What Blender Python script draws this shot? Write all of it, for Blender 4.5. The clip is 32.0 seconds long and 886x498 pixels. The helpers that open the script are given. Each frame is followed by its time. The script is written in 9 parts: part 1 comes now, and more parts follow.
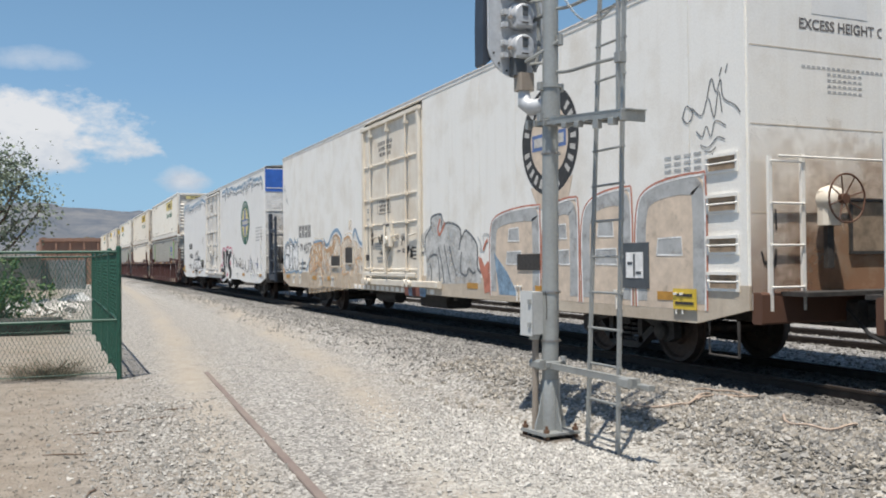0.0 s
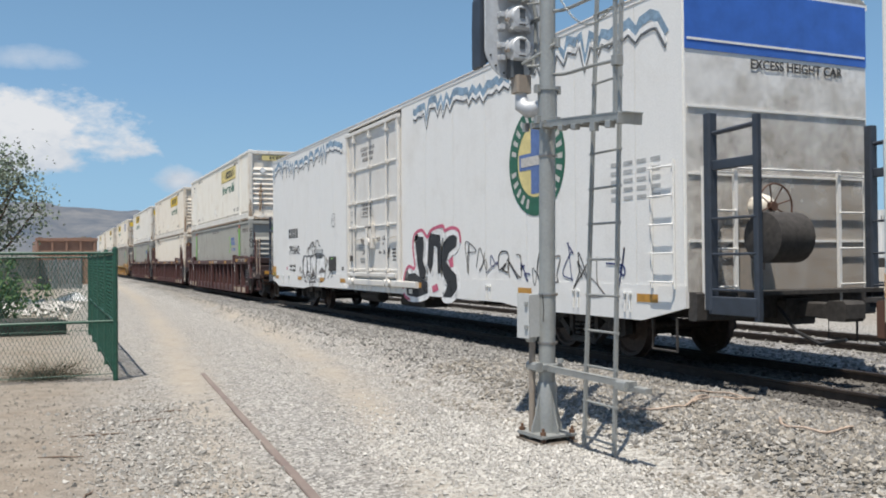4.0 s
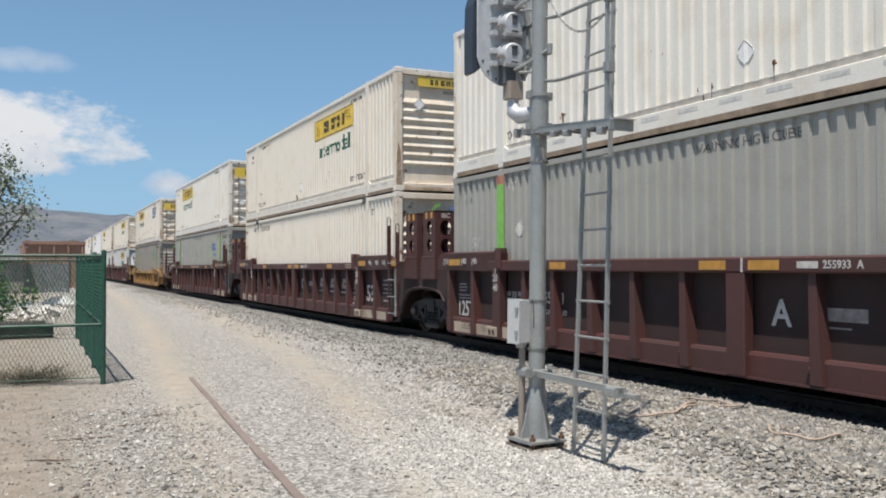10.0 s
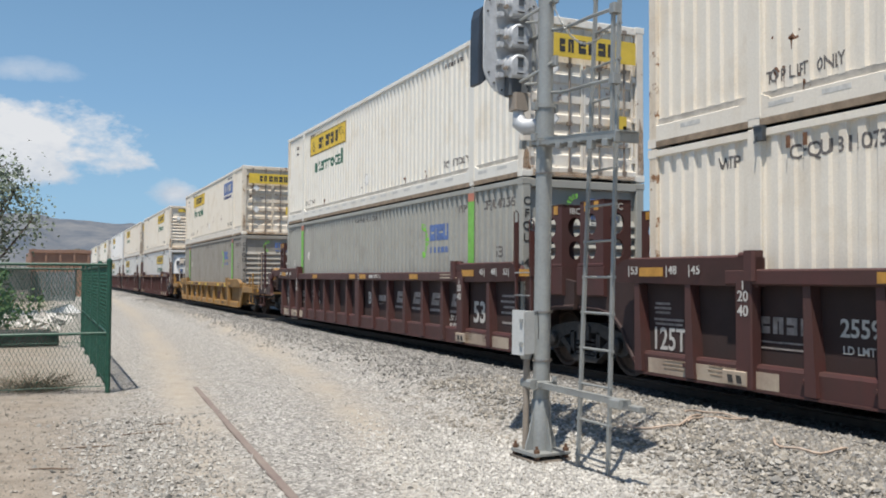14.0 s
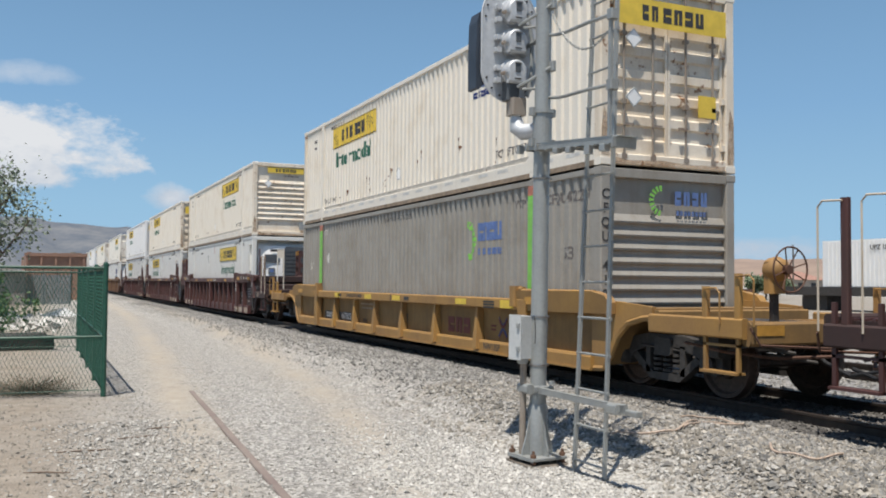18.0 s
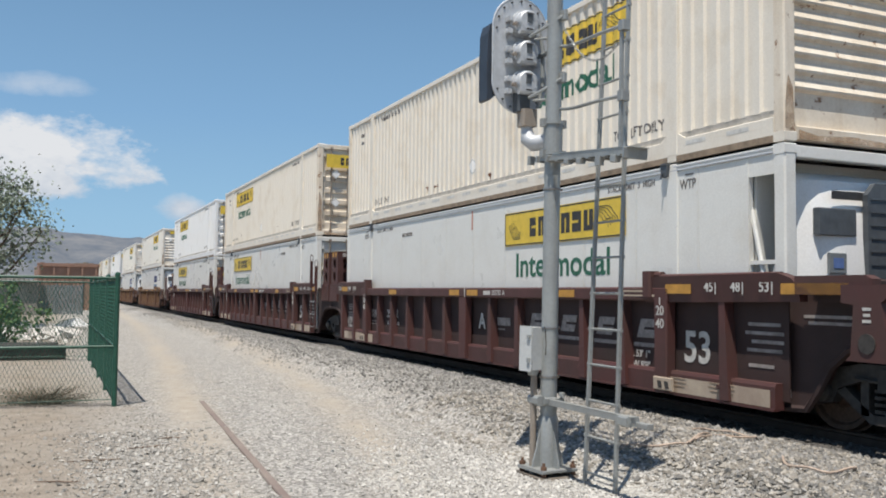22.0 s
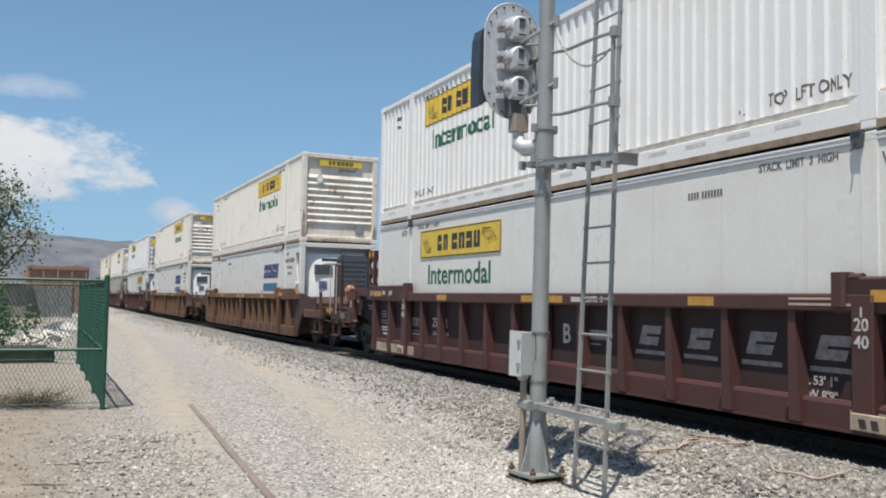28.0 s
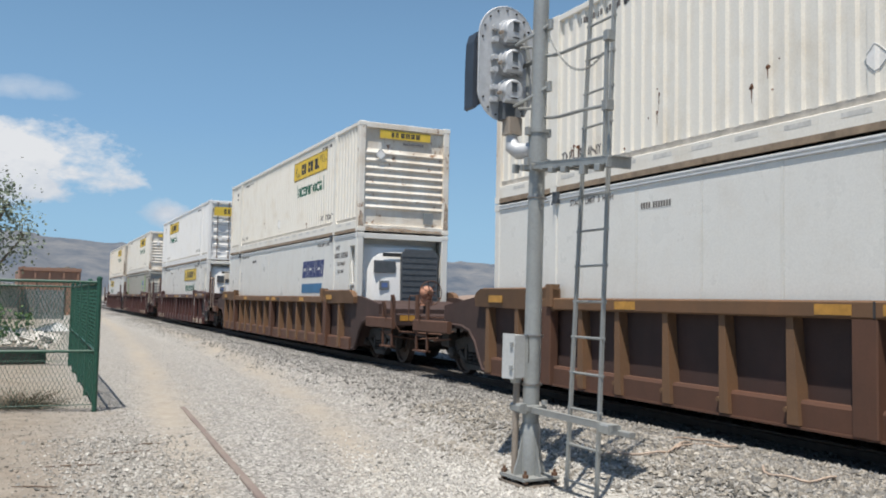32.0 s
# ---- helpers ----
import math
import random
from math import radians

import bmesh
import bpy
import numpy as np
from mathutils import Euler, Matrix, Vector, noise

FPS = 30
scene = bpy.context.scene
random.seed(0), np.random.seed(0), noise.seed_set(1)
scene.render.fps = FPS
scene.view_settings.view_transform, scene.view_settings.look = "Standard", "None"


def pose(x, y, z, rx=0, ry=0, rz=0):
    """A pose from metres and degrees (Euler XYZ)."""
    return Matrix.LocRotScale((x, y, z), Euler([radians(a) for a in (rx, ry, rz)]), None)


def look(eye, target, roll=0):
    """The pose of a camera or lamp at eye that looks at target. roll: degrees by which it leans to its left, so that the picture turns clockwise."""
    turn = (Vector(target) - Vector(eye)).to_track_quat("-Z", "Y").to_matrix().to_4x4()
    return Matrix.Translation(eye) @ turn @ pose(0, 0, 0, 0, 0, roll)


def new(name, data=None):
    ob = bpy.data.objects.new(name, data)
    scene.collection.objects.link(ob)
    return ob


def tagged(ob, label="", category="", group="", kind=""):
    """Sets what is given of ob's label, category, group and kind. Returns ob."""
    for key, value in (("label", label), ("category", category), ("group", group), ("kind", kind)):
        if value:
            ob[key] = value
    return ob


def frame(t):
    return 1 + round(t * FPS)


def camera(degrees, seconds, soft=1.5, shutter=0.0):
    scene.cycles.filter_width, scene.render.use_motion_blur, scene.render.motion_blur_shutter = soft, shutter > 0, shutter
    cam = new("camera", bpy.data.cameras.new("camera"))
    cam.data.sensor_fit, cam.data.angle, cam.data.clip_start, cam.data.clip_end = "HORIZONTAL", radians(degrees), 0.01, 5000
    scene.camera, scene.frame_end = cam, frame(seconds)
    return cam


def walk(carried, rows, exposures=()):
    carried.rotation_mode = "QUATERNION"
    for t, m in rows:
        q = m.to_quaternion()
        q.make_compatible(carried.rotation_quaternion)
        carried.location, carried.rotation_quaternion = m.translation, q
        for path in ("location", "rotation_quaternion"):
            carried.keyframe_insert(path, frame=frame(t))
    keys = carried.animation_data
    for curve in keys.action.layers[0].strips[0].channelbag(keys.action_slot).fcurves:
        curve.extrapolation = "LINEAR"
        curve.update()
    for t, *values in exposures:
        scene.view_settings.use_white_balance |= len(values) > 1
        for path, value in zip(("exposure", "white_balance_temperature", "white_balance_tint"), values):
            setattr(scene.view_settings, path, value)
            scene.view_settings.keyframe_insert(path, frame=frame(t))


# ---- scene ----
# PATH
EXPO = 0.30
cam = camera(53.40, 32.0, soft=1.9)
walk(cam, [
    (0.0, pose(0.013, -0.004, 1.598, 90.732, 0.594, -23.865)),
    (0.5, pose(0.003, -0.002, 1.604, 90.739, 0.580, -23.928)),
    (1.0, pose(-0.001, -0.003, 1.598, 90.813, 0.532, -23.947)),
    (1.5, pose(-0.006, -0.012, 1.596, 90.865, 0.435, -23.978)),
    (2.0, pose(-0.017, -0.011, 1.593, 90.892, 0.387, -24.060)),
    (2.5, pose(-0.008, -0.011, 1.596, 90.902, 0.404, -24.056)),
    (3.0, pose(0.005, -0.003, 1.606, 90.820, 0.503, -24.067)),
    (3.5, pose(0.018, -0.002, 1.622, 90.684, 0.562, -24.028)),
    (5.5, pose(0.000, -0.003, 1.605, 90.975, 0.322, -24.312)),
    (6.0, pose(0.010, 0.001, 1.602, 91.006, 0.256, -24.335)),
    (6.5, pose(0.012, 0.008, 1.597, 91.057, 0.208, -24.405)),
    (7.0, pose(0.000, 0.004, 1.600, 91.047, 0.200, -24.516)),
    (7.5, pose(0.005, 0.012, 1.604, 91.037, 0.228, -24.525)),
    (8.0, pose(0.017, 0.010, 1.613, 90.966, 0.258, -24.504)),
    (8.5, pose(0.003, -0.002, 1.594, 91.176, 0.130, -24.606)),
    (9.0, pose(0.005, -0.003, 1.594, 91.189, 0.074, -24.651)),
    (9.5, pose(0.006, -0.001, 1.597, 91.183, 0.083, -24.713)),
    (10.0, pose(0.004, 0.004, 1.605, 91.155, 0.080, -24.759)),
    (10.5, pose(0.002, 0.009, 1.599, 91.233, 0.009, -24.788)),
    (11.0, pose(0.003, 0.005, 1.603, 91.276, -0.013, -24.778)),
    (11.5, pose(0.001, 0.006, 1.605, 91.311, 0.023, -24.796)),
    (12.0, pose(0.007, 0.005, 1.602, 91.407, -0.121, -24.730)),
    (12.5, pose(0.007, 0.003, 1.601, 91.472, -0.143, -24.705)),
    (13.0, pose(0.006, 0.001, 1.590, 91.666, -0.224, -24.643)),
    (13.5, pose(0.001, -0.002, 1.599, 91.792, -0.235, -24.502)),
    (14.0, pose(0.004, 0.000, 1.606, 91.847, -0.244, -24.429)),
    (14.5, pose(0.007, 0.007, 1.605, 91.871, -0.193, -24.458)),
    (16.5, pose(0.004, 0.008, 1.601, 92.057, -0.373, -24.592)),
    (17.0, pose(-0.001, 0.009, 1.605, 92.086, -0.363, -24.634)),
    (17.5, pose(-0.004, -0.001, 1.607, 92.096, -0.432, -24.659)),
    (18.0, pose(-0.006, -0.000, 1.604, 92.154, -0.436, -24.682)),
    (18.5, pose(-0.007, -0.010, 1.612, 92.166, -0.453, -24.640)),
    (19.0, pose(-0.005, -0.007, 1.606, 92.305, -0.502, -24.514)),
    (19.5, pose(-0.004, -0.008, 1.615, 92.464, -0.597, -24.211)),
    (20.0, pose(-0.003, -0.000, 1.607, 92.630, -0.526, -24.116)),
    (20.5, pose(-0.001, 0.002, 1.609, 92.725, -0.558, -24.005)),
    (21.0, pose(-0.006, -0.003, 1.604, 92.836, -0.607, -23.921)),
    (21.5, pose(-0.004, 0.001, 1.598, 92.913, -0.661, -23.936)),
    (22.0, pose(-0.003, 0.002, 1.599, 92.888, -0.626, -23.994)),
    (22.5, pose(0.000, 0.001, 1.596, 92.933, -0.673, -24.028)),
    (23.0, pose(0.002, 0.004, 1.599, 92.947, -0.701, -24.091)),
    (23.5, pose(-0.001, 0.006, 1.594, 92.991, -0.709, -24.199)),
    (24.0, pose(0.001, 0.012, 1.596, 92.995, -0.697, -24.239)),
    (24.5, pose(0.003, 0.008, 1.609, 92.904, -0.656, -24.288)),
    (25.0, pose(0.001, 0.009, 1.597, 93.027, -0.737, -24.335)),
    (25.5, pose(0.003, 0.010, 1.593, 93.079, -0.727, -24.374)),
    (27.5, pose(0.006, 0.003, 1.589, 93.244, -0.932, -24.524)),
    (28.0, pose(0.004, -0.002, 1.588, 93.258, -0.985, -24.567)),
    (28.5, pose(-0.005, -0.003, 1.579, 93.370, -1.062, -24.657)),
    (29.0, pose(-0.007, 0.001, 1.588, 93.314, -1.068, -24.709)),
    (29.5, pose(-0.015, -0.002, 1.583, 93.386, -1.054, -24.827)),
    (30.0, pose(-0.008, -0.002, 1.601, 93.251, -0.985, -24.835)),
    (30.5, pose(-0.010, -0.001, 1.599, 93.237, -0.923, -24.945)),
    (31.0, pose(-0.005, -0.000, 1.604, 93.236, -0.961, -24.955)),
    (31.5, pose(-0.005, -0.007, 1.594, 93.334, -1.034, -25.000)),
    (32.0, pose(-0.001, -0.007, 1.586, 93.448, -1.155, -25.022)),
], exposures=[(0, EXPO, 6850, 10), (32, EXPO, 6850, 10)])
# END PATH

# world, sun
SUN_SHIFT = (0.245, 0.23)          # shadow offset in x and y for each metre of height


def make_world():
    w = bpy.data.worlds.new("sky")
    scene.world = w
    w.use_nodes = True
    nt = w.node_tree
    nt.nodes.clear()
    n, l = nt.nodes.new, nt.links.new
    sx, sy = SUN_SHIFT
    el = math.atan(1 / math.hypot(sx, sy))
    az = math.atan2(-sx, -sy)
    sky = n("ShaderNodeTexSky")
    sky.sky_type, sky.sun_disc = "NISHITA", False
    sky.sun_elevation, sky.sun_rotation = el, az
    sky.air_density, sky.dust_density, sky.ozone_density = 0.95, 0.12, 2.6
    geo = n("ShaderNodeTexCoord")
    sep = n("ShaderNodeSeparateXYZ")
    l(geo.outputs["Generated"], sep.inputs[0])

    def m(op, a, b=0.0, c=None):
        q = n("ShaderNodeMath")
        q.operation = op
        for i, v in enumerate((a, b) if c is None else (a, b, c)):
            if isinstance(v, (int, float)):
                q.inputs[i].default_value = v
            else:
                l(v, q.inputs[i])
        return q.outputs[0]

    mp = n("ShaderNodeMapping")
    mp.inputs["Scale"].default_value = (1, 1, 1.9)
    l(geo.outputs["Generated"], mp.inputs[0])

    def tex(scale, detail, rough):
        q = n("ShaderNodeTexNoise")
        q.inputs["Scale"].default_value, q.inputs["Detail"].default_value, q.inputs["Roughness"].default_value = scale, detail, rough
        l(mp.outputs[0], q.inputs["Vector"])
        return q.outputs["Fac"]

    lump = tex(17, 8, 0.62)
    thin = tex(60, 4, 0.6)
    x, z = sep.outputs["X"], sep.outputs["Z"]

    def blob(cx, cz, rx, rz_up, rz_dn, gain, rag):
        u = m("DIVIDE", m("SUBTRACT", x, cx), rx)
        dz = m("SUBTRACT", z, cz)
        up = m("DIVIDE", m("MAXIMUM", dz, 0.0), rz_up)
        dn = m("DIVIDE", m("MINIMUM", dz, 0.0), rz_dn)
        r2 = m("ADD", m("MULTIPLY", u, u), m("ADD", m("MULTIPLY", up, up), m("MULTIPLY", dn, dn)))
        body = m("SUBTRACT", 1.0, r2)
        ragged = m("MULTIPLY", m("SUBTRACT", lump, 0.5), rag)
        q = m("MULTIPLY", m("ADD", body, ragged), gain)
        c = n("ShaderNodeClamp")
        l(q, c.inputs[0])
        return c.outputs[0]

    main = blob(-0.085, 0.126, 0.185, 0.062, 0.040, 2.2, 2.2)
    small = blob(0.128, 0.088, 0.034, 0.018, 0.016, 0.9, 2.6)
    wisp = blob(-0.015, 0.207, 0.050, 0.014, 0.012, 0.30, 3.2)
    far = blob(0.70, 0.035, 0.10, 0.016, 0.012, 0.6, 4.0)
    mask = m("MAXIMUM", m("MAXIMUM", main, small), m("MAXIMUM", wisp, far))
    front = m("GREATER_THAN", sep.outputs["Y"], 0.0)
    mask = m("MULTIPLY", m("MULTIPLY", mask, front), 0.92)
    shade = n("ShaderNodeValToRGB")
    shade.color_ramp.elements[0].position, shade.color_ramp.elements[0].color = 0.25, (4.6, 5.2, 6.2, 1)
    shade.color_ramp.elements[1].position, shade.color_ramp.elements[1].color = 0.85, (6.9, 7.15, 7.6, 1)
    hgt = m("ADD", m("MULTIPLY", m("SUBTRACT", z, 0.085), 9.0), m("MULTIPLY", thin, 0.7))
    l(hgt, shade.inputs[0])
    mix = n("ShaderNodeMixRGB")
    l(mask, mix.inputs[0])
    haze = n("ShaderNodeMixRGB")
    low = n("ShaderNodeClamp")
    l(m("SUBTRACT", 1.55, m("MULTIPLY", m("ABSOLUTE", z), 1.9)), low.inputs[0])
    l(low.outputs[0], haze.inputs[0])
    l(sky.outputs[0], haze.inputs[1])
    air = n("ShaderNodeValToRGB")
    while len(air.color_ramp.elements) < 4:
        air.color_ramp.elements.new(0.5)
    for e, (at, c) in zip(air.color_ramp.elements, ((0.0, (3.0, 4.95, 6.9, 1)), (0.08, (2.6, 4.65, 6.8, 1)), (0.19, (1.92, 3.7, 6.1, 1)), (0.33, (1.40, 2.80, 4.85, 1)))):
        e.position, e.color = at, c
    l(m("ABSOLUTE", z), air.inputs[0])
    l(air.outputs[0], haze.inputs[2])
    l(haze.outputs[0], mix.inputs[1])
    l(shade.outputs[0], mix.inputs[2])
    bg = n("ShaderNodeBackground")
    bg.inputs["Strength"].default_value = 0.092
    l(mix.outputs[0], bg.inputs[0])
    out = n("ShaderNodeOutputWorld")
    l(bg.outputs[0], out.inputs[0])
    lamp = bpy.data.lights.new("sun", "SUN")
    lamp.energy, lamp.angle, lamp.color = 4.8, radians(0.53), (1.0, 0.96, 0.91)
    ob = new("sun", lamp)
    ob.matrix_basis = look((0, 0, 60), (sx * 10, sy * 10, 50))


make_world()


# materials
def nodes_of(name):
    mt = bpy.data.materials.new(name)
    mt.use_nodes = True
    nt = mt.node_tree
    nt.nodes.clear()
    out = nt.nodes.new("ShaderNodeOutputMaterial")
    bs = nt.nodes.new("ShaderNodeBsdfPrincipled")
    nt.links.new(bs.outputs[0], out.inputs[0])
    return mt, nt, bs


def coords(nt, scale=(1, 1, 1), shift=True):
    tc = nt.nodes.new("ShaderNodeTexCoord")
    mp = nt.nodes.new("ShaderNodeMapping")
    mp.inputs["Scale"].default_value = scale
    nt.links.new(tc.outputs["Object"], mp.inputs["Vector"])
    if shift:
        oi = nt.nodes.new("ShaderNodeObjectInfo")
        mu = nt.nodes.new("ShaderNodeMath")
        mu.operation = "MULTIPLY"
        mu.inputs[1].default_value = 37.0
        nt.links.new(oi.outputs["Random"], mu.inputs[0])
        nt.links.new(mu.outputs[0], mp.inputs["Location"])
    return mp.outputs[0]


def noise_node(nt, vec, scale, detail=4, rough=0.55):
    q = nt.nodes.new("ShaderNodeTexNoise")
    q.inputs["Scale"].default_value, q.inputs["Detail"].default_value, q.inputs["Roughness"].default_value = scale, detail, rough
    nt.links.new(vec, q.inputs["Vector"])
    return q.outputs["Fac"]


def ramp(nt, fac, stops):
    q = nt.nodes.new("ShaderNodeValToRGB")
    el = q.color_ramp.elements
    while len(el) < len(stops):
        el.new(0.5)
    for e, (p, c) in zip(el, stops):
        e.position, e.color = p, (*c, 1) if len(c) == 3 else c
    nt.links.new(fac, q.inputs[0])
    return q.outputs[0]


def mixc(nt, fac, a, b, kind="MIX"):
    q = nt.nodes.new("ShaderNodeMixRGB")
    q.blend_type = kind
    for i, v in enumerate((fac, a, b)):
        if isinstance(v, (int, float)):
            q.inputs[i].default_value = v
        elif isinstance(v, tuple):
            q.inputs[i].default_value = (*v, 1)
        else:
            nt.links.new(v, q.inputs[i])
    return q.outputs[0]


def bump(nt, bs, height, strength, dist=0.01):
    b = nt.nodes.new("ShaderNodeBump")
    b.inputs["Strength"].default_value, b.inputs["Distance"].default_value = strength, dist
    nt.links.new(height, b.inputs["Height"])
    nt.links.new(b.outputs[0], bs.inputs["Normal"])


def paint(name, base, dirt, amount=0.35, rough=0.5, metal=0.0, streak=0.4, grain=40, rust=None, rust_at=0.72, bumpy=0.15):
    """Weathered paint: blotches, vertical streaks, fine grain and, if given, rust spots."""
    mt, nt, bs = nodes_of(name)
    v = coords(nt)
    vs = coords(nt, (3.0, 3.0, 0.22))
    blotch = noise_node(nt, v, 1.3, 6, 0.6)
    strk = noise_node(nt, vs, 2.2, 5, 0.6)
    fine = noise_node(nt, v, grain, 3, 0.6)
    lo, hi = 0.62 - amount * 0.5, 0.95 - amount * 0.25
    c = mixc(nt, ramp(nt, blotch, [(lo, (0, 0, 0)), (hi, (1, 1, 1))]), base, dirt)
    c = mixc(nt, mixc(nt, streak, (0, 0, 0), ramp(nt, strk, [(0.50, (0, 0, 0)), (0.80, (1, 1, 1))])), c, dirt)
    c = mixc(nt, 0.16, c, ramp(nt, fine, [(0.3, tuple(x * 0.6 for x in base)), (0.7, tuple(min(1, x * 1.25) for x in base))]))
    if rust:
        spots = noise_node(nt, v, 3.4, 8, 0.68)
        c = mixc(nt, ramp(nt, spots, [(rust_at, (0, 0, 0)), (rust_at + 0.05, (1, 1, 1))]), c, rust)
    nt.links.new(c, bs.inputs["Base Color"])
    nt.links.new(ramp(nt, blotch, [(0.3, (rough - 0.08,) * 3), (0.8, (min(1, rough + 0.15),) * 3)]), bs.inputs["Roughness"])
    bs.inputs["Metallic"].default_value = metal
    bump(nt, bs, fine, bumpy, 0.004)
    return mt


def flat(name, base, rough=0.6, metal=0.0, var=0.25, scale=9):
    mt, nt, bs = nodes_of(name)
    v = coords(nt)
    f = noise_node(nt, v, scale, 5, 0.6)
    c = ramp(nt, f, [(0.3, tuple(x * (1 - var) for x in base)), (0.7, tuple(min(1, x * (1 + var)) for x in base))])
    nt.links.new(c, bs.inputs["Base Color"])
    bs.inputs["Roughness"].default_value, bs.inputs["Metallic"].default_value = rough, metal
    bump(nt, bs, noise_node(nt, v, scale * 6, 3), 0.12, 0.003)
    return mt


def spray(name, base, worn=0.40, cover=1.0, rough=0.7):
    """Thin faded spray paint: patchy, so that the surface under it shows through."""
    mt, nt, bs = nodes_of(name)
    v = coords(nt)
    f = noise_node(nt, v, 5.0, 7, 0.65)
    nt.links.new(ramp(nt, f, [(0.3, tuple(x * 0.8 for x in base)), (0.7, tuple(min(1, x * 1.15) for x in base))]), bs.inputs["Base Color"])
    g = noise_node(nt, v, 3.1, 8, 0.7)
    nt.links.new(ramp(nt, g, [(worn - 0.12, (cover * 0.25,) * 3), (worn + 0.14, (cover,) * 3)]), bs.inputs["Alpha"])
    bs.inputs["Roughness"].default_value = rough
    return mt



def stain(name, pale, deep, top, reach, wide):
    """Rust-brown wash that starts ragged at height top and thickens downwards over reach, more towards one side."""
    mt, nt, bs = nodes_of(name)
    v = coords(nt, (1, 1, 1), False)
    sep = nt.nodes.new("ShaderNodeSeparateXYZ")
    nt.links.new(v, sep.inputs[0])

    def m(op, a, b):
        q = nt.nodes.new("ShaderNodeMath")
        q.operation, q.use_clamp = op, op == "MULTIPLY"
        for i, w in enumerate((a, b)):
            if isinstance(w, (int, float)):
                q.inputs[i].default_value = w
            else:
                nt.links.new(w, q.inputs[i])
        return q.outputs[0]
    rag = m("SUBTRACT", noise_node(nt, v, 2.2, 7, 0.65), 0.5)
    low = m("ADD", m("DIVIDE", m("SUBTRACT", top, sep.outputs["Y"]), reach), rag)
    side = m("ADD", m("DIVIDE", m("ADD", sep.outputs["X"], wide), 2.2), rag)
    nt.links.new(m("MULTIPLY", ramp(nt, low, [(0.0, (0, 0, 0)), (0.5, (0.45, 0.45, 0.45)), (1.0, (0.95, 0.95, 0.95))]), ramp(nt, side, [(0.0, (0.35, 0.35, 0.35)), (0.6, (1, 1, 1))])), bs.inputs["Alpha"])
    nt.links.new(ramp(nt, m("ADD", low, rag), [(0.3, pale), (1.0, deep)]), bs.inputs["Base Color"])
    bs.inputs["Roughness"].default_value = 0.85
    return mt


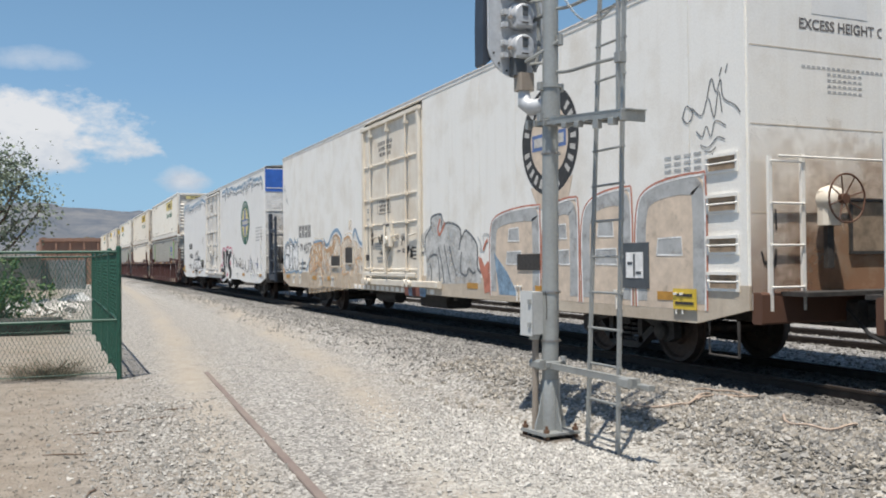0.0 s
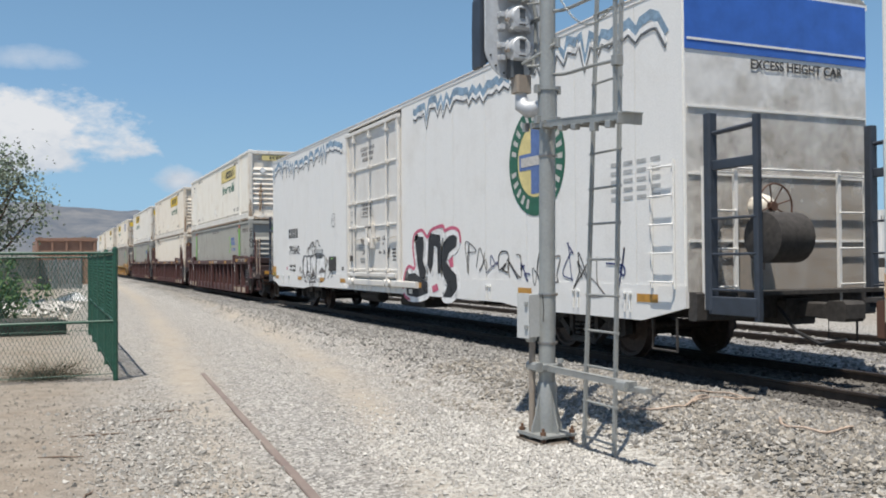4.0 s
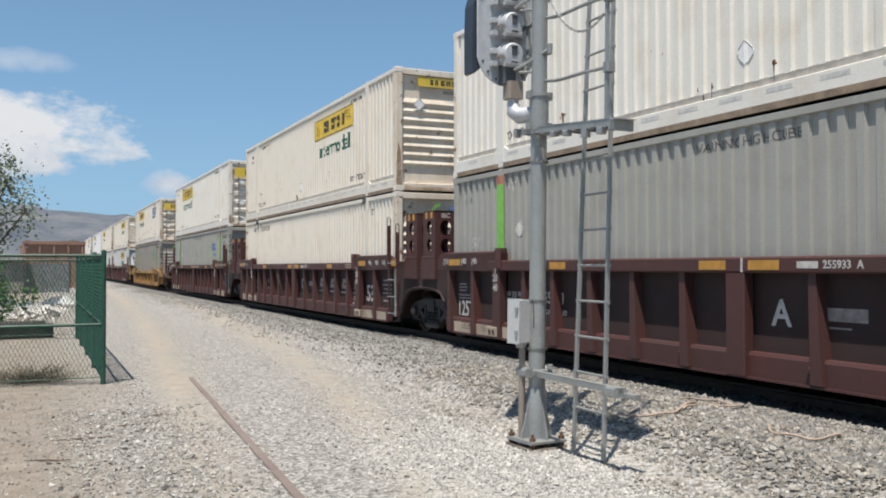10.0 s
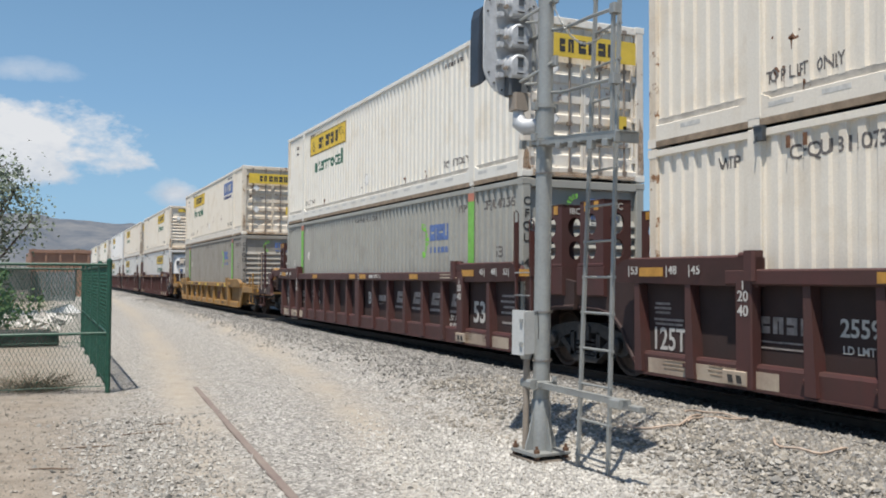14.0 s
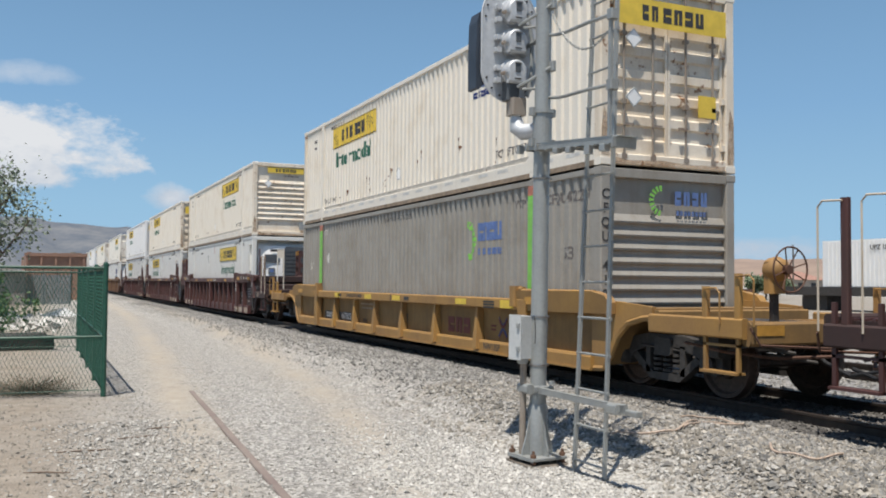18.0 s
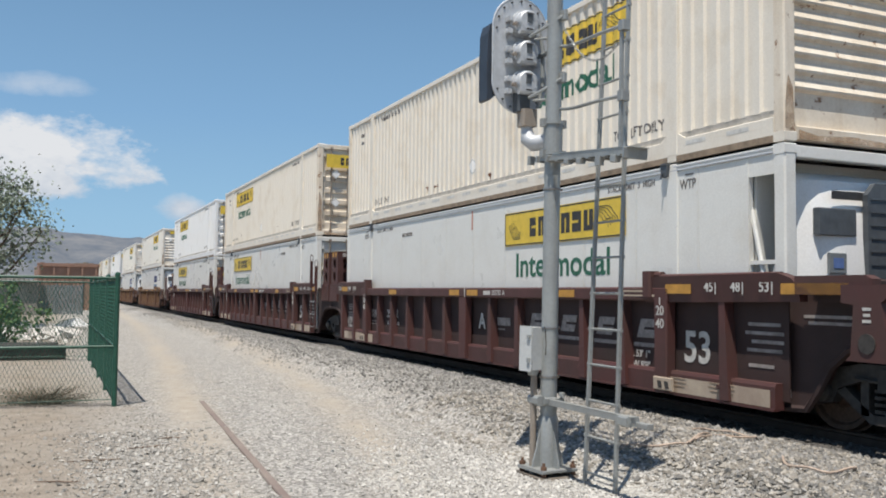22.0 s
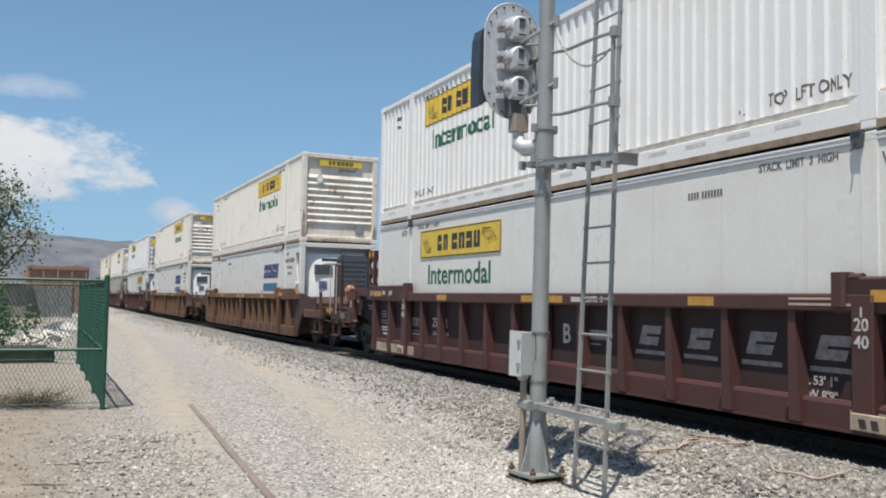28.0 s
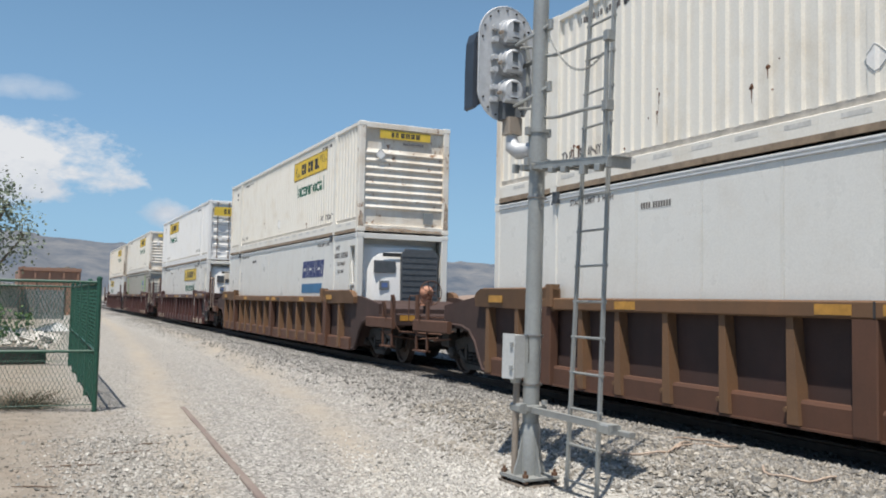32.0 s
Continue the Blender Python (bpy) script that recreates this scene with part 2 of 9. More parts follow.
M = dict(
    white=paint("white_container_paint", (0.78, 0.757, 0.69), (0.60, 0.53, 0.42), 0.22, 0.5, streak=0.30, rust=(0.20, 0.08, 0.03), rust_at=0.80),
    cream=paint("cream_container_paint", (0.765, 0.715, 0.625), (0.58, 0.49, 0.37), 0.22, 0.55, streak=0.30, rust=(0.20, 0.08, 0.03), rust_at=0.80),
    clean=paint("bright_white_paint", (0.80, 0.80, 0.785), (0.66, 0.64, 0.58), 0.2, 0.4, streak=0.25),
    smooth=paint("reefer_box_skin", (0.72, 0.715, 0.675), (0.62, 0.59, 0.53), 0.25, 0.32, streak=0.2, bumpy=0.05),
    grey=paint("grey_container_paint", (0.355, 0.353, 0.32), (0.25, 0.24, 0.21), 0.25, 0.5, streak=0.3, rust=(0.12, 0.06, 0.035), rust_at=0.80),
    grey_b=paint("dull_grey_container_paint", (0.30, 0.285, 0.255), (0.19, 0.165, 0.13), 0.35, 0.6, streak=0.5, rust=(0.12, 0.06, 0.035), rust_at=0.76),
    reefer=paint("white_railcar_paint", (0.835, 0.82, 0.775), (0.62, 0.565, 0.48), 0.3, 0.5, streak=0.32),
    reefer_b=paint("clean_railcar_paint", (0.785, 0.78, 0.755), (0.66, 0.64, 0.60), 0.22, 0.5, streak=0.25),
    door=paint("cream_door_paint", (0.74, 0.69, 0.60), (0.50, 0.40, 0.29), 0.4, 0.55, streak=0.4, rust=(0.22, 0.09, 0.04), rust_at=0.72),
    white_end=paint("rust_stained_white_end", (0.78, 0.75, 0.68), (0.52, 0.40, 0.27), 0.45, 0.55, streak=0.55, rust=(0.24, 0.12, 0.055), rust_at=0.60),
    cream_end=paint("rust_stained_cream_end", (0.76, 0.69, 0.58), (0.50, 0.38, 0.25), 0.45, 0.55, streak=0.55, rust=(0.24, 0.12, 0.055), rust_at=0.60),
    wash=spray("rust_brown_wash", (0.40, 0.26, 0.155), 0.46, 0.42, 0.85),
    end_stain=stain("brake_end_rust_wash", (0.55, 0.40, 0.28), (0.27, 0.15, 0.085), 2.95, 1.75, 1.25),
    end_grime=stain("grey_brown_end_grime", (0.56, 0.53, 0.485), (0.36, 0.31, 0.26), 4.4, 4.2, 1.6),
    box_grey=paint("pale_grey_enamel", (0.50, 0.515, 0.51), (0.36, 0.36, 0.34), 0.4, 0.5, streak=0.5),
    door_pale=paint("dusty_white_door_paint", (0.69, 0.675, 0.64), (0.55, 0.50, 0.43), 0.35, 0.55, streak=0.35),
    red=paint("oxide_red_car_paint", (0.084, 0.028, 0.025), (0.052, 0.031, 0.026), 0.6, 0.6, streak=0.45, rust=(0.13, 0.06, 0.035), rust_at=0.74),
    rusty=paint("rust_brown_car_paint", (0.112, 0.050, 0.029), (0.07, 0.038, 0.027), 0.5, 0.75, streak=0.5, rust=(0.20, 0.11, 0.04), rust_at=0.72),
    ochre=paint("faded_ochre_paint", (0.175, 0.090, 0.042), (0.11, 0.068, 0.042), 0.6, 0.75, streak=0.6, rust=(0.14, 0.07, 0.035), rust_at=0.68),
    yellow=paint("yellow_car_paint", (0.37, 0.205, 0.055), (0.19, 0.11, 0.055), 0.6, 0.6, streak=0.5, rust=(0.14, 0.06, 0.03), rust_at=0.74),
    soot=flat("grimy_black_steel", (0.042, 0.038, 0.035), 0.75, 0.0, 0.4, 14),
    wheel=flat("wheel_steel", (0.075, 0.05, 0.038), 0.6, 0.3, 0.35, 20),
    tread=flat("polished_tread", (0.35, 0.33, 0.31), 0.3, 0.9, 0.15, 20),
    galv=paint("galvanised_steel", (0.37, 0.385, 0.375), (0.20, 0.205, 0.20), 0.6, 0.45, 0.35, streak=0.55, grain=40),
    alu=flat("cast_aluminium", (0.50, 0.52, 0.54), 0.55, 0.3, 0.14, 12),
    black=flat("black_enamel", (0.02, 0.021, 0.023), 0.45, 0.0, 0.3, 10),
    ink_grey=flat("weathered_grey_lettering", (0.23, 0.225, 0.22), 0.7, 0.0, 0.45, 14),
    ink=flat("black_lettering", (0.035, 0.034, 0.034), 0.6, 0.0, 0.35, 12),
    chalk=flat("white_lettering", (0.50, 0.485, 0.455), 0.6, 0.0, 0.2, 12),
    teal=flat("blue_green_paint", (0.03, 0.14, 0.28), 0.45, 0.0, 0.25, 1.2),
    faded=flat("faded_grey_lettering", (0.27, 0.24, 0.225), 0.75, 0.0, 0.4, 10),
    sign=flat("yellow_sign", (0.68, 0.48, 0.06), 0.5, 0.0, 0.12, 5),
    sign_pale=flat("sun_bleached_yellow_sign", (0.66, 0.56, 0.25), 0.6, 0.0, 0.15, 5),
    amber=flat("amber_reflector", (0.47, 0.24, 0.045), 0.45, 0.0, 0.2, 8),
    green=flat("green_lettering", (0.020, 0.115, 0.068), 0.5, 0.0, 0.2, 8),
    lime=flat("lime_stripe", (0.20, 0.50, 0.09), 0.5, 0.0, 0.15, 8),
    blue=flat("blue_lettering", (0.10, 0.165, 0.36), 0.5, 0.0, 0.2, 8),
    band_blue=flat("bright_blue_band", (0.035, 0.13, 0.47), 0.5, 0.0, 0.15, 3),
    navy=flat("navy_lettering", (0.015, 0.03, 0.14), 0.5, 0.0, 0.2, 8),
    fence=flat("green_vinyl_coat", (0.016, 0.076, 0.050), 0.45, 0.0, 0.25, 18),
    patch=paint("pale_sill_patch", (0.48, 0.40, 0.305), (0.22, 0.15, 0.12), 0.5, 0.7, streak=0.5),
    rust=flat("rust", (0.12, 0.065, 0.04), 0.85, 0.0, 0.4, 20),
    scab=flat("orange_brown_rust", (0.165, 0.078, 0.042), 0.9, 0.0, 0.45, 30),
    roof=flat("galvanised_roof", (0.36, 0.34, 0.31), 0.6, 0.2, 0.25, 3),
    tag_grey=spray("grey_spray_paint", (0.42, 0.43, 0.43), 0.36),
    tag_tan=spray("tan_spray_paint", (0.63, 0.52, 0.415), 0.26),
    tag_rust=spray("orange_brown_wash", (0.76, 0.61, 0.45), 0.52, 0.45),
    tag_orange=spray("faded_orange_spray", (0.70, 0.45, 0.26), 0.46, 0.75),
    tag_red=spray("faded_red_spray", (0.50, 0.19, 0.13), 0.36),
    tag_blue=spray("pale_blue_spray", (0.24, 0.36, 0.48), 0.42),
    tag_pink=spray("pink_spray", (0.56, 0.12, 0.20), 0.34),
    tag_silver=spray("silver_spray", (0.56, 0.56, 0.545), 0.42),
    tag_smoke=spray("smoke_grey_spray", (0.14, 0.155, 0.17), 0.44, 0.9),
    tag_slate=spray("grey_blue_spray", (0.25, 0.30, 0.33), 0.40, 0.85),
    tag_black=spray("black_spray", (0.022, 0.024, 0.028), 0.30),
    tag_white=spray("white_spray", (0.80, 0.80, 0.79), 0.36),
    tag_maroon=flat("faded_maroon_lettering", (0.13, 0.025, 0.02), 0.65, 0.0, 0.3, 6),
    worn_ink=flat("worn_grey_lettering", (0.13, 0.12, 0.115), 0.7, 0.0, 0.4, 14),
    bar=paint("rusty_grey_bar", (0.30, 0.27, 0.23), (0.17, 0.10, 0.06), 0.6, 0.6, streak=0.6),
    # next three: body paints darkened for grime and for shade in recesses
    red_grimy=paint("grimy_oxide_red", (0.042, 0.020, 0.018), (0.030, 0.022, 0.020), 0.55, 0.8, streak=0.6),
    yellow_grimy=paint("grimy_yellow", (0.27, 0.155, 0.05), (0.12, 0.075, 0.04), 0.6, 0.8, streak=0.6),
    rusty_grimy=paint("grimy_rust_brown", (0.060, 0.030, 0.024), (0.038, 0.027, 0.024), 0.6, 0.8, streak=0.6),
    slate=flat("slate_grey_plastic", (0.075, 0.085, 0.095), 0.5, 0.0, 0.2, 8),
    sill=paint("dusty_brown_sill", (0.58, 0.50, 0.40), (0.32, 0.25, 0.18), 0.5, 0.7, streak=0.5),
    salmon=flat("faded_salmon_paint", (0.38, 0.19, 0.125), 0.7, 0.0, 0.3, 6),
    screen=flat("weathered_grey_sheet", (0.20, 0.22, 0.23), 0.7, 0.2, 0.3, 3),
    dusty=flat("dusty_grey_ledge", (0.52, 0.485, 0.43), 0.8, 0.0, 0.25, 6),
    grime=flat("brown_grime", (0.25, 0.19, 0.135), 0.85, 0.0, 0.35, 6),
    tape=flat("grey_reflective_tape", (0.60, 0.585, 0.545), 0.45, 0.1, 0.2, 12),
    hood=flat("slate_black_enamel", (0.035, 0.045, 0.062), 0.5, 0.0, 0.2, 6),
    rail=flat("worn_rail_steel", (0.05, 0.038, 0.032), 0.5, 0.4, 0.3, 8),
    tie=flat("weathered_tie", (0.13, 0.11, 0.09), 0.85, 0.0, 0.35, 8),
)


# mesh helpers
class Geo:
    """Collects vertices and faces for one mesh."""

    def __init__(self):
        self.v, self.f = [], []

    def add(self, vs, fs):
        k = len(self.v)
        self.v += [tuple(p) for p in vs]
        self.f += [tuple(i + k for i in q) for q in fs]
        return self

    def box(self, x0, x1, y0, y1, z0, z1, c=0.0):
        """A box, with its long edges chamfered by c."""
        if c <= 0:
            return self.add([(x, y, z) for z in (z0, z1) for y in (y0, y1) for x in (x0, x1)],
                            [(0, 2, 3, 1), (4, 5, 7, 6), (0, 1, 5, 4), (2, 6, 7, 3), (0, 4, 6, 2), (1, 3, 7, 5)])
        d = (x1 - x0, y1 - y0, z1 - z0)
        ax = d.index(max(d))
        a = [(x0, x1), (y0, y1), (z0, z1)]
        (p0, p1), (q0, q1) = a[(ax + 1) % 3], a[(ax + 2) % 3]
        c = min(c, (p1 - p0) * 0.4, (q1 - q0) * 0.4)
        poly = [(p0 + c, q0), (p1 - c, q0), (p1, q0 + c), (p1, q1 - c), (p1 - c, q1), (p0 + c, q1), (p0, q1 - c), (p0, q0 + c)]
        return self.prism(poly, ax, *a[ax])

    def prism(self, poly, ax, a, b):
        """Extrudes a polygon, given in the two axes after ax, from a to b."""
        n = len(poly)
        vs = []
        for t in (a, b):
            for p, q in poly:
                r = [0, 0, 0]
                r[ax], r[(ax + 1) % 3], r[(ax + 2) % 3] = t, p, q
                vs.append(r)
        fs = [(i, (i + 1) % n, n + (i + 1) % n, n + i) for i in range(n)]
        return self.add(vs, fs + [tuple(range(n - 1, -1, -1)), tuple(range(n, 2 * n))])

    def tube(self, pts, r, n=8, cap=True):
        """A round bar through the points; r: one radius or one for each point."""
        pts = [Vector(p) for p in pts]
        rs = r if isinstance(r, (list, tuple)) else [r] * len(pts)
        up = Vector((0.13, 0.31, 0.94))
        rings = []
        for i, p in enumerate(pts):
            d = (pts[min(i + 1, len(pts) - 1)] - pts[max(i - 1, 0)]).normalized()
            if abs(d.dot(up)) > 0.95:
                up = Vector((0.94, 0.13, 0.31))
            s = d.cross(up).normalized()
            w = s.cross(d)
            rings.append([p + (s * math.cos(q * 2 * math.pi / n) + w * math.sin(q * 2 * math.pi / n)) * rs[i] for q in range(n)])
        vs = [v for g in rings for v in g]
        fs = [(i * n + j, i * n + (j + 1) % n, (i + 1) * n + (j + 1) % n, (i + 1) * n + j) for i in range(len(pts) - 1) for j in range(n)]
        if cap:
            fs += [tuple(range(n - 1, -1, -1)), tuple((len(pts) - 1) * n + j for j in range(n))]
        return self.add(vs, fs)

    def lathe(self, prof, o, ax=0, n=24):
        """Turns a profile of (along, radius) about the axis ax through o."""
        vs = []
        for a, r in prof:
            for j in range(n):
                q = j * 2 * math.pi / n
                p = [o[0], o[1], o[2]]
                p[ax] += a
                p[(ax + 1) % 3] += r * math.cos(q)
                p[(ax + 2) % 3] += r * math.sin(q)
                vs.append(p)
        fs = [(i * n + j, i * n + (j + 1) % n, (i + 1) * n + (j + 1) % n, (i + 1) * n + j) for i in range(len(prof) - 1) for j in range(n)]
        fs += [tuple(range(n - 1, -1, -1)), tuple((len(prof) - 1) * n + j for j in range(n))]
        return self.add(vs, fs)

    def mesh(self, name, mat, smooth=False):
        me = bpy.data.meshes.new(name)
        me.from_pydata(self.v, [], self.f)
        if mat:
            me.materials.append(mat)
        bm = bmesh.new()
        bm.from_mesh(me)
        bmesh.ops.recalc_face_normals(bm, faces=bm.faces)
        bm.to_mesh(me)
        bm.free()
        if smooth:
            me.shade_smooth()
            me.set_sharp_from_angle(angle=radians(35))
        return me


def part(name, geo, mat, parent, label="", at=None, smooth=False):
    me = geo if isinstance(geo, bpy.types.Mesh) else geo.mesh(name, mat, smooth)
    ob = new(name, me)
    ob.parent = parent
    if at is not None:
        ob.matrix_basis = at
    return tagged(ob, label)


def thing(name, label, category, group="", kind=""):
    ob = new(name)
    ob.empty_display_size = 0.2
    return tagged(ob, label, category, group, kind)


def solo(name, geo, mat, label, category, group="", kind="", smooth=False):
    return tagged(new(name, geo.mesh(name, mat, smooth)), label, category, group, kind)


TEXTS = {}


def letters(text, size, mat, parent, at, name="lettering", lean=0.0, wide=1.0, bold=None):
    """Flat lettering, 2 mm thick, in the plane of the pose at: x along the line, y up."""
    key = (text, size, mat.name, lean, wide, bold)
    if key not in TEXTS:
        cu = bpy.data.curves.new("text", "FONT")
        cu.body, cu.size, cu.extrude, cu.shear, cu.align_x, cu.align_y = text, size / 0.72, 0.0012, lean, "CENTER", "CENTER"
        cu.resolution_u = 3
        cu.offset = size * 0.026 if bold is None else bold
        ob = bpy.data.objects.new("text", cu)
        scene.collection.objects.link(ob)
        me = bpy.data.meshes.new_from_object(ob.evaluated_get(bpy.context.evaluated_depsgraph_get()))
        bpy.data.objects.remove(ob)
        me.transform(Matrix.Diagonal((wide, 1, 1, 1)))
        me.materials.clear()
        me.materials.append(mat)
        me.name = name
        TEXTS[key] = me
    return part(name, TEXTS[key], None, parent, at=at)


# a plane on the side that faces the road (local -x): the line of text runs towards -y
def near_side(x, y, z):
    return Matrix.Translation((x, y, z)) @ Matrix(((0, 0, -1, 0), (-1, 0, 0, 0), (0, 1, 0, 0), (0, 0, 0, 1)))


# a plane on the end that faces -y: the line of text runs towards +x
def near_end(x, y, z):
    return Matrix.Translation((x, y, z)) @ Matrix(((1, 0, 0, 0), (0, 0, -1, 0), (0, 1, 0, 0), (0, 0, 0, 1)))


def bars(rows, mat, parent, at, name="lettering"):
    """Unreadable writing and maker's names: plain bars, rows of (x, y, width, height), each a part."""
    out = []
    for x, y, w, h in rows:
        me = shared(("bar", round(w, 3), round(h, 3), mat.name, name), lambda: Geo().box(-w / 2, w / 2, -h / 2, h / 2, -0.002, 0.002).mesh(name, mat))
        out.append(part(name, me, None, parent, at=at @ Matrix.Translation((x, y, 0))))
    return out[0]


def glyph_blocks(n, h, w, gap, mat, parent, at, lean=0.0, name="lettering"):
    """A maker's name as plain blocks, each a part."""
    x = -(n * w + (n - 1) * gap) / 2

    def shape(k):
        # a block with one narrow notch, from the right, the foot, the left or the head
        a, b = w / 2, h / 2
        u, v = a * 0.16, b * 0.14
        poly = ([(-a, -b), (a, -b), (a, -v), (-a * 0.4, -v), (-a * 0.4, v), (a, v), (a, b), (-a, b)],
                [(-a, -b), (-u, -b), (-u, b * 0.5), (u, b * 0.5), (u, -b), (a, -b), (a, b), (-a, b)],
                [(-a, -b), (a, -b), (a, b), (-a, b), (-a, v), (a * 0.4, v), (a * 0.4, -v), (-a, -v)],
                [(-a, -b), (a, -b), (a, b), (u, b), (u, -b * 0.5), (-u, -b * 0.5), (-u, b), (-a, b)])[k]
        return Geo().prism([(p + a + lean * q, q) for p, q in poly], 2, -0.002, 0.002).mesh(name, mat)
    for i in range(n):
        me = shared(("glyph", h, w, lean, mat.name, i % 4), lambda: shape(i % 4))
        part(name, me, None, parent, at=at @ Matrix.Translation((x + i * (w + gap), 0, 0)))


MESHES = {}


def shared(key, make):
    if key not in MESHES:
        MESHES[key] = make()
    return MESHES[key]


# plan
RAIL_Z = 0.13                      # top of rail over the ground at the signal
TRACK_X = 8.86                     # centre line of the train's track
SPEEDS = [5.86, 5.97, 6.23, 6.05, 6.19, 6.18, 6.33, 6.49, 6.48, 6.64, 6.70, 6.76, 6.92, 6.89, 7.07, 7.55, 7.55]   # m/s, every two seconds


def travel(t):
    d = 0.0
    k = 0
    while t > 2 and k < len(SPEEDS) - 2:
        d += SPEEDS[k] + SPEEDS[k + 1]
        t -= 2
        k += 1
    a, b = SPEEDS[k], SPEEDS[k + 1]
    return d + a * t + (b - a) * t * t / 4


CURVE_Y, CURVE_R = 155.0, 480.0    # where the line begins to bend away, and its radius


def on_track(y, z=RAIL_Z, x=0.0):
    if y < CURVE_Y:
        return pose(TRACK_X + x, y, z)
    a = (y - CURVE_Y) / CURVE_R
    return pose(TRACK_X + CURVE_R * (1 - math.cos(a)) + x, CURVE_Y + CURVE_R * math.sin(a), z, 0, 0, -math.degrees(a))


ROLLING = []                       # (thing, place along the train, height over rail)
WHEELS = []                        # wheelsets that turn


# ground
def ground_material():
    mt, nt, bs = nodes_of("gravel_and_dirt")
    v = coords(nt, (1, 1, 1), False)
    sep = nt.nodes.new("ShaderNodeSeparateXYZ")
    nt.links.new(v, sep.inputs[0])

    def m(op, a, b=0.0):
        q = nt.nodes.new("ShaderNodeMath")
        q.operation = op
        for i, w in enumerate((a, b)):
            if isinstance(w, (int, float)):
                q.inputs[i].default_value = w
            else:
                nt.links.new(w, q.inputs[i])
        return q.outputs[0]

    def band(centre, half, soft, wob, scale=0.35):
        """1 on a strip along the road, with a ragged edge."""
        n1 = noise_node(nt, v, scale, 5, 0.6)
        x = m("ADD", sep.outputs["X"], m("MULTIPLY", m("SUBTRACT", n1, 0.5), wob))
        d = m("ABSOLUTE", m("SUBTRACT", x, centre))
        return ramp(nt, m("DIVIDE", d, half + soft), [(max(0.0, (half - soft) / (half + soft)), (1, 1, 1)), (1.0, (0, 0, 0))])

    big = noise_node(nt, v, 0.45, 5, 0.6)
    mid = noise_node(nt, v, 4.0, 5, 0.65)
    fine = noise_node(nt, v, 45, 4, 0.7)
    vor = nt.nodes.new("ShaderNodeTexVoronoi")
    vor.inputs["Scale"].default_value = 34
    nt.links.new(v, vor.inputs["Vector"])
    stone = ramp(nt, vor.outputs["Color"], [(0.15, (0.15, 0.145, 0.135)), (0.5, (0.285, 0.275, 0.255)), (0.85, (0.48, 0.465, 0.43))])
    vor2 = nt.nodes.new("ShaderNodeTexVoronoi")
    vor2.inputs["Scale"].default_value = 15
    nt.links.new(v, vor2.inputs["Vector"])
    ballast = ramp(nt, vor2.outputs["Color"], [(0.1, (0.09, 0.088, 0.085)), (0.5, (0.20, 0.195, 0.19)), (0.9, (0.38, 0.37, 0.35))])
    soil = ramp(nt, mid, [(0.3, (0.212, 0.191, 0.158)), (0.7, (0.335, 0.308, 0.267))])
    brown = ramp(nt, mid, [(0.3, (0.17, 0.135, 0.10)), (0.7, (0.29, 0.24, 0.185))])
    dirt = mixc(nt, ramp(nt, noise_node(nt, v, 0.9, 5, 0.65), [(0.45, (0, 0, 0)), (0.70, (0.75, 0.75, 0.75))]), soil, brown)
    sand = ramp(nt, mid, [(0.3, (0.30, 0.262, 0.212)), (0.7, (0.40, 0.36, 0.30))])
    c = mixc(nt, ramp(nt, mid, [(0.42, (0, 0, 0)), (0.70, (0.62, 0.62, 0.62))]), stone, dirt)
    def lane(far, reach, length):
        """A wheel track that swings out towards the line with distance."""
        return m("SUBTRACT", far, m("MULTIPLY", reach, m("EXPONENT", m("DIVIDE", sep.outputs["Y"], -length))))
    tracks = mixc(nt, 1.0, band(lane(5.2, 4.8, 38.0), 0.26, 0.20, 0.5), band(lane(5.4, 4.3, 13.0), 0.22, 0.22, 0.5), "ADD")
    c = mixc(nt, mixc(nt, 1.0, tracks, ramp(nt, big, [(0.30, (0.15, 0.15, 0.15)), (0.58, (1.0, 1.0, 1.0))]), "MULTIPLY"), c, sand)
    c = mixc(nt, band(lane(5.3, 4.5, 22.0), 0.22, 0.30, 0.6), c, stone)
    c = mixc(nt, band(9.3, 3.7, 1.0, 1.8, 0.8), c, ballast)
    # pale crushed stone spread round the signal, and track ballast darkened for the train's shade
    du = m("DIVIDE", m("SUBTRACT", sep.outputs["X"], 3.55), 1.35)
    dv = m("DIVIDE", m("SUBTRACT", sep.outputs["Y"], 6.4), 2.3)
    rr = m("ADD", m("SQRT", m("ADD", m("MULTIPLY", du, du), m("MULTIPLY", dv, dv))), m("MULTIPLY", m("SUBTRACT", mid, 0.5), 1.2))
    pale = ramp(nt, vor.outputs["Color"], [(0.1, (0.25, 0.242, 0.22)), (0.5, (0.40, 0.388, 0.355)), (0.9, (0.55, 0.535, 0.49))])
    c = mixc(nt, ramp(nt, rr, [(0.55, (0.9, 0.9, 0.9)), (1.05, (0, 0, 0))]), c, pale)
    shaded_bed = ramp(nt, vor2.outputs["Color"], [(0.1, (0.055, 0.052, 0.047)), (0.9, (0.19, 0.18, 0.165))])
    c = mixc(nt, band(TRACK_X, 1.42, 0.10, 0.12), c, shaded_bed)
    c = mixc(nt, band(14.0, 1.6, 0.8, 1.0), c, ballast)
    c = mixc(nt, band(-20.0, 20.6, 0.7, 1.6), c, mixc(nt, 0.45, dirt, brown))
    c = mixc(nt, band(60.0, 42.0, 1.5, 2.0), c, dirt)
    nt.links.new(c, bs.inputs["Base Color"])
    bs.inputs["Roughness"].default_value = 0.95
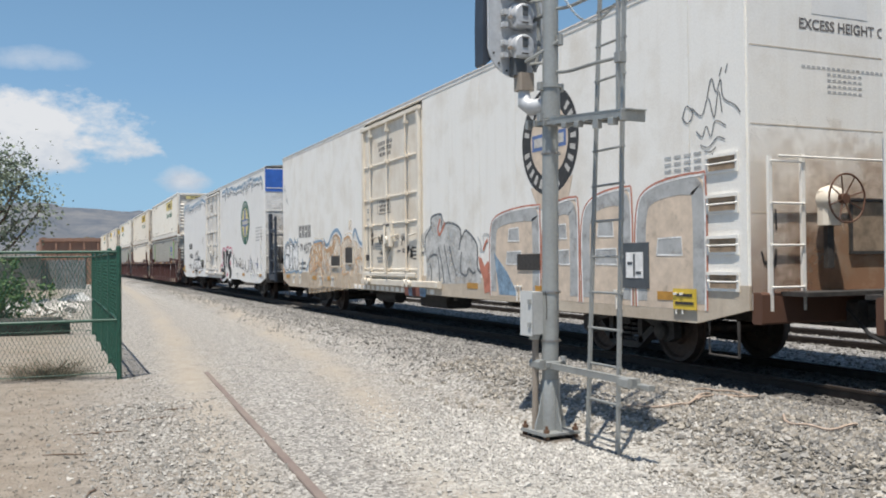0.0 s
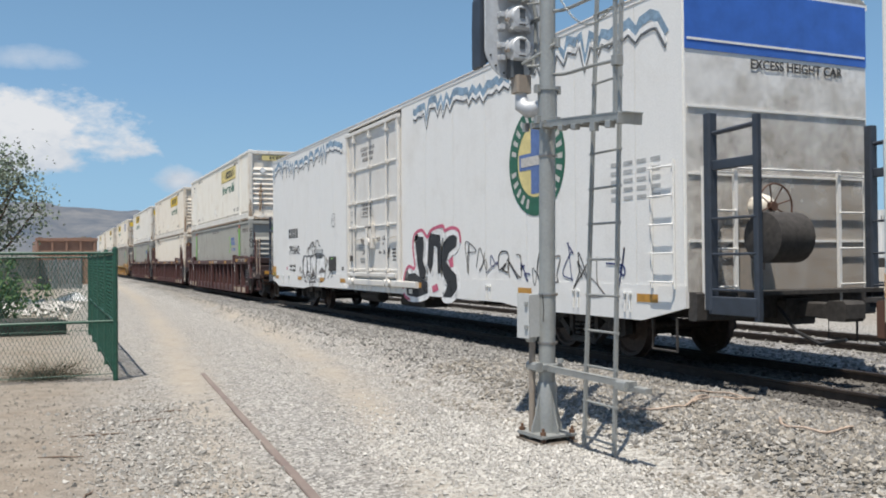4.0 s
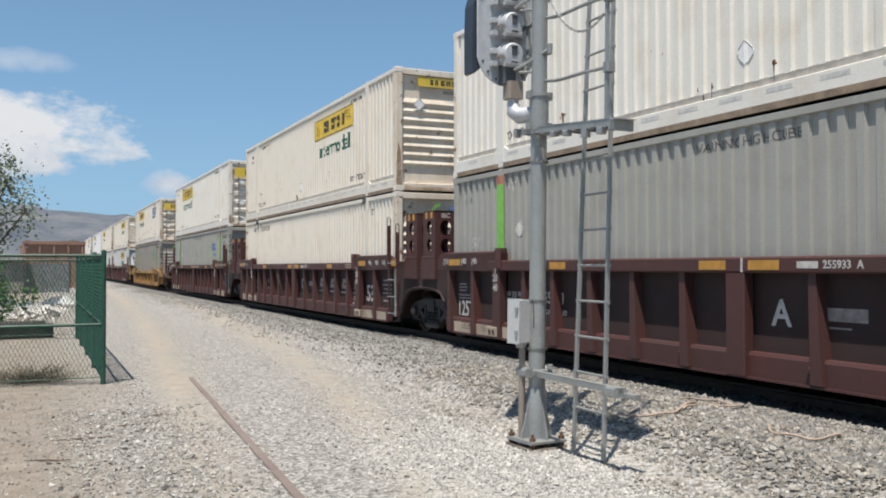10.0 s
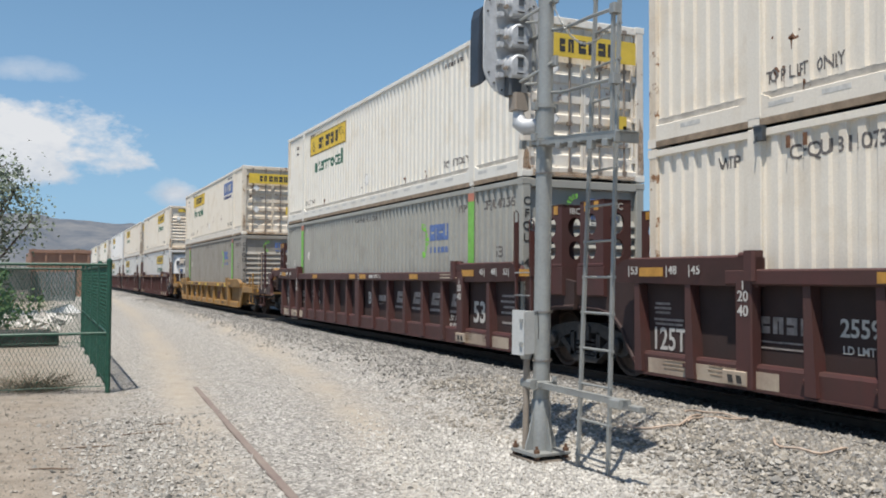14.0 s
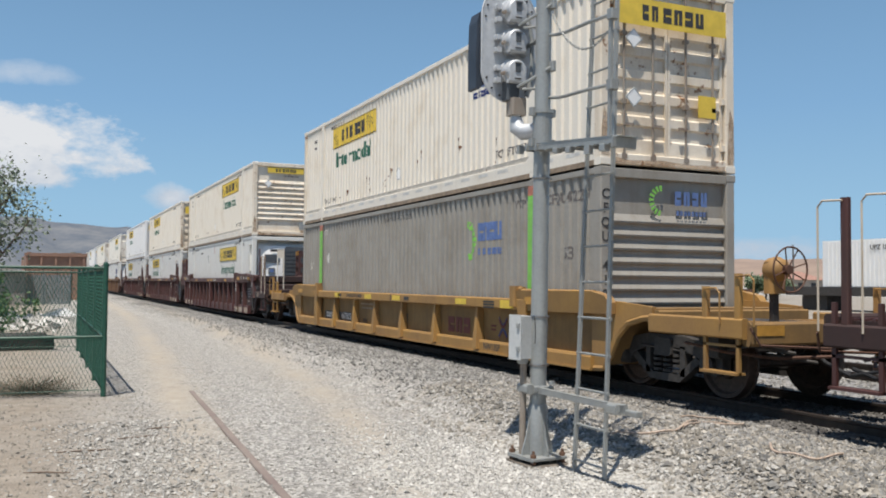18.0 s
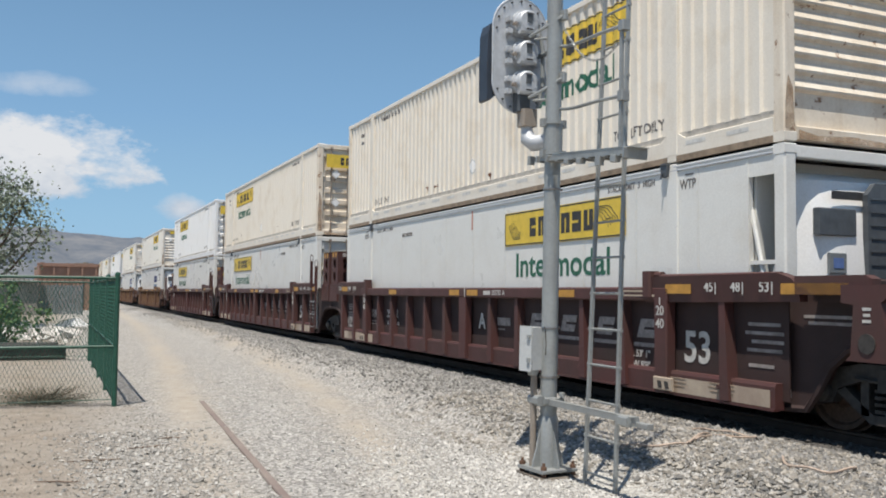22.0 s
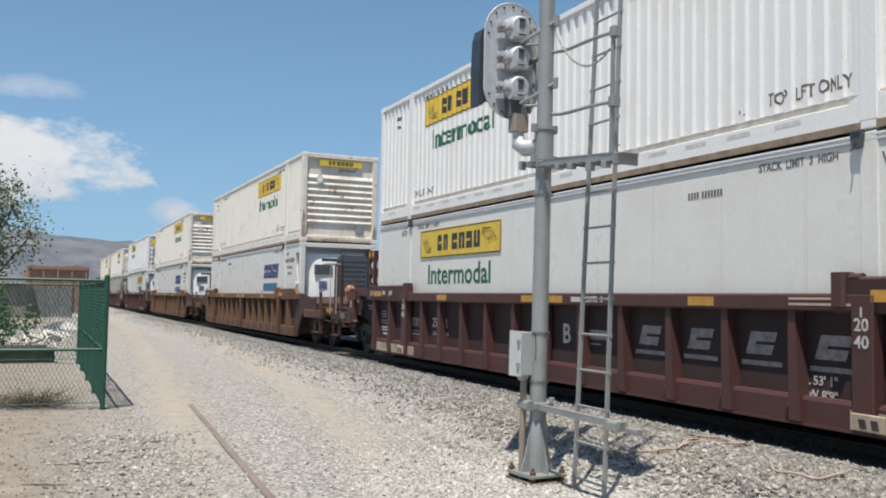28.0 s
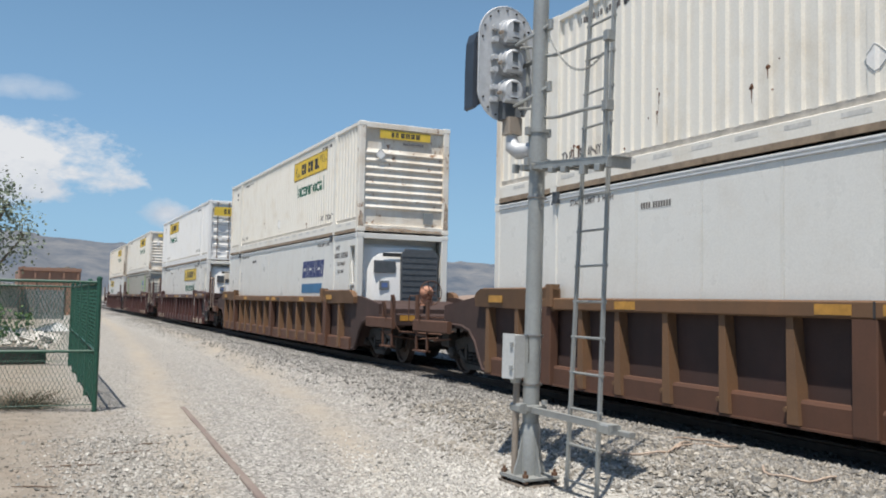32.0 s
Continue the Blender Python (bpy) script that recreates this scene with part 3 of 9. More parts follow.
    b1 = m("ADD", m("MULTIPLY", vor.outputs["Distance"], 0.8), m("ADD", m("MULTIPLY", fine, 0.5), m("MULTIPLY", mid, 1.5)))
    bump(nt, bs, b1, 0.7, 0.03)
    return mt


def ground_z(x, y):
    """Height of the ground: a road, a low ballast bed under each track, and small unevenness."""
    z = 0.018 * noise.noise((x * 0.7, y * 0.7, 0.0)) + 0.03 * noise.noise((x * 0.15, y * 0.15, 3.0))
    bed = max(0.0, 1 - max(0.0, abs(x - TRACK_X - 2.2) - 4.2) / 1.1)
    z = z * (1 - 0.6 * bed)
    z += 0.03 * max(0.0, 1 - abs(x - 7.25) / 0.25)
    # low berm of ballast between the signal and the rails
    up, down = min(1.0, max(0.0, (x - 4.28) / 0.75)), min(1.0, max(0.0, (7.2 - x) / 1.6))
    z += 0.24 * up * up * (3 - 2 * up) * down * down * (3 - 2 * down)
    if x < 0.6:
        z += 0.05 * min(1.0, (0.6 - x) / 2.0)
    return z


def build_ground():
    def axis(lo, hi, near_lo, near_hi, step):
        a = [near_lo + i * step for i in range(int((near_hi - near_lo) / step) + 1)]
        s = step
        while a[-1] < hi:
            s *= 1.35
            a.append(a[-1] + s)
        s = step
        while a[0] > lo:
            s *= 1.35
            a.insert(0, a[0] - s)
        return a
    xs = sorted(axis(-2500, 2500, -4.0, 16.0, 0.25) + [7.12, 7.37, 7.6])
    ys = axis(-2500, 4000, 3.0, 30.0, 0.25)
    g = Geo()
    nx = len(xs)
    g.v = [(x, y, ground_z(x, y) if abs(x) < 60 and abs(y) < 200 else 0.0) for y in ys for x in xs]
    g.f = [(j * nx + i, j * nx + i + 1, (j + 1) * nx + i + 1, (j + 1) * nx + i) for j in range(len(ys) - 1) for i in range(nx - 1)]
    ob = solo("ground", g, ground_material(), "grey gravel and tan dirt road beside a railway", "ground", kind="structure", smooth=True)
    return ob


def scatter_stones(name, n, where, sizes, mat, label, seed):
    """Loose angular stones lying on the ground, as one object."""
    rng = np.random.default_rng(seed)
    base = np.array([(1, 0, 0), (-1, 0, 0), (0, 1, 0), (0, -1, 0), (0, 0, 1), (0, 0, -1)], float)
    tri = np.array([(0, 2, 4), (2, 1, 4), (1, 3, 4), (3, 0, 4), (2, 0, 5), (1, 2, 5), (3, 1, 5), (0, 3, 5)])
    px, py = where(rng, n)
    n = len(px)
    r = rng.uniform(sizes[0], sizes[1], n) * (0.6 + 0.8 * rng.random(n) ** 3)
    vs = base[None] * rng.uniform(0.65, 1.25, (n, 6, 1)) + rng.normal(0, 0.22, (n, 6, 3))
    a = rng.uniform(0, 6.28, n)
    ca, sa = np.cos(a)[:, None], np.sin(a)[:, None]
    x, y, z = vs[..., 0], vs[..., 1] * 0.85, vs[..., 2] * 0.72
    tilt = rng.normal(0, 0.35, n)[:, None]
    x, z = x * np.cos(tilt) - z * np.sin(tilt), x * np.sin(tilt) + z * np.cos(tilt)
    gz = np.array([ground_z(q, w) for q, w in zip(px, py)])
    out = np.stack([(x * ca - y * sa) * r[:, None] + px[:, None], (x * sa + y * ca) * r[:, None] + py[:, None],
                    z * r[:, None] + (gz + r * 0.22)[:, None]], -1).reshape(-1, 3)
    fs = (tri[None] + (np.arange(n) * 6)[:, None, None]).reshape(-1, 3)
    me = bpy.data.meshes.new(name)
    me.from_pydata(out.tolist(), [], fs.tolist())
    me.materials.append(mat)
    return tagged(new(name, me), label, "gravel", kind="stuff")


def stone_material(name, lo, mid, hi):
    mt, nt, bs = nodes_of(name)
    g = nt.nodes.new("ShaderNodeNewGeometry")
    v = coords(nt, (1, 1, 1), False)
    c = ramp(nt, g.outputs["Random Per Island"], [(0.0, lo), (0.55, mid), (1.0, hi)])
    c = mixc(nt, 0.3, c, ramp(nt, noise_node(nt, v, 60, 4), [(0.3, tuple(q * 0.6 for q in mid)), (0.7, hi)]))
    nt.links.new(c, bs.inputs["Base Color"])
    bs.inputs["Roughness"].default_value = 0.9
    return mt


def build_gravel():
    def fan(x0, x1, y0, y1, power, thin=0.0):
        def f(rng, n):
            y = y0 * (y1 / y0) ** (rng.random(n) ** power)
            x = rng.uniform(x0, x1, n)
            if not thin:
                return x, y
            keep = rng.random(n) < (x - x0 + 0.25 * np.sin(y * 1.7) + 0.15) / thin
            return x[keep], y[keep]
        return f
    bal = stone_material("ballast_stone", (0.085, 0.082, 0.076), (0.185, 0.18, 0.168), (0.41, 0.395, 0.365))
    pale = stone_material("pale_stone", (0.22, 0.212, 0.195), (0.39, 0.378, 0.35), (0.62, 0.60, 0.56))
    tan = stone_material("tan_stone", (0.11, 0.10, 0.083), (0.225, 0.205, 0.172), (0.45, 0.415, 0.36))
    mixed = stone_material("road_edge_stone", (0.15, 0.145, 0.13), (0.30, 0.288, 0.262), (0.54, 0.52, 0.48))
    # shade under the train is put into this dark stone colour
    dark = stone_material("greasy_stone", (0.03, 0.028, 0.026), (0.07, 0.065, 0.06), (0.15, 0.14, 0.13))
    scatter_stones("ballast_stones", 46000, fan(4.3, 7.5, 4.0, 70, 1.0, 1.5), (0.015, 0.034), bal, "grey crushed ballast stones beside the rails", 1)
    scatter_stones("track_ballast", 9000, fan(7.46, 10.6, 4.0, 50, 1.0), (0.018, 0.038), dark, "ballast stones between the rails, coloured dark for the train's shade", 11)

    def road(rng, n):
        x, y = fan(0.8, 5.6, 4.2, 48, 1.1)(rng, n)
        w = 0.06 * np.sin(y * 1.3)
        on = np.minimum(abs(x - 5.2 + 4.8 * np.exp(-y / 38) - w), abs(x - 5.4 + 4.3 * np.exp(-y / 13) - w)) < 0.30
        keep = (~on) | (rng.random(len(x)) < 0.10)
        return x[keep], y[keep]
    scatter_stones("road_gravel", 26000, road, (0.005, 0.015), mixed, "mixed grey gravel on a dirt road", 2)

    def heap(rng, n):
        return rng.normal(3.75, 0.62, n), rng.normal(6.6, 1.15, n)

    def verge(rng, n):
        return rng.normal(0.92, 0.38, n), rng.uniform(5.2, 10.5, n)
    scatter_stones("pale_gravel", 17000, heap, (0.009, 0.024), pale, "pale crushed stone spread round the signal base", 3)
    scatter_stones("shoulder_gravel", 20000, fan(4.0, 7.4, 3.4, 11, 1.0, 0.8), (0.013, 0.033), tan, "brownish ballast stones on the track shoulder", 4)
    scatter_stones("road_edge_gravel", 5200, verge, (0.007, 0.030), mixed, "grey and pale gravel at the road edge", 8)
    scatter_stones("dirt_pebbles", 7000, fan(-2.5, 1.3, 5.0, 14, 1.0), (0.005, 0.019), tan, "small tan pebbles on bare dirt", 5)
    scatter_stones("far_ballast", 9000, fan(10.2, 15.5, 5.0, 40, 1.0), (0.022, 0.045), bal, "grey ballast stones beyond the train", 6)
    rng = random.Random(77)
    wood = flat("dry_grey_twig", (0.16, 0.115, 0.085), 0.9, 0.0, 0.3, 30)
    for x, y, a, ln in ((0.42, 8.9, 6, 0.5), (0.10, 7.9, -16, 0.34), (-0.25, 6.3, 20, 0.3), (0.95, 9.5, 10, 0.42), (-0.6, 9.1, 12, 0.36), (0.25, 6.6, 70, 0.22), (1.25, 9.9, -4, 0.3)):
        pts = [(x + (k / 4 - 0.5) * ln * math.cos(radians(a)) + rng.gauss(0, 0.008), y + (k / 4 - 0.5) * ln * math.sin(radians(a)) + rng.gauss(0, 0.01)) for k in range(5)]
        solo("twig", Geo().tube([(q, w, ground_z(q, w) + 0.012) for q, w in pts], [0.004, 0.007, 0.008, 0.007, 0.003], 6), wood, "dry twig lying on bare dirt", "twig", "dry twigs", smooth=True)


def build_track(name, x, y0, y1, curve, ties):
    """Two rails with their ties. The main line bends away in the distance."""
    tr = thing(name, "worn steel rails on timber ties in grey ballast", "railway track")
    prof = [(-0.075, -0.18), (0.075, -0.18), (0.075, -0.165), (0.012, -0.14), (0.012, -0.045), (0.036, -0.03), (0.036, -0.004), (0.03, 0.0),
            (-0.03, 0.0), (-0.036, -0.004), (-0.036, -0.03), (-0.012, -0.045), (-0.012, -0.14), (-0.075, -0.165)]
    for side in (-0.755, 0.755):
        g = Geo()
        ys = [y0] + ([CURVE_Y + i * 10 for i in range(0, 25)] if curve else []) + [y1]
        rings = []
        for y in ys:
            mt = on_track(y, RAIL_Z, x - TRACK_X) if curve else pose(x, y, RAIL_Z)
            rings += [mt @ Vector((side + a, 0, b)) for a, b in prof]
        n = len(prof)
        g.add(rings, [(i * n + j, i * n + (j + 1) % n, (i + 1) * n + (j + 1) % n, (i + 1) * n + j) for i in range(len(ys) - 1) for j in range(n)])
        part("rail", g, M["rail"], tr)
    me = Geo().box(-1.3, 1.3, -0.11, 0.11, -0.33, -0.165, 0.01).mesh("tie", M["tie"])
    for i in range(ties):
        part("tie", me, None, tr, at=pose(x + random.uniform(-0.03, 0.03), 4.0 + i * 0.5, RAIL_Z, 0, 0, random.uniform(-1, 1)))
    return tr


# containers: local origin at the bottom centre, -y end towards the camera, -x side towards the road
CL, CW, CH = 8.075, 1.295, 2.90


def corrugated(length, z0, z1, pitch=0.236, depth=0.038, x=0.0):
    """A trapezoid-corrugated wall along y at x, with its outer ribs at x and its troughs inward (+x)."""
    n = max(2, round(length / pitch))
    p = length / n
    prof = []
    for i in range(n):
        y = -length / 2 + i * p
        prof += [(y, 0.0), (y + p * 0.40, 0.0), (y + p * 0.50, depth), (y + p * 0.90, depth)]
    prof.append((length / 2, 0.0))
    g = Geo()
    for y, d in prof:
        g.v += [(x + d, y, z0), (x + d, y, z1), (x + d + 0.02, y, z0), (x + d + 0.02, y, z1)]
    for i in range(len(prof) - 1):
        a, b = i * 4, i * 4 + 4
        g.f += [(a, b, b + 1, a + 1), (a + 3, b + 3, b + 2, a + 2)]
    return g


def wave(y, post=6.095):
    """Depth of the corrugation at a place along the side, and the breaks of its profile."""
    for y0, ln in ((0.0, 2 * post - 0.2), (-(post + CL - 0.06) / 2, CL - post - 0.27), ((post + CL - 0.06) / 2, CL - post - 0.27)):
        if abs(y - y0) <= ln / 2:
            n = max(2, round(ln / 0.236))
            p = ln / n
            u = ((y - y0 + ln / 2) % p) / p
            return 0.038 * (0 if u < 0.40 else (u - 0.40) / 0.10 if u < 0.5 else 1 if u < 0.90 else (1 - u) / 0.10)
    return 0.0


def breaks(post=6.095):
    out = []
    for y0, ln in ((0.0, 2 * post - 0.2), (-(post + CL - 0.06) / 2, CL - post - 0.27), ((post + CL - 0.06) / 2, CL - post - 0.27)):
        n = max(2, round(ln / 0.236))
        p = ln / n
        out += [y0 - ln / 2 + (i + k) * p for i in range(n) for k in (0.0, 0.40, 0.5, 0.90)] + [y0 + ln / 2]
    return sorted(out)


DRAPED = set()


def drape(c):
    """Lays the flat lettering and plates of a corrugated side into its ribs and troughs, like paint."""
    bks = breaks()
    for ob in list(c.children_recursive):
        if ob.name in DRAPED or ob.type != "MESH" or not any(k in ob.name for k in ("lettering", "sign_plate", "border", "emblem", "rust_scab", "placard")):
            continue
        DRAPED.add(ob.name)
        m = ob.matrix_basis.copy()
        q = ob.parent
        while q is not None and q != c:
            m = q.matrix_basis @ m
            q = q.parent
        me = ob.data.copy()
        me.transform(m)
        xs = [v.co.x for v in me.vertices]
        if not xs or max(xs) > -CW + 0.02:
            bpy.data.meshes.remove(me)
            continue
        ys = [v.co.y for v in me.vertices]
        bm = bmesh.new()
        bm.from_mesh(me)
        for b in bks:
            if min(ys) < b < max(ys):
                bmesh.ops.bisect_plane(bm, geom=bm.verts[:] + bm.edges[:] + bm.faces[:], plane_co=(0, b, 0), plane_no=(0, 1, 0))
        for v in bm.verts:
            v.co.x += wave(v.co.y) + 0.0235
        bm.to_mesh(me)
        bm.free()
        me.transform(m.inverted())
        ob.data = me


def container(name, label, body, side="corr", end="ridged", far_end="doors", group="containers on the train"):
    c = thing(name, label, "container", group)
    mt = M[body]
    me2 = M[body + "_end"] if body in ("white", "cream") else mt
    k = body
    post = 6.095
    # frame
    for sx in (-1, 1):
        for sy in (-1, 1):
            part("corner_post", shared(("cp", k), lambda: Geo().box(-0.09, 0.09, -0.09, 0.09, 0.1, CH - 0.1, 0.02).mesh("corner_post", me2)), None, c, at=pose(sx * (CW - 0.09), sy * (CL - 0.09), 0))
            part("lift_post", shared(("lp", k), lambda: Geo().box(-0.025, 0.025, -0.11, 0.11, 0.1, CH - 0.1, 0.012).mesh("lift_post", mt)), None, c, at=pose(sx * (CW - 0.012), sy * post, 0))
            for zc in (0.06, CH - 0.06):
                part("corner_casting", shared(("cc", k), lambda: Geo().box(-0.092, 0.092, -0.09, 0.09, -0.06, 0.06, 0.012).mesh("corner_casting", mt)), None, c, at=pose(sx * (CW - 0.088), sy * (CL - 0.085), zc))
                part("corner_casting", shared(("cc2", k), lambda: Geo().box(-0.06, 0.06, -0.09, 0.09, -0.06, 0.06, 0.012).box(-0.062, -0.02, -0.03, 0.03, -0.03, 0.03).mesh("corner_casting", mt)), None, c, at=pose(sx * (CW - 0.05), sy * post, zc, 0, 0, 0 if sx < 0 else 180))
        part("top_rail", shared(("tr", k), lambda: Geo().box(-0.05, 0.05, -CL + 0.17, CL - 0.17, CH - 0.11, CH - 0.012, 0.012).mesh("top_rail", mt)), None, c, at=pose(sx * (CW - 0.05), 0, 0))
        if side != "corr":
            part("bottom_rail", shared(("br", k, side), lambda: Geo().box(-0.045, 0.045, -CL + 0.17, CL - 0.17, 0.03, 0.17, 0.008).mesh("bottom_rail", mt)), None, c, at=pose(sx * (CW - 0.047), 0, 0))
            part("top_moulding", shared(("tm", k), lambda: Geo().box(-0.014, 0.02, -CL + 0.17, CL - 0.17, CH - 0.105, CH - 0.08, 0.006).box(-0.012, 0.02, -CL + 0.17, CL - 0.17, CH - 0.055, CH - 0.03, 0.006).mesh("top_moulding", M["alu"])), None, c, "ribbed aluminium moulding", at=pose(sx * (CW - 0.002), 0, 0, 0, 0, 0 if sx < 0 else 180))
        else:
            br = part("bottom_rail", shared(("br", k, side), lambda: Geo().box(-0.05, 0.03, -CL + 0.17, CL - 0.17, 0.07, 0.30, 0.008).mesh("bottom_rail", mt)), None, c, at=pose(sx * (CW - 0.047), 0, 0, 0, 0, 0 if sx < 0 else 180))
            part("ledge", shared(("lg",), lambda: Geo().prism([(0.29, -0.012), (0.29, 0.06), (0.39, 0.06), (0.39, -0.024)], 1, -CL + 0.17, CL - 0.17).mesh("ledge", M["dusty"])), None, br, "sloped grey ledge of the rail")
            part("lower_edge", shared(("le",), lambda: Geo().box(-0.054, -0.02, -CL + 0.17, CL - 0.17, 0.004, 0.085).mesh("lower_edge", M["grime"])), None, br, "brown grimy lower edge")
            if sx < 0:
                tp = shared(("tape",), lambda: Geo().box(-0.0525, -0.049, -0.19, 0.19, 0.20, 0.255).mesh("reflective_tape", M["tape"]))
                for i in range(20):
                    yy = -CL + 0.75 + i * 0.765
                    if abs(abs(yy) - post) > 0.4:
                        part("reflective_tape", tp, None, br, at=pose(0, yy, 0))
            for sy in (-1, 1):
                for q in (-1, 1):
                    part("gusset", shared(("gu", k, q), lambda: Geo().prism([(q * 0.10, 0.27), (q * 0.10, 0.38), (q * 0.24, 0.315), (q * 0.24, 0.30)][::q], 0, -0.050, -0.02).mesh("gusset", mt)), None, br, at=pose(0, sy * post, 0))
        if side == "corr":
            for y0, ln in ((0.0, 2 * post - 0.2), (-(post + CL - 0.06) / 2, CL - post - 0.27), ((post + CL - 0.06) / 2, CL - post - 0.27)):
                part("side_panel", shared(("sp", k, ln), lambda: corrugated(ln, 0.38, CH - 0.1).mesh("side_panel", mt)), None, c, at=pose(sx * (CW - 0.022), y0, 0, 0, 0, 0 if sx < 0 else 180))
        else:
            cut = end == "unit" and sx < 0

            def skin():
                g = Geo()
                n = 12
                w = (2 * CL - 0.34) / n
                for i in range(n):
                    y = -CL + 0.17 + i * w
                    ya = -CL + 0.60 if i == 0 and cut else y
                    g.box(-0.012, 0.02, ya + 0.022, y + w - 0.022, 0.17, CH - 0.11)
                    if i == 0 and cut:
                        g.box(-0.012, 0.02, y, ya + 0.004, 0.17, 0.55).box(-0.012, 0.02, y, ya + 0.004, CH - 0.34, CH - 0.11)
                        g.box(-0.018, 0.06, ya - 0.02, ya + 0.03, 0.17, CH - 0.11)
                        continue
                    g.box(-0.014, 0.0, y - 0.016, y + 0.016, 0.17, CH - 0.11)
                    for q in range(22):
                        g.box(-0.0165, -0.012, y - 0.006, y + 0.006, 0.25 + q * 0.115, 0.262 + q * 0.115)
                return g.mesh("side_panel", mt)
            if cut:
                part("cross_brace", Geo().box(-0.03, 0.03, -CL + 0.15, -CL + 0.58, 1.52, 1.57).tube([(0, -CL + 0.20, 1.52), (0, -CL + 0.56, 0.56)], 0.02, 6, True), mt, c, "brace across the open corner", at=pose(-CW + 0.06, 0, 0))
            part("side_panel", shared(("sk", k, cut), skin), None, c, at=pose(sx * (CW - 0.02), 0, 0, 0, 0, 0 if sx < 0 else 180))

    def roof():
        g = Geo()
        n = 56
        w = (2 * CL - 0.2) / n
        for i in range(n):
            y = -CL + 0.1 + i * w
            g.add([(sx2 * (CW - 0.06), y + a * w, CH - 0.045 + b) for a, b in ((0, 0), (0.4, 0), (0.5, 0.02), (0.9, 0.02), (1, 0)) for sx2 in (-1, 1)],
                  [(0, 1, 3, 2), (2, 3, 5, 4), (4, 5, 7, 6), (6, 7, 9, 8)])
        return g.mesh("roof", mt)
    part("roof", shared(("rf", k), roof), None, c)
    part("floor", shared(("fl", k), lambda: Geo().box(-CW + 0.09, CW - 0.09, -CL + 0.1, CL - 0.1, 0.05, 0.14).mesh("floor", M["soot"])), None, c)
    for which, sy in ((end, -1), (far_end, 1)):
        turn = 0 if sy < 0 else 180
        hd = part("end_header", shared(("eh", k), lambda: Geo().box(-CW + 0.18, CW - 0.18, -0.05, 0.05, CH - 0.16, CH - 0.015, 0.012).mesh("end_header", me2)), None, c, at=pose(0, sy * (CL - 0.055), 0))
        part("end_sill", shared(("es", k), lambda: Geo().box(-CW + 0.18, CW - 0.18, -0.05, 0.05, 0.02, 0.19, 0.012).mesh("end_sill", me2)), None, c, at=pose(0, sy * (CL - 0.055), 0))
        if which == "ridged":
            def wall():
                g = Geo()
                prof = [(0.19, 0.0), (0.60, 0.0)]
                z = 0.60
                for i in range(8):
                    prof += [(z + 0.025, -0.048), (z + 0.055, -0.055), (z + 0.165, 0.0), (z + 0.205, 0.0)]
                    z += 0.205
                prof += [(CH - 0.16, 0.0)]
                w = CW - 0.18
                g.add([(s * w, 0.06 + d, zz) for zz, d in prof for s in (-1, 1)], [(2 * i, 2 * i + 1, 2 * i + 3, 2 * i + 2) for i in range(len(prof) - 1)])
                return g.mesh("end_wall", me2)
            part("end_wall", shared(("ew", k), wall), None, c, at=pose(0, sy * (CL - 0.03), 0, 0, 0, turn))
        elif which == "doors":
            def leaf():
                g = Geo()
                w = CW - 0.20
                prof = [(0.19, 0.0), (0.42, 0.0)]
                z = 0.42
                for i in range(6):
                    prof += [(z + 0.03, 0.035), (z + 0.20, 0.035), (z + 0.23, 0.0), (z + 0.36, 0.0)]
                    z += 0.36
                prof += [(CH - 0.16, 0.0)]
                g.add([(x, d, zz) for zz, d in prof for x in (0.012, w)], [(2 * i, 2 * i + 1, 2 * i + 3, 2 * i + 2) for i in range(len(prof) - 1)])
                g.box(0.006, 0.05, -0.012, 0.03, 0.2, CH - 0.17)
                g.box(w - 0.05, w, -0.012, 0.03, 0.2, CH - 0.17)
                return g.mesh("door", me2)
            for sd in (-1, 1):
                d = part("door", shared(("dl", k), leaf), None, c, at=pose(0, sy * (CL - 0.07), 0, 0, 0, turn) @ (Matrix.Identity(4) if sd > 0 else Matrix.Diagonal((-1, 1, 1, 1))))
                for bx in (0.32, 0.86):
                    part("locking_bar", shared(("lb", k), lambda: Geo().tube([(0, 0, 0.1), (0, 0, CH - 0.08)], 0.019, 8).box(-0.05, 0.05, -0.02, 0.03, 0.11, 0.19).box(-0.05, 0.05, -0.02, 0.03, CH - 0.17, CH - 0.1)
                         .box(-0.04, 0.04, -0.03, 0.04, 0.95, 1.02).box(-0.04, 0.04, -0.03, 0.04, 2.0, 2.06).box(-0.16, 0.02, -0.035, -0.012, 0.62, 0.66).mesh("locking_bar", M["bar"], True)), None, d, at=pose(bx, -0.05, 0))
                for hz in (0.4, 1.15, 1.9, 2.55):
                    part("hinge", shared(("hg", k), lambda: Geo().box(-0.05, 0.03, -0.03, 0.02, -0.05, 0.05, 0.01).mesh("hinge", me2)), None, d, at=pose(CW - 0.2, -0.02, hz))
        elif which == "unit":
            refrigeration_unit(c, sy, turn, mt)
        else:
            part("end_wall", shared(("pw", k), lambda: Geo().box(-CW + 0.18, CW - 0.18, -0.02, 0.02, 0.19, CH - 0.16).mesh("end_wall", mt)), None, c, at=pose(0, sy * (CL - 0.06), 0))
    return c


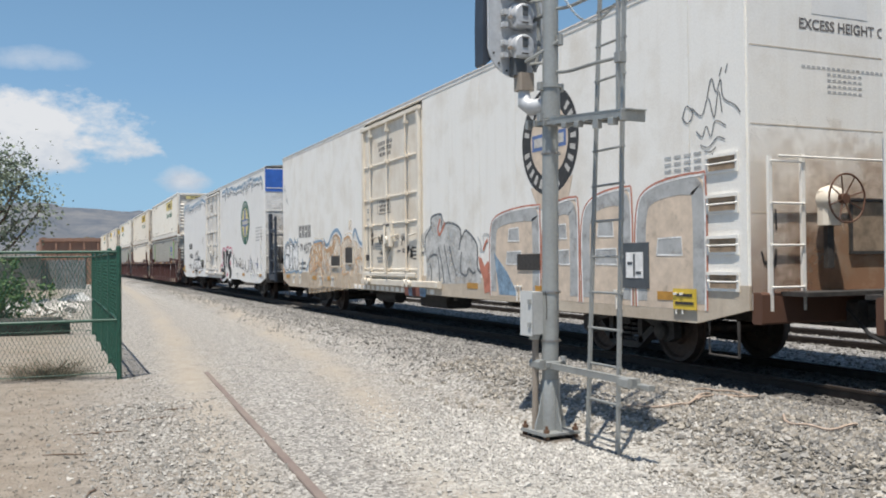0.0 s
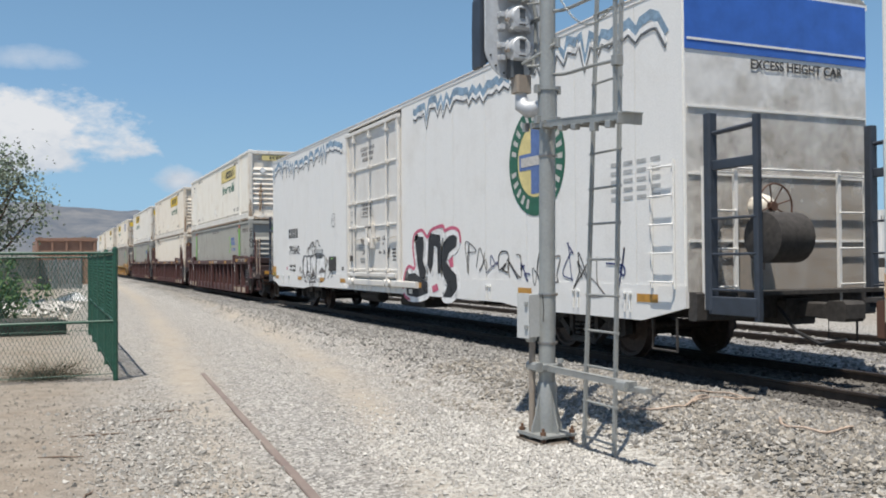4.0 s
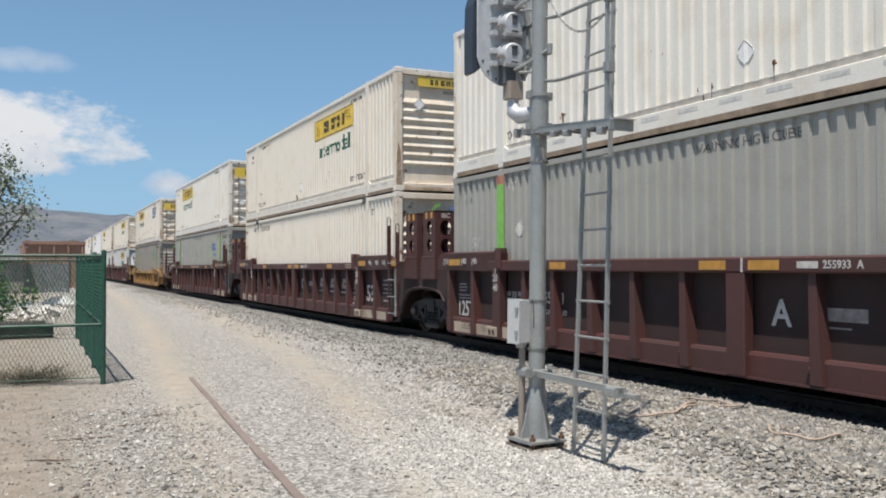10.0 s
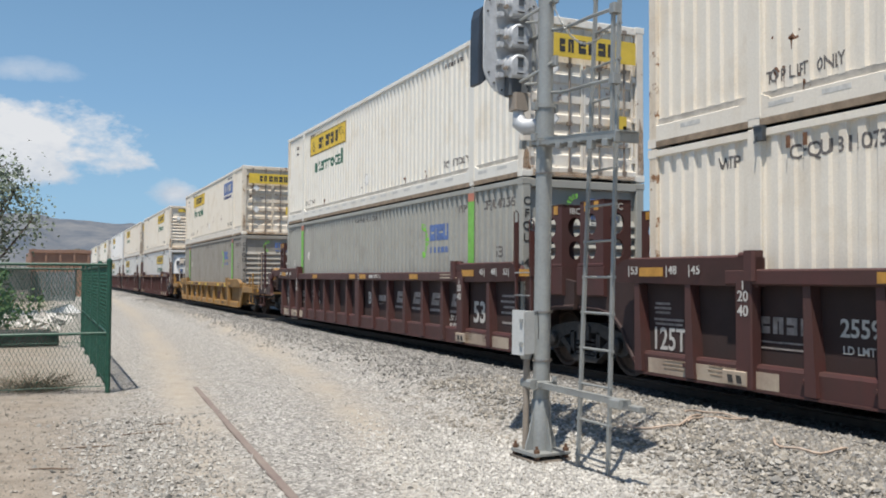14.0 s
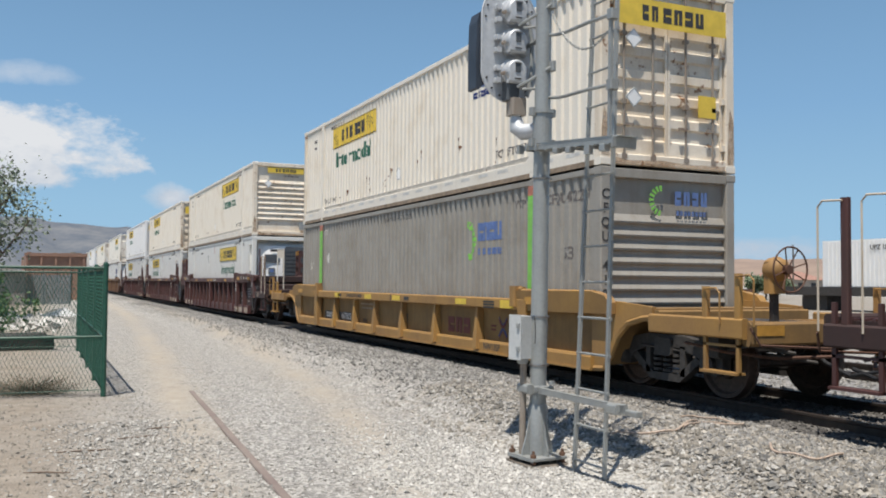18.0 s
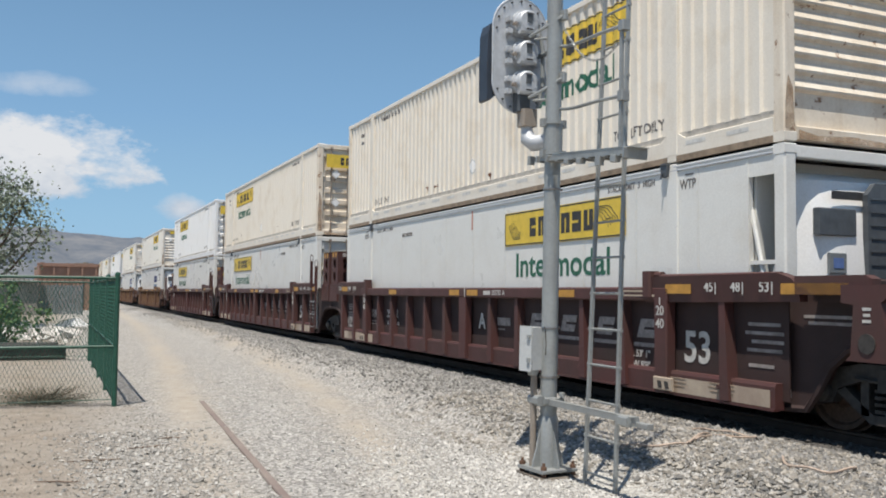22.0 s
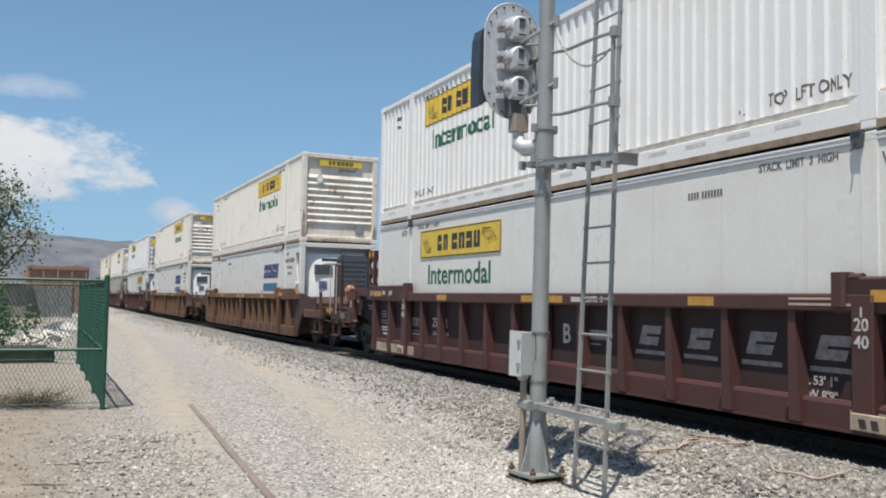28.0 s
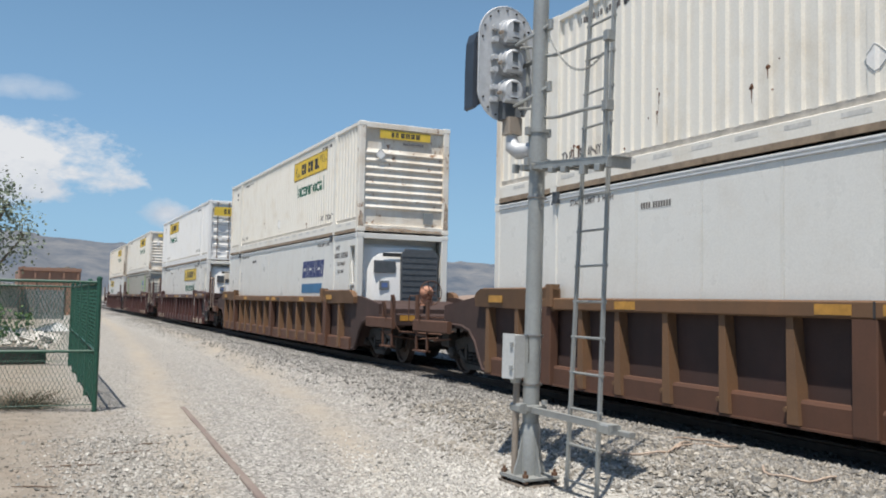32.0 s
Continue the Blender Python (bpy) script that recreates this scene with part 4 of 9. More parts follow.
def refrigeration_unit(c, sy, turn, mt):
    """The rounded cooling unit recessed in an insulated container's end frame, with a dark louvred cover."""
    wall = part("end_wall", shared(("rw", mt.name), lambda: Geo().box(-CW + 0.1, CW - 0.1, -0.02, 0.02, 0.1, CH - 0.12).mesh("end_wall", mt)), None, c, at=pose(0, sy * (CL - 0.57), 0, 0, 0, turn))

    def nose():
        g = Geo()
        prof = []
        for zz, dd in ((0.26, 0.40), (0.40, 0.50), (0.80, 0.52), (1.3, 0.50), (1.85, 0.47), (2.25, 0.43), (2.52, 0.36), (2.62, 0.20)):
            prof.append((zz, dd))
        n = 12
        for zz, dd in prof:
            for i in range(n + 1):
                u = -1 + 2 * i / n
                g.v.append((u * 1.02, -dd * (1 - abs(u) ** 5 * 0.55), zz))
        for r in range(len(prof) - 1):
            for i in range(n):
                a = r * (n + 1) + i
                g.f.append((a, a + 1, a + n + 2, a + n + 1))
        g.f.append(tuple(range(n, -1, -1)))
        g.f.append(tuple(range((len(prof) - 1) * (n + 1), len(prof) * (n + 1))))
        return g.mesh("cooling_unit", M["clean"], True)
    u = part("cooling_unit", shared(("nose",), nose), None, c, "rounded white cooling unit with a dark cover", at=pose(0, sy * (CL - 0.47), 0, 0, 0, turn))

    def cover():
        g = Geo()
        poly = [(-0.08, 1.02), (0.97, 0.66), (0.97, 2.36), (0.88, 2.50), (0.05, 2.50), (-0.08, 2.36)]
        g.prism([(zz, xx) for xx, zz in poly], 1, -0.545, -0.47)
        return g.mesh("cover", M["slate"])
    cv = part("cover", shared(("cover",), cover), None, u, "dark grey louvred cover")
    for i in range(9):
        part("slat", shared(("cslat",), lambda: Geo().box(-0.04, 0.93, -0.556, -0.54, 0, 0.02).mesh("slat", M["slate"])), None, cv, at=pose(0, 0, 1.06 + i * 0.155))
    part("vent", shared(("vent",), lambda: Geo().box(-0.80, -0.22, -0.50, -0.40, 1.86, 2.18, 0.01).mesh("vent", M["slate"])), None, u, "dark ventilation grille")
    part("badge", shared(("badge",), lambda: Geo().box(-0.66, -0.40, -0.515, -0.47, 1.42, 1.66, 0.01).mesh("badge", M["screen"])), None, u, "small grey badge")
    bars([(0, 0, 0.16, 0.12)], M["blue"], u, near_end(-0.53, -0.518, 1.54), "badge_field")
    part("lip", shared(("lip",), lambda: Geo().box(-1.0, 0.9, -0.51, -0.44, 0.92, 0.945, 0.005).mesh("lip", M["galv"])), None, u)
    for sx in (-1, 1):
        part("brace", shared(("brace", mt.name), lambda: Geo().tube([(0, 0, 0.2), (0, 0.62, CH - 0.25)], 0.03, 6).mesh("brace", mt)), None, c, at=pose(sx * (CW - 0.07), sy * (CL - 0.1), 0, 0, 0, turn))
    bars([(-0.32, 0, 0.52, 0.10), (0.24, 0, 0.42, 0.10)], M["ink"], u, near_end(0.0, -0.47, 2.34))


def plate_sign(c, y, z, w, h, mat="sign"):
    """Yellow name plate with a dark border and an unlettered name."""
    s = part("sign_plate", Geo().box(-0.004, 0.0, -w / 2, w / 2, -h / 2, h / 2), M[mat], c, "yellow name plate with a dark border", at=pose(-CW - 0.005, y, z))
    g = Geo()
    b = 0.02
    for a in (-1, 1):
        g.box(-0.007, -0.003, a * (w / 2 - b) - b / 2, a * (w / 2 - b) + b / 2, -h / 2 + b / 2, h / 2 - b / 2)
        g.box(-0.007, -0.003, -w / 2 + b / 2, w / 2 - b / 2, a * (h / 2 - b) - b / 2, a * (h / 2 - b) + b / 2)
    part("border", g, M["ink"], s)
    glyph_blocks(2, h * 0.54, w * 0.055, w * 0.025, M["ink"], s, near_side(-0.0055, w * 0.185, 0))
    glyph_blocks(4, h * 0.54, w * 0.070, w * 0.020, M["ink"], s, near_side(-0.0055, -w * 0.105, 0))
    # a sheaf of thin curved lines at both ends of the plate
    F = near_side(-0.0045, 0, 0)
    for sy in (-1, 1):
        for k in range(5):
            a = w * (0.452 - k * 0.017)
            top = h * (0.30 - k * 0.045)
            pts = [(sy * (w * 0.30 - k * 0.01), top), (sy * (a - 0.24), top - 0.01), (sy * (a - 0.10), top - h * 0.20), (sy * (a - 0.02), -h * 0.02), (sy * a, -h * (0.12 + k * 0.03))]
            stroke(s, F, pts if sy > 0 else [(-w * 0.46 + (w * 0.46 - abs(q[0])) * 0.7, -q[1]) for q in pts], 0.008 if k else 0.014, M["ink"], "emblem", depth=0.0002 * k)
    return s


def end_sign(c, z, w, h, y, mat="sign"):
    s = part("sign_plate", Geo().box(-w / 2, w / 2, -0.004, 0.0, -h / 2, h / 2), M[mat], c, "yellow name plate on the end", at=pose(0, y, z))
    glyph_blocks(2, h * 0.56, w * 0.055, w * 0.03, M["ink"], s, near_end(-w * 0.21, -0.0055, 0))
    glyph_blocks(4, h * 0.56, w * 0.075, w * 0.025, M["ink"], s, near_end(w * 0.095, -0.0055, 0))
    return s


def diamond(c, at, mat="clean"):
    s = part("placard", Geo().prism([(-0.16, 0), (0, -0.16), (0.16, 0), (0, 0.16)], 2, -0.003, 0.003), M[mat], c, "diamond placard holder", at=at)
    g = Geo()
    for i in range(4):
        a0, a1 = i * math.pi / 2, (i + 1) * math.pi / 2
        g.prism([(0.15 * math.cos(a0), 0.15 * math.sin(a0)), (0.15 * math.cos(a1), 0.15 * math.sin(a1)), (0.135 * math.cos(a1), 0.135 * math.sin(a1)), (0.135 * math.cos(a0), 0.135 * math.sin(a0))], 2, 0.0, 0.006)
    part("border", g, M["galv"], s)


XS = -CW - 0.004
XM = -CW + 0.0045


def rust_spots(c, seed, n=7):
    """Small rusty scabs low on the near side."""
    rng = random.Random(seed)
    for _ in range(n):
        y0, z0 = rng.uniform(-5.5, 6.5), 0.40 + 0.75 * rng.random() ** 3
        for _ in range(rng.randint(1, 3)):
            y, z, r = y0 + rng.uniform(-0.18, 0.18), z0 + rng.uniform(-0.16, 0.16), rng.uniform(0.012, 0.045)
            g = Geo()
            g.prism([(y + r * rng.uniform(0.6, 1.2) * math.cos(a), z + r * rng.uniform(0.7, 1.3) * math.sin(a)) for a in [k * 0.7 for k in range(9)]], 0, XS + 0.002, XS + 0.005)
            if r > 0.024:
                g.prism([(y - 0.004, z - rng.uniform(0.1, 0.25)), (y + 0.004, z - 0.14), (y + r * 0.4, z), (y - r * 0.4, z)], 0, XS + 0.002, XS + 0.004)
            part("rust_scab", g, M["scab"], c, "rust spot")


def box_upper(body, end, seed, sign_y, label=""):
    c = container("container", label or "dirty white corrugated steel container with a yellow name plate", body, "corr", end)
    plate = "sign_pale" if seed == 1 else "sign"
    plate_sign(c, sign_y, 2.28, 3.55, 0.60, plate)
    letters("Intermodal", 0.42, M["green"], c, near_side(XS, sign_y, 1.62), wide=1.12, bold=0.012)
    letters("TOP  LIFT  ONLY", 0.15, M["worn_ink"], c, near_side(XS, -5.28, 0.56), wide=0.72, bold=0.003)
    letters("TOP  LIFT  ONLY", 0.15, M["worn_ink"], c, near_side(XS, 5.39, 0.54), wide=0.72, bold=0.003)
    bars([(-0.4 + k * 0.11, 0, 0.06, 0.09) for k in range(12)], M["worn_ink"], c, near_side(XS, 5.0, 2.62))
    bars([(0, 0, 0.3, 0.09), (0, -0.2, 0.2, 0.07)], M["worn_ink"], c, near_side(XS, 6.9, 2.45))
    bars([(-0.4 + k * 0.09, 0, 0.055, 0.085) for k in range(10)], M["worn_ink"], c, near_side(XS, -5.2, 2.62))
    diamond(c, near_side(XS, 0.12, 0.75))
    rust_spots(c, seed, {1: 9, 2: 10, 3: 7, 4: 16, 5: 7, 8: 14, 9: 8}.get(seed, 2))
    if body in ("white", "cream"):
        rng = random.Random(seed + 40)
        for sx in (-1, 1):
            z1 = rng.uniform(0.5, 1.5)
            u0, u1 = sorted((sx * (CW - 0.005), sx * (CW - 0.15)))
            fill(c, near_end(0, -CL - 0.001, 0), [(u0, 0.14), (u1, 0.14), (u1 - 0.02, z1 * 0.8), (u0 + 0.05, z1), (u0 + 0.01, z1 * 0.6)], M["wash"], "rust_stain")
        fill(c, near_end(0, -CL - 0.007, 0), [(-1.08, 0.03), (1.08, 0.03), (1.08, 0.10), (0.4, 0.085), (-0.2, 0.12), (-0.8, 0.09), (-1.08, 0.14)], M["wash"], "rust_stain")
    drape(c)
    if seed == 1:
        for x0, x1, z0, z1 in ((0.30, 0.42, 0.55, 2.25), (0.52, 0.60, 0.9, 2.1), (-0.85, -0.74, 0.3, 1.6)):
            for d in (0.0, 0.003):
                fill(c, near_end(0, -CL - 0.028 - d, 0), [(x0, z0), (x1 - 0.03, z0 + 0.1), (x1, z1 - 0.3), (x1 - 0.02, z1), (x0 + 0.02, z1 - 0.1), (x0 - 0.02, z0 + 0.6)], M["wash"], "rust_streak")
    if end == "ridged":
        diamond(c, near_end(-0.7, -CL + 0.01, 2.05))
        end_sign(c, 2.60, 1.45, 0.22, -CL + 0.028, plate)
        bars([(-0.3 + k * 0.055, 0, 0.035, 0.075) for k in range(11)], M["worn_ink"], c, near_end(0.25, -CL + 0.022, 2.38))
        bars([(0, 0, 0.28, 0.30)], M["galv"], c, near_end(0.70, -CL + 0.02, 0.42), "document_box")
    else:
        end_sign(c, 2.36, 2.1, 0.42, -CL - 0.075)
        diamond(c, near_end(-0.72, -CL - 0.04, 1.95))
        diamond(c, near_end(-0.72, -CL - 0.04, 1.05))
        part("warning_label", Geo().box(0.55, 0.9, -0.01, 0, 0.85, 1.2), M["sign"], c, "yellow warning label", at=pose(0, -CL + 0.0, 0))
    return c


def twist_locks(c):
    """Locks between stacked boxes, hanging over the lower one's top edge."""
    for sx in (-1, 1):
        for y in (-5.98, 5.98):
            tl = part("twist_lock", shared(("tlock",), lambda: Geo().prism([(-0.075, 0.0), (-0.06, -0.16), (0.06, -0.16), (0.075, 0.0)], 0, -0.035, 0.03).box(-0.05, 0.05, -0.055, 0.055, 0.0, 0.022).mesh("twist_lock", M["slate"])), None, c, "dark blue-grey twist lock", at=pose(sx * (CW + 0.02), y, CH - 0.002, 0, 0, 0 if sx < 0 else 180))
            part("lever", shared(("tlever",), lambda: Geo().tube([(-0.05, 0.02, -0.10), (-0.065, 0.03, -0.19)], 0.012, 6).mesh("lever", M["slate"])), None, tl)


def box_striped(body="grey", label="", number="412403", plain=False):
    c = container("container", label or "grey corrugated steel container with lime-green stripes", body, "corr", "ridged", "doors")
    if not plain:
        for y in (-6.095, 6.095):
            part("stripe", Geo().box(-0.004, 0.0, -0.13, 0.13, 0.1, 2.62), M["lime"], c, "lime-green stripe over the lift post", at=pose(XS - 0.011, y, 0))
            part("stripe_cap", Geo().box(-0.004, 0.0, -0.13, 0.13, 2.62, 2.78), M["tag_red"], c, "orange patch over the lift post", at=pose(XS - 0.011, y, 0))
        g = Geo()
        for k in range(9):
            a0 = math.radians(-70 + k * 17)
            a1 = a0 + math.radians(13)
            g.prism([(0.40 * math.cos(a0), 0.40 * math.sin(a0)), (0.40 * math.cos(a1), 0.40 * math.sin(a1)), (0.27 * math.cos(a1), 0.27 * math.sin(a1)), (0.27 * math.cos(a0), 0.27 * math.sin(a0))], 2, -0.002, 0.002)
        part("emblem", g, M["lime"], c, "lime-green ring emblem", at=near_side(XS, -3.50, 1.94))
        glyph_blocks(4, 0.34, 0.17, 0.07, M["blue"], c, near_side(XS, -4.46, 2.10))
        glyph_blocks(8, 0.12, 0.075, 0.035, M["blue"], c, near_side(XS, -4.46, 1.73))
        letters("53'", 0.20, M["worn_ink"], c, near_side(XS, -7.16, 1.61))
        letters("53'", 0.20, M["chalk"], c, near_side(XS, 7.12, 1.58))
        letters("WTP", 0.16, M["chalk"], c, near_side(XS, 5.78, 2.56), wide=0.75)
        diamond(c, near_side(XS, 5.50, 1.80), "tape")
        bars([(0, 0, 0.045, 0.11), (0.2, 0, 0.045, 0.11), (0.42, 0.01, 0.045, 0.09)], M["worn_ink"], c, near_side(XS, 7.75, 2.66), "slot")
        letters("WARNING HIGH CUBE", 0.12, M["worn_ink"], c, near_side(XS, 0.15, 2.62), bold=0.0)
    letters("WTP", 0.15, M["worn_ink"], c, near_side(XS, -6.40 if plain else -5.62, 2.50), wide=0.72)
    if plain:
        bars([(0, 0, 0.05, 0.16), (0.18, 0, 0.05, 0.16)], M["scab"], c, near_side(XS, -5.4, 2.44), "rust_scab")
    if not plain:
        letters("CFQU " + number, 0.17, M["worn_ink"], c, near_side(XS, -7.12, 2.50), wide=0.85)
    if plain:
        twist_locks(c)
        letters("WTP", 0.15, M["worn_ink"], c, near_side(XS, 6.55, 2.55), wide=0.75)
        letters("CFQU " + number, 0.17, M["worn_ink"], c, near_side(XS, 4.95, 2.55), wide=0.9)
        bars([(0, 0, 0.06, 0.14), (0.24, 0, 0.06, 0.14)], M["scab"], c, near_side(XS, 5.58, 2.68), "slot")
    drape(c)
    g = Geo()
    for k in range(9):
        a0 = math.radians(90 + k * 20)
        a1 = a0 + math.radians(12)
        g.prism([(0.24 * math.cos(a0), 0.24 * math.sin(a0)), (0.24 * math.cos(a1), 0.24 * math.sin(a1)), (0.15 * math.cos(a1), 0.15 * math.sin(a1)), (0.15 * math.cos(a0), 0.15 * math.sin(a0))], 2, -0.002, 0.002)
    part("emblem", g, M["lime"], c, "lime-green ring emblem", at=near_end(-0.15, -CL + 0.022, 2.42))
    glyph_blocks(4, 0.22, 0.12, 0.05, M["blue"], c, near_end(0.42, -CL + 0.022, 2.47))
    glyph_blocks(8, 0.07, 0.05, 0.025, M["blue"], c, near_end(0.42, -CL + 0.022, 2.24))
    for i, ch in enumerate("CFQU " + number):
        if ch != " " and not plain:
            letters(ch, 0.15, M["ink"], c, near_end(-CW + 0.09, -CL - 0.004, 2.48 - i * 0.215))
    return c


def box_smooth(end, brand, label=""):
    c = container("container", label or "smooth white insulated container with riveted panels", "smooth", "smooth", end, "doors")
    if brand == "yellow":
        plate_sign(c, -3.2, 2.30, 3.7, 0.60)
        letters("Intermodal", 0.42, M["green"], c, near_side(XM, -3.2, 1.63), wide=1.14, bold=0.010)
    elif brand == "yellow_far":
        plate_sign(c, 3.56, 2.30, 3.7, 0.60)
        letters("Intermodal", 0.42, M["green"], c, near_side(XM, 3.56, 1.63), wide=1.14, bold=0.010)
    else:
        glyph_blocks(6, 0.50, 0.325, 0.035, M["navy"], c, near_side(XM, -4.15, 2.03), 0.18)
        part("name_bar", Geo().prism([(-1.05, -0.14), (0.98, -0.14), (1.05, 0.14), (-1.05, 0.14)], 2, -0.002, 0.002), M["teal"], c, "blue-green bar under the name", at=near_side(XM, -4.05, 1.46))
        letters("WTP", 0.13, M["worn_ink"], c, near_side(XM, -6.48, 2.54), wide=0.8)
        glyph_blocks(4, 0.13, 0.085, 0.035, M["worn_ink"], c, near_side(XM, -6.44, 2.33))
        letters("500088", 0.15, M["worn_ink"], c, near_side(XM, -7.03, 2.33), wide=0.95)
        letters("TARE  WEIGHT", 0.095, M["worn_ink"], c, near_side(XM, -6.78, 2.10), wide=0.8)
        letters("(LB)  12460", 0.095, M["worn_ink"], c, near_side(XM, -6.75, 1.90), wide=0.8)
        if end == "unit":
            glyph_blocks(6, 0.20, 0.13, 0.04, M["ink"], c, near_end(0.10, -CL + 0.035, 0.62), 0.25)
    letters("STACK  LIMIT  3  HIGH", 0.095, M["worn_ink"], c, near_side(XM, -5.15, 2.70), wide=0.85)
    letters("STACK  LIMIT  3  HIGH", 0.095, M["worn_ink"], c, near_side(XM, 5.05, 2.70), wide=0.85)
    n0 = near_side(XM, -3.7 if brand == "yellow_far" else 3.5, 2.50)
    bars([(-0.33 + k * 0.055 + (0.04 if k > 3 else 0), 0, 0.034, 0.085) for k in range(11)], M["worn_ink"], c, n0)
    if brand != "blue":
        for y in (-6.40, 6.40):
            letters("WTP", 0.13, M["worn_ink"], c, near_side(XM, y, 2.60), wide=0.8)
            bars([(0, 0, 0.16, 0.022)], M["worn_ink"], c, near_side(XM, y - 0.03, 2.73))
    part("mark", Geo().box(-0.004, 0, -0.022, 0.022, -0.19, 0.19), M["tag_red"], c, "small red vertical mark", at=pose(XM, 0.05, 2.58)) if brand != "blue" else None
    twist_locks(c)
    if end == "doors":
        end_sign(c, 1.98, 2.1, 0.52, -CL - 0.075)
    return c


# running gear
def truck(parent, y, turning, big=False):
    r = 0.48 if big else 0.45

    def frame_mesh():
        g = Geo()
        for sx in (-1, 1):
            a, b = sorted((sx * 0.93, sx * 1.06))
            g.prism([(-1.12, 0.36), (-0.98, 0.30), (-0.78, 0.34), (-0.70, 0.50), (-0.32, 0.62), (0.32, 0.62), (0.70, 0.50), (0.78, 0.34), (0.98, 0.30), (1.12, 0.36), (1.12, 0.58), (0.92, 0.68), (0.40, 0.78), (-0.40, 0.78), (-0.92, 0.68), (-1.12, 0.58)], 0, a, b)
            g.prism([(-0.72, 0.46), (-0.30, 0.16), (0.30, 0.16), (0.72, 0.46), (0.62, 0.52), (0.26, 0.26), (-0.26, 0.26), (-0.62, 0.52)], 0, a, b)
            for q in (-1, 1):
                g.box(a, b, q * 0.36 - 0.05, q * 0.36 + 0.05, 0.24, 0.64)
            for i in range(3):
                for k in range(4):
                    g.lathe([(-0.018, 0.075), (0.018, 0.075)], ((a + b) / 2, -0.2 + i * 0.2, 0.30 + k * 0.07), 2, 10)
            for q in (-0.89, 0.89):
                g.lathe([(-0.06, 0.12), (0.05, 0.12), (0.075, 0.08)] if sx > 0 else [(-0.075, 0.08), (-0.05, 0.12), (0.06, 0.12)], (sx * 1.08, q, r), 0, 14)
        g.box(-1.1, 1.1, -0.17, 0.17, 0.50, 0.74, 0.03)
        for q in (-1, 1):
            g.box(-0.85, 0.85, q * 0.45 - 0.05, q * 0.45 + 0.05, 0.28, 0.42, 0.02)
        return g.mesh("truck_frame", M["soot"], True)
    fr = part("truck_frame", shared(("truck", big), frame_mesh), None, parent, "grimy cast steel truck frame", at=pose(0, y, 0))

    def set_mesh():
        g = Geo()
        for sx in (-1, 1):
            x = sx * 0.755
            prof = [(-0.065, 0.10), (-0.065, 0.17), (-0.02, 0.20), (-0.02, r - 0.09), (-0.06, r - 0.06), (-0.065, r - 0.012), (0.04, r), (0.045, r + 0.025), (0.07, r + 0.02), (0.07, r - 0.07), (0.02, r - 0.10), (0.02, 0.2), (0.06, 0.16), (0.06, 0.10)]
            if sx > 0:
                prof = [(-a, b) for a, b in prof][::-1]
            g.lathe(prof, (x, 0, 0), 0, 32)
        g.lathe([(-1.05, 0.07), (1.05, 0.07)], (0, 0, 0), 0, 12)
        return g.mesh("wheelset", M["wheel"], True)
    for q in (-0.89, 0.89):
        ws = part("wheelset", shared(("ws", big), set_mesh), None, fr, "steel wheels on an axle", at=pose(0, q, r))
        if turning:
            WHEELS.append((ws, q, r))
    return fr


def coupler(parent, y, s):
    g = Geo()
    g.box(-0.09, 0.09, *sorted((y, y + s * 0.75)), 0.72, 0.92, 0.02)
    g.box(-0.16, 0.16, *sorted((y + s * 0.70, y + s * 1.0)), 0.70, 0.95, 0.04)
    part("coupler", g, M["soot"], parent, "rusty knuckle coupler")
    h = Geo().tube([(-0.25, y, 0.85), (-0.28, y + s * 0.35, 0.55), (-0.26, y + s * 0.7, 0.42), (-0.22, y + s * 1.05, 0.50)], 0.025, 8)
    part("air_hose", h, M["black"], parent, "black rubber air hose")


def grab(pts, r=0.011):
    return Geo().tube(pts, r, 6)


def holed_plate(w, h, t, holes):
    """An upright plate in the x-z plane, thickness t along y, with round holes (cx, cz, r) one to a cell of its rows."""
    g = Geo()
    n = 20
    rows = sorted(holes, key=lambda q: q[1])
    zs = [0.0] + [(rows[i][1] + rows[i + 1][1]) / 2 for i in range(len(rows) - 1)] + [h]
    for i, (cx, cz, rx, rz) in enumerate(rows):
        z0, z1 = zs[i], zs[i + 1]
        inner, outer = [], []
        for k in range(n):
            a = 2 * math.pi * (k + 0.5) / n
            ca, sa = math.cos(a), math.sin(a)
            inner.append((cx + rx * ca, cz + rz * sa))
            tx = ((w / 2 - cx) if ca > 0 else (-w / 2 - cx)) / ca if abs(ca) > 1e-6 else 1e9
            tz = ((z1 - cz) if sa > 0 else (z0 - cz)) / sa if abs(sa) > 1e-6 else 1e9
            q = min(tx, tz)
            outer.append((cx + q * ca, cz + q * sa))
        base = len(g.v)
        for y in (-t / 2, t / 2):
            g.v += [(p[0], y, p[1]) for p in inner] + [(p[0], y, p[1]) for p in outer]
        for k in range(n):
            k2 = (k + 1) % n
            g.f += [(base + k, base + k2, base + n + k2, base + n + k), (base + 3 * n + k, base + 3 * n + k2, base + 2 * n + k2, base + 2 * n + k), (base + k, base + 2 * n + k, base + 2 * n + k2, base + k2)]
        # the cell's four corners
        for sx in (-1, 1):
            for zz in (z0, z1):
                ks = sorted(range(n), key=lambda k: (outer[k][0] - sx * w / 2) ** 2 + (outer[k][1] - zz) ** 2)[:2]
                for y in (0, 2 * n):
                    g.v.append((sx * w / 2, -t / 2 if y == 0 else t / 2, zz))
                    g.f.append((base + n + y + ks[0], base + n + y + ks[1], len(g.v) - 1))
    return g


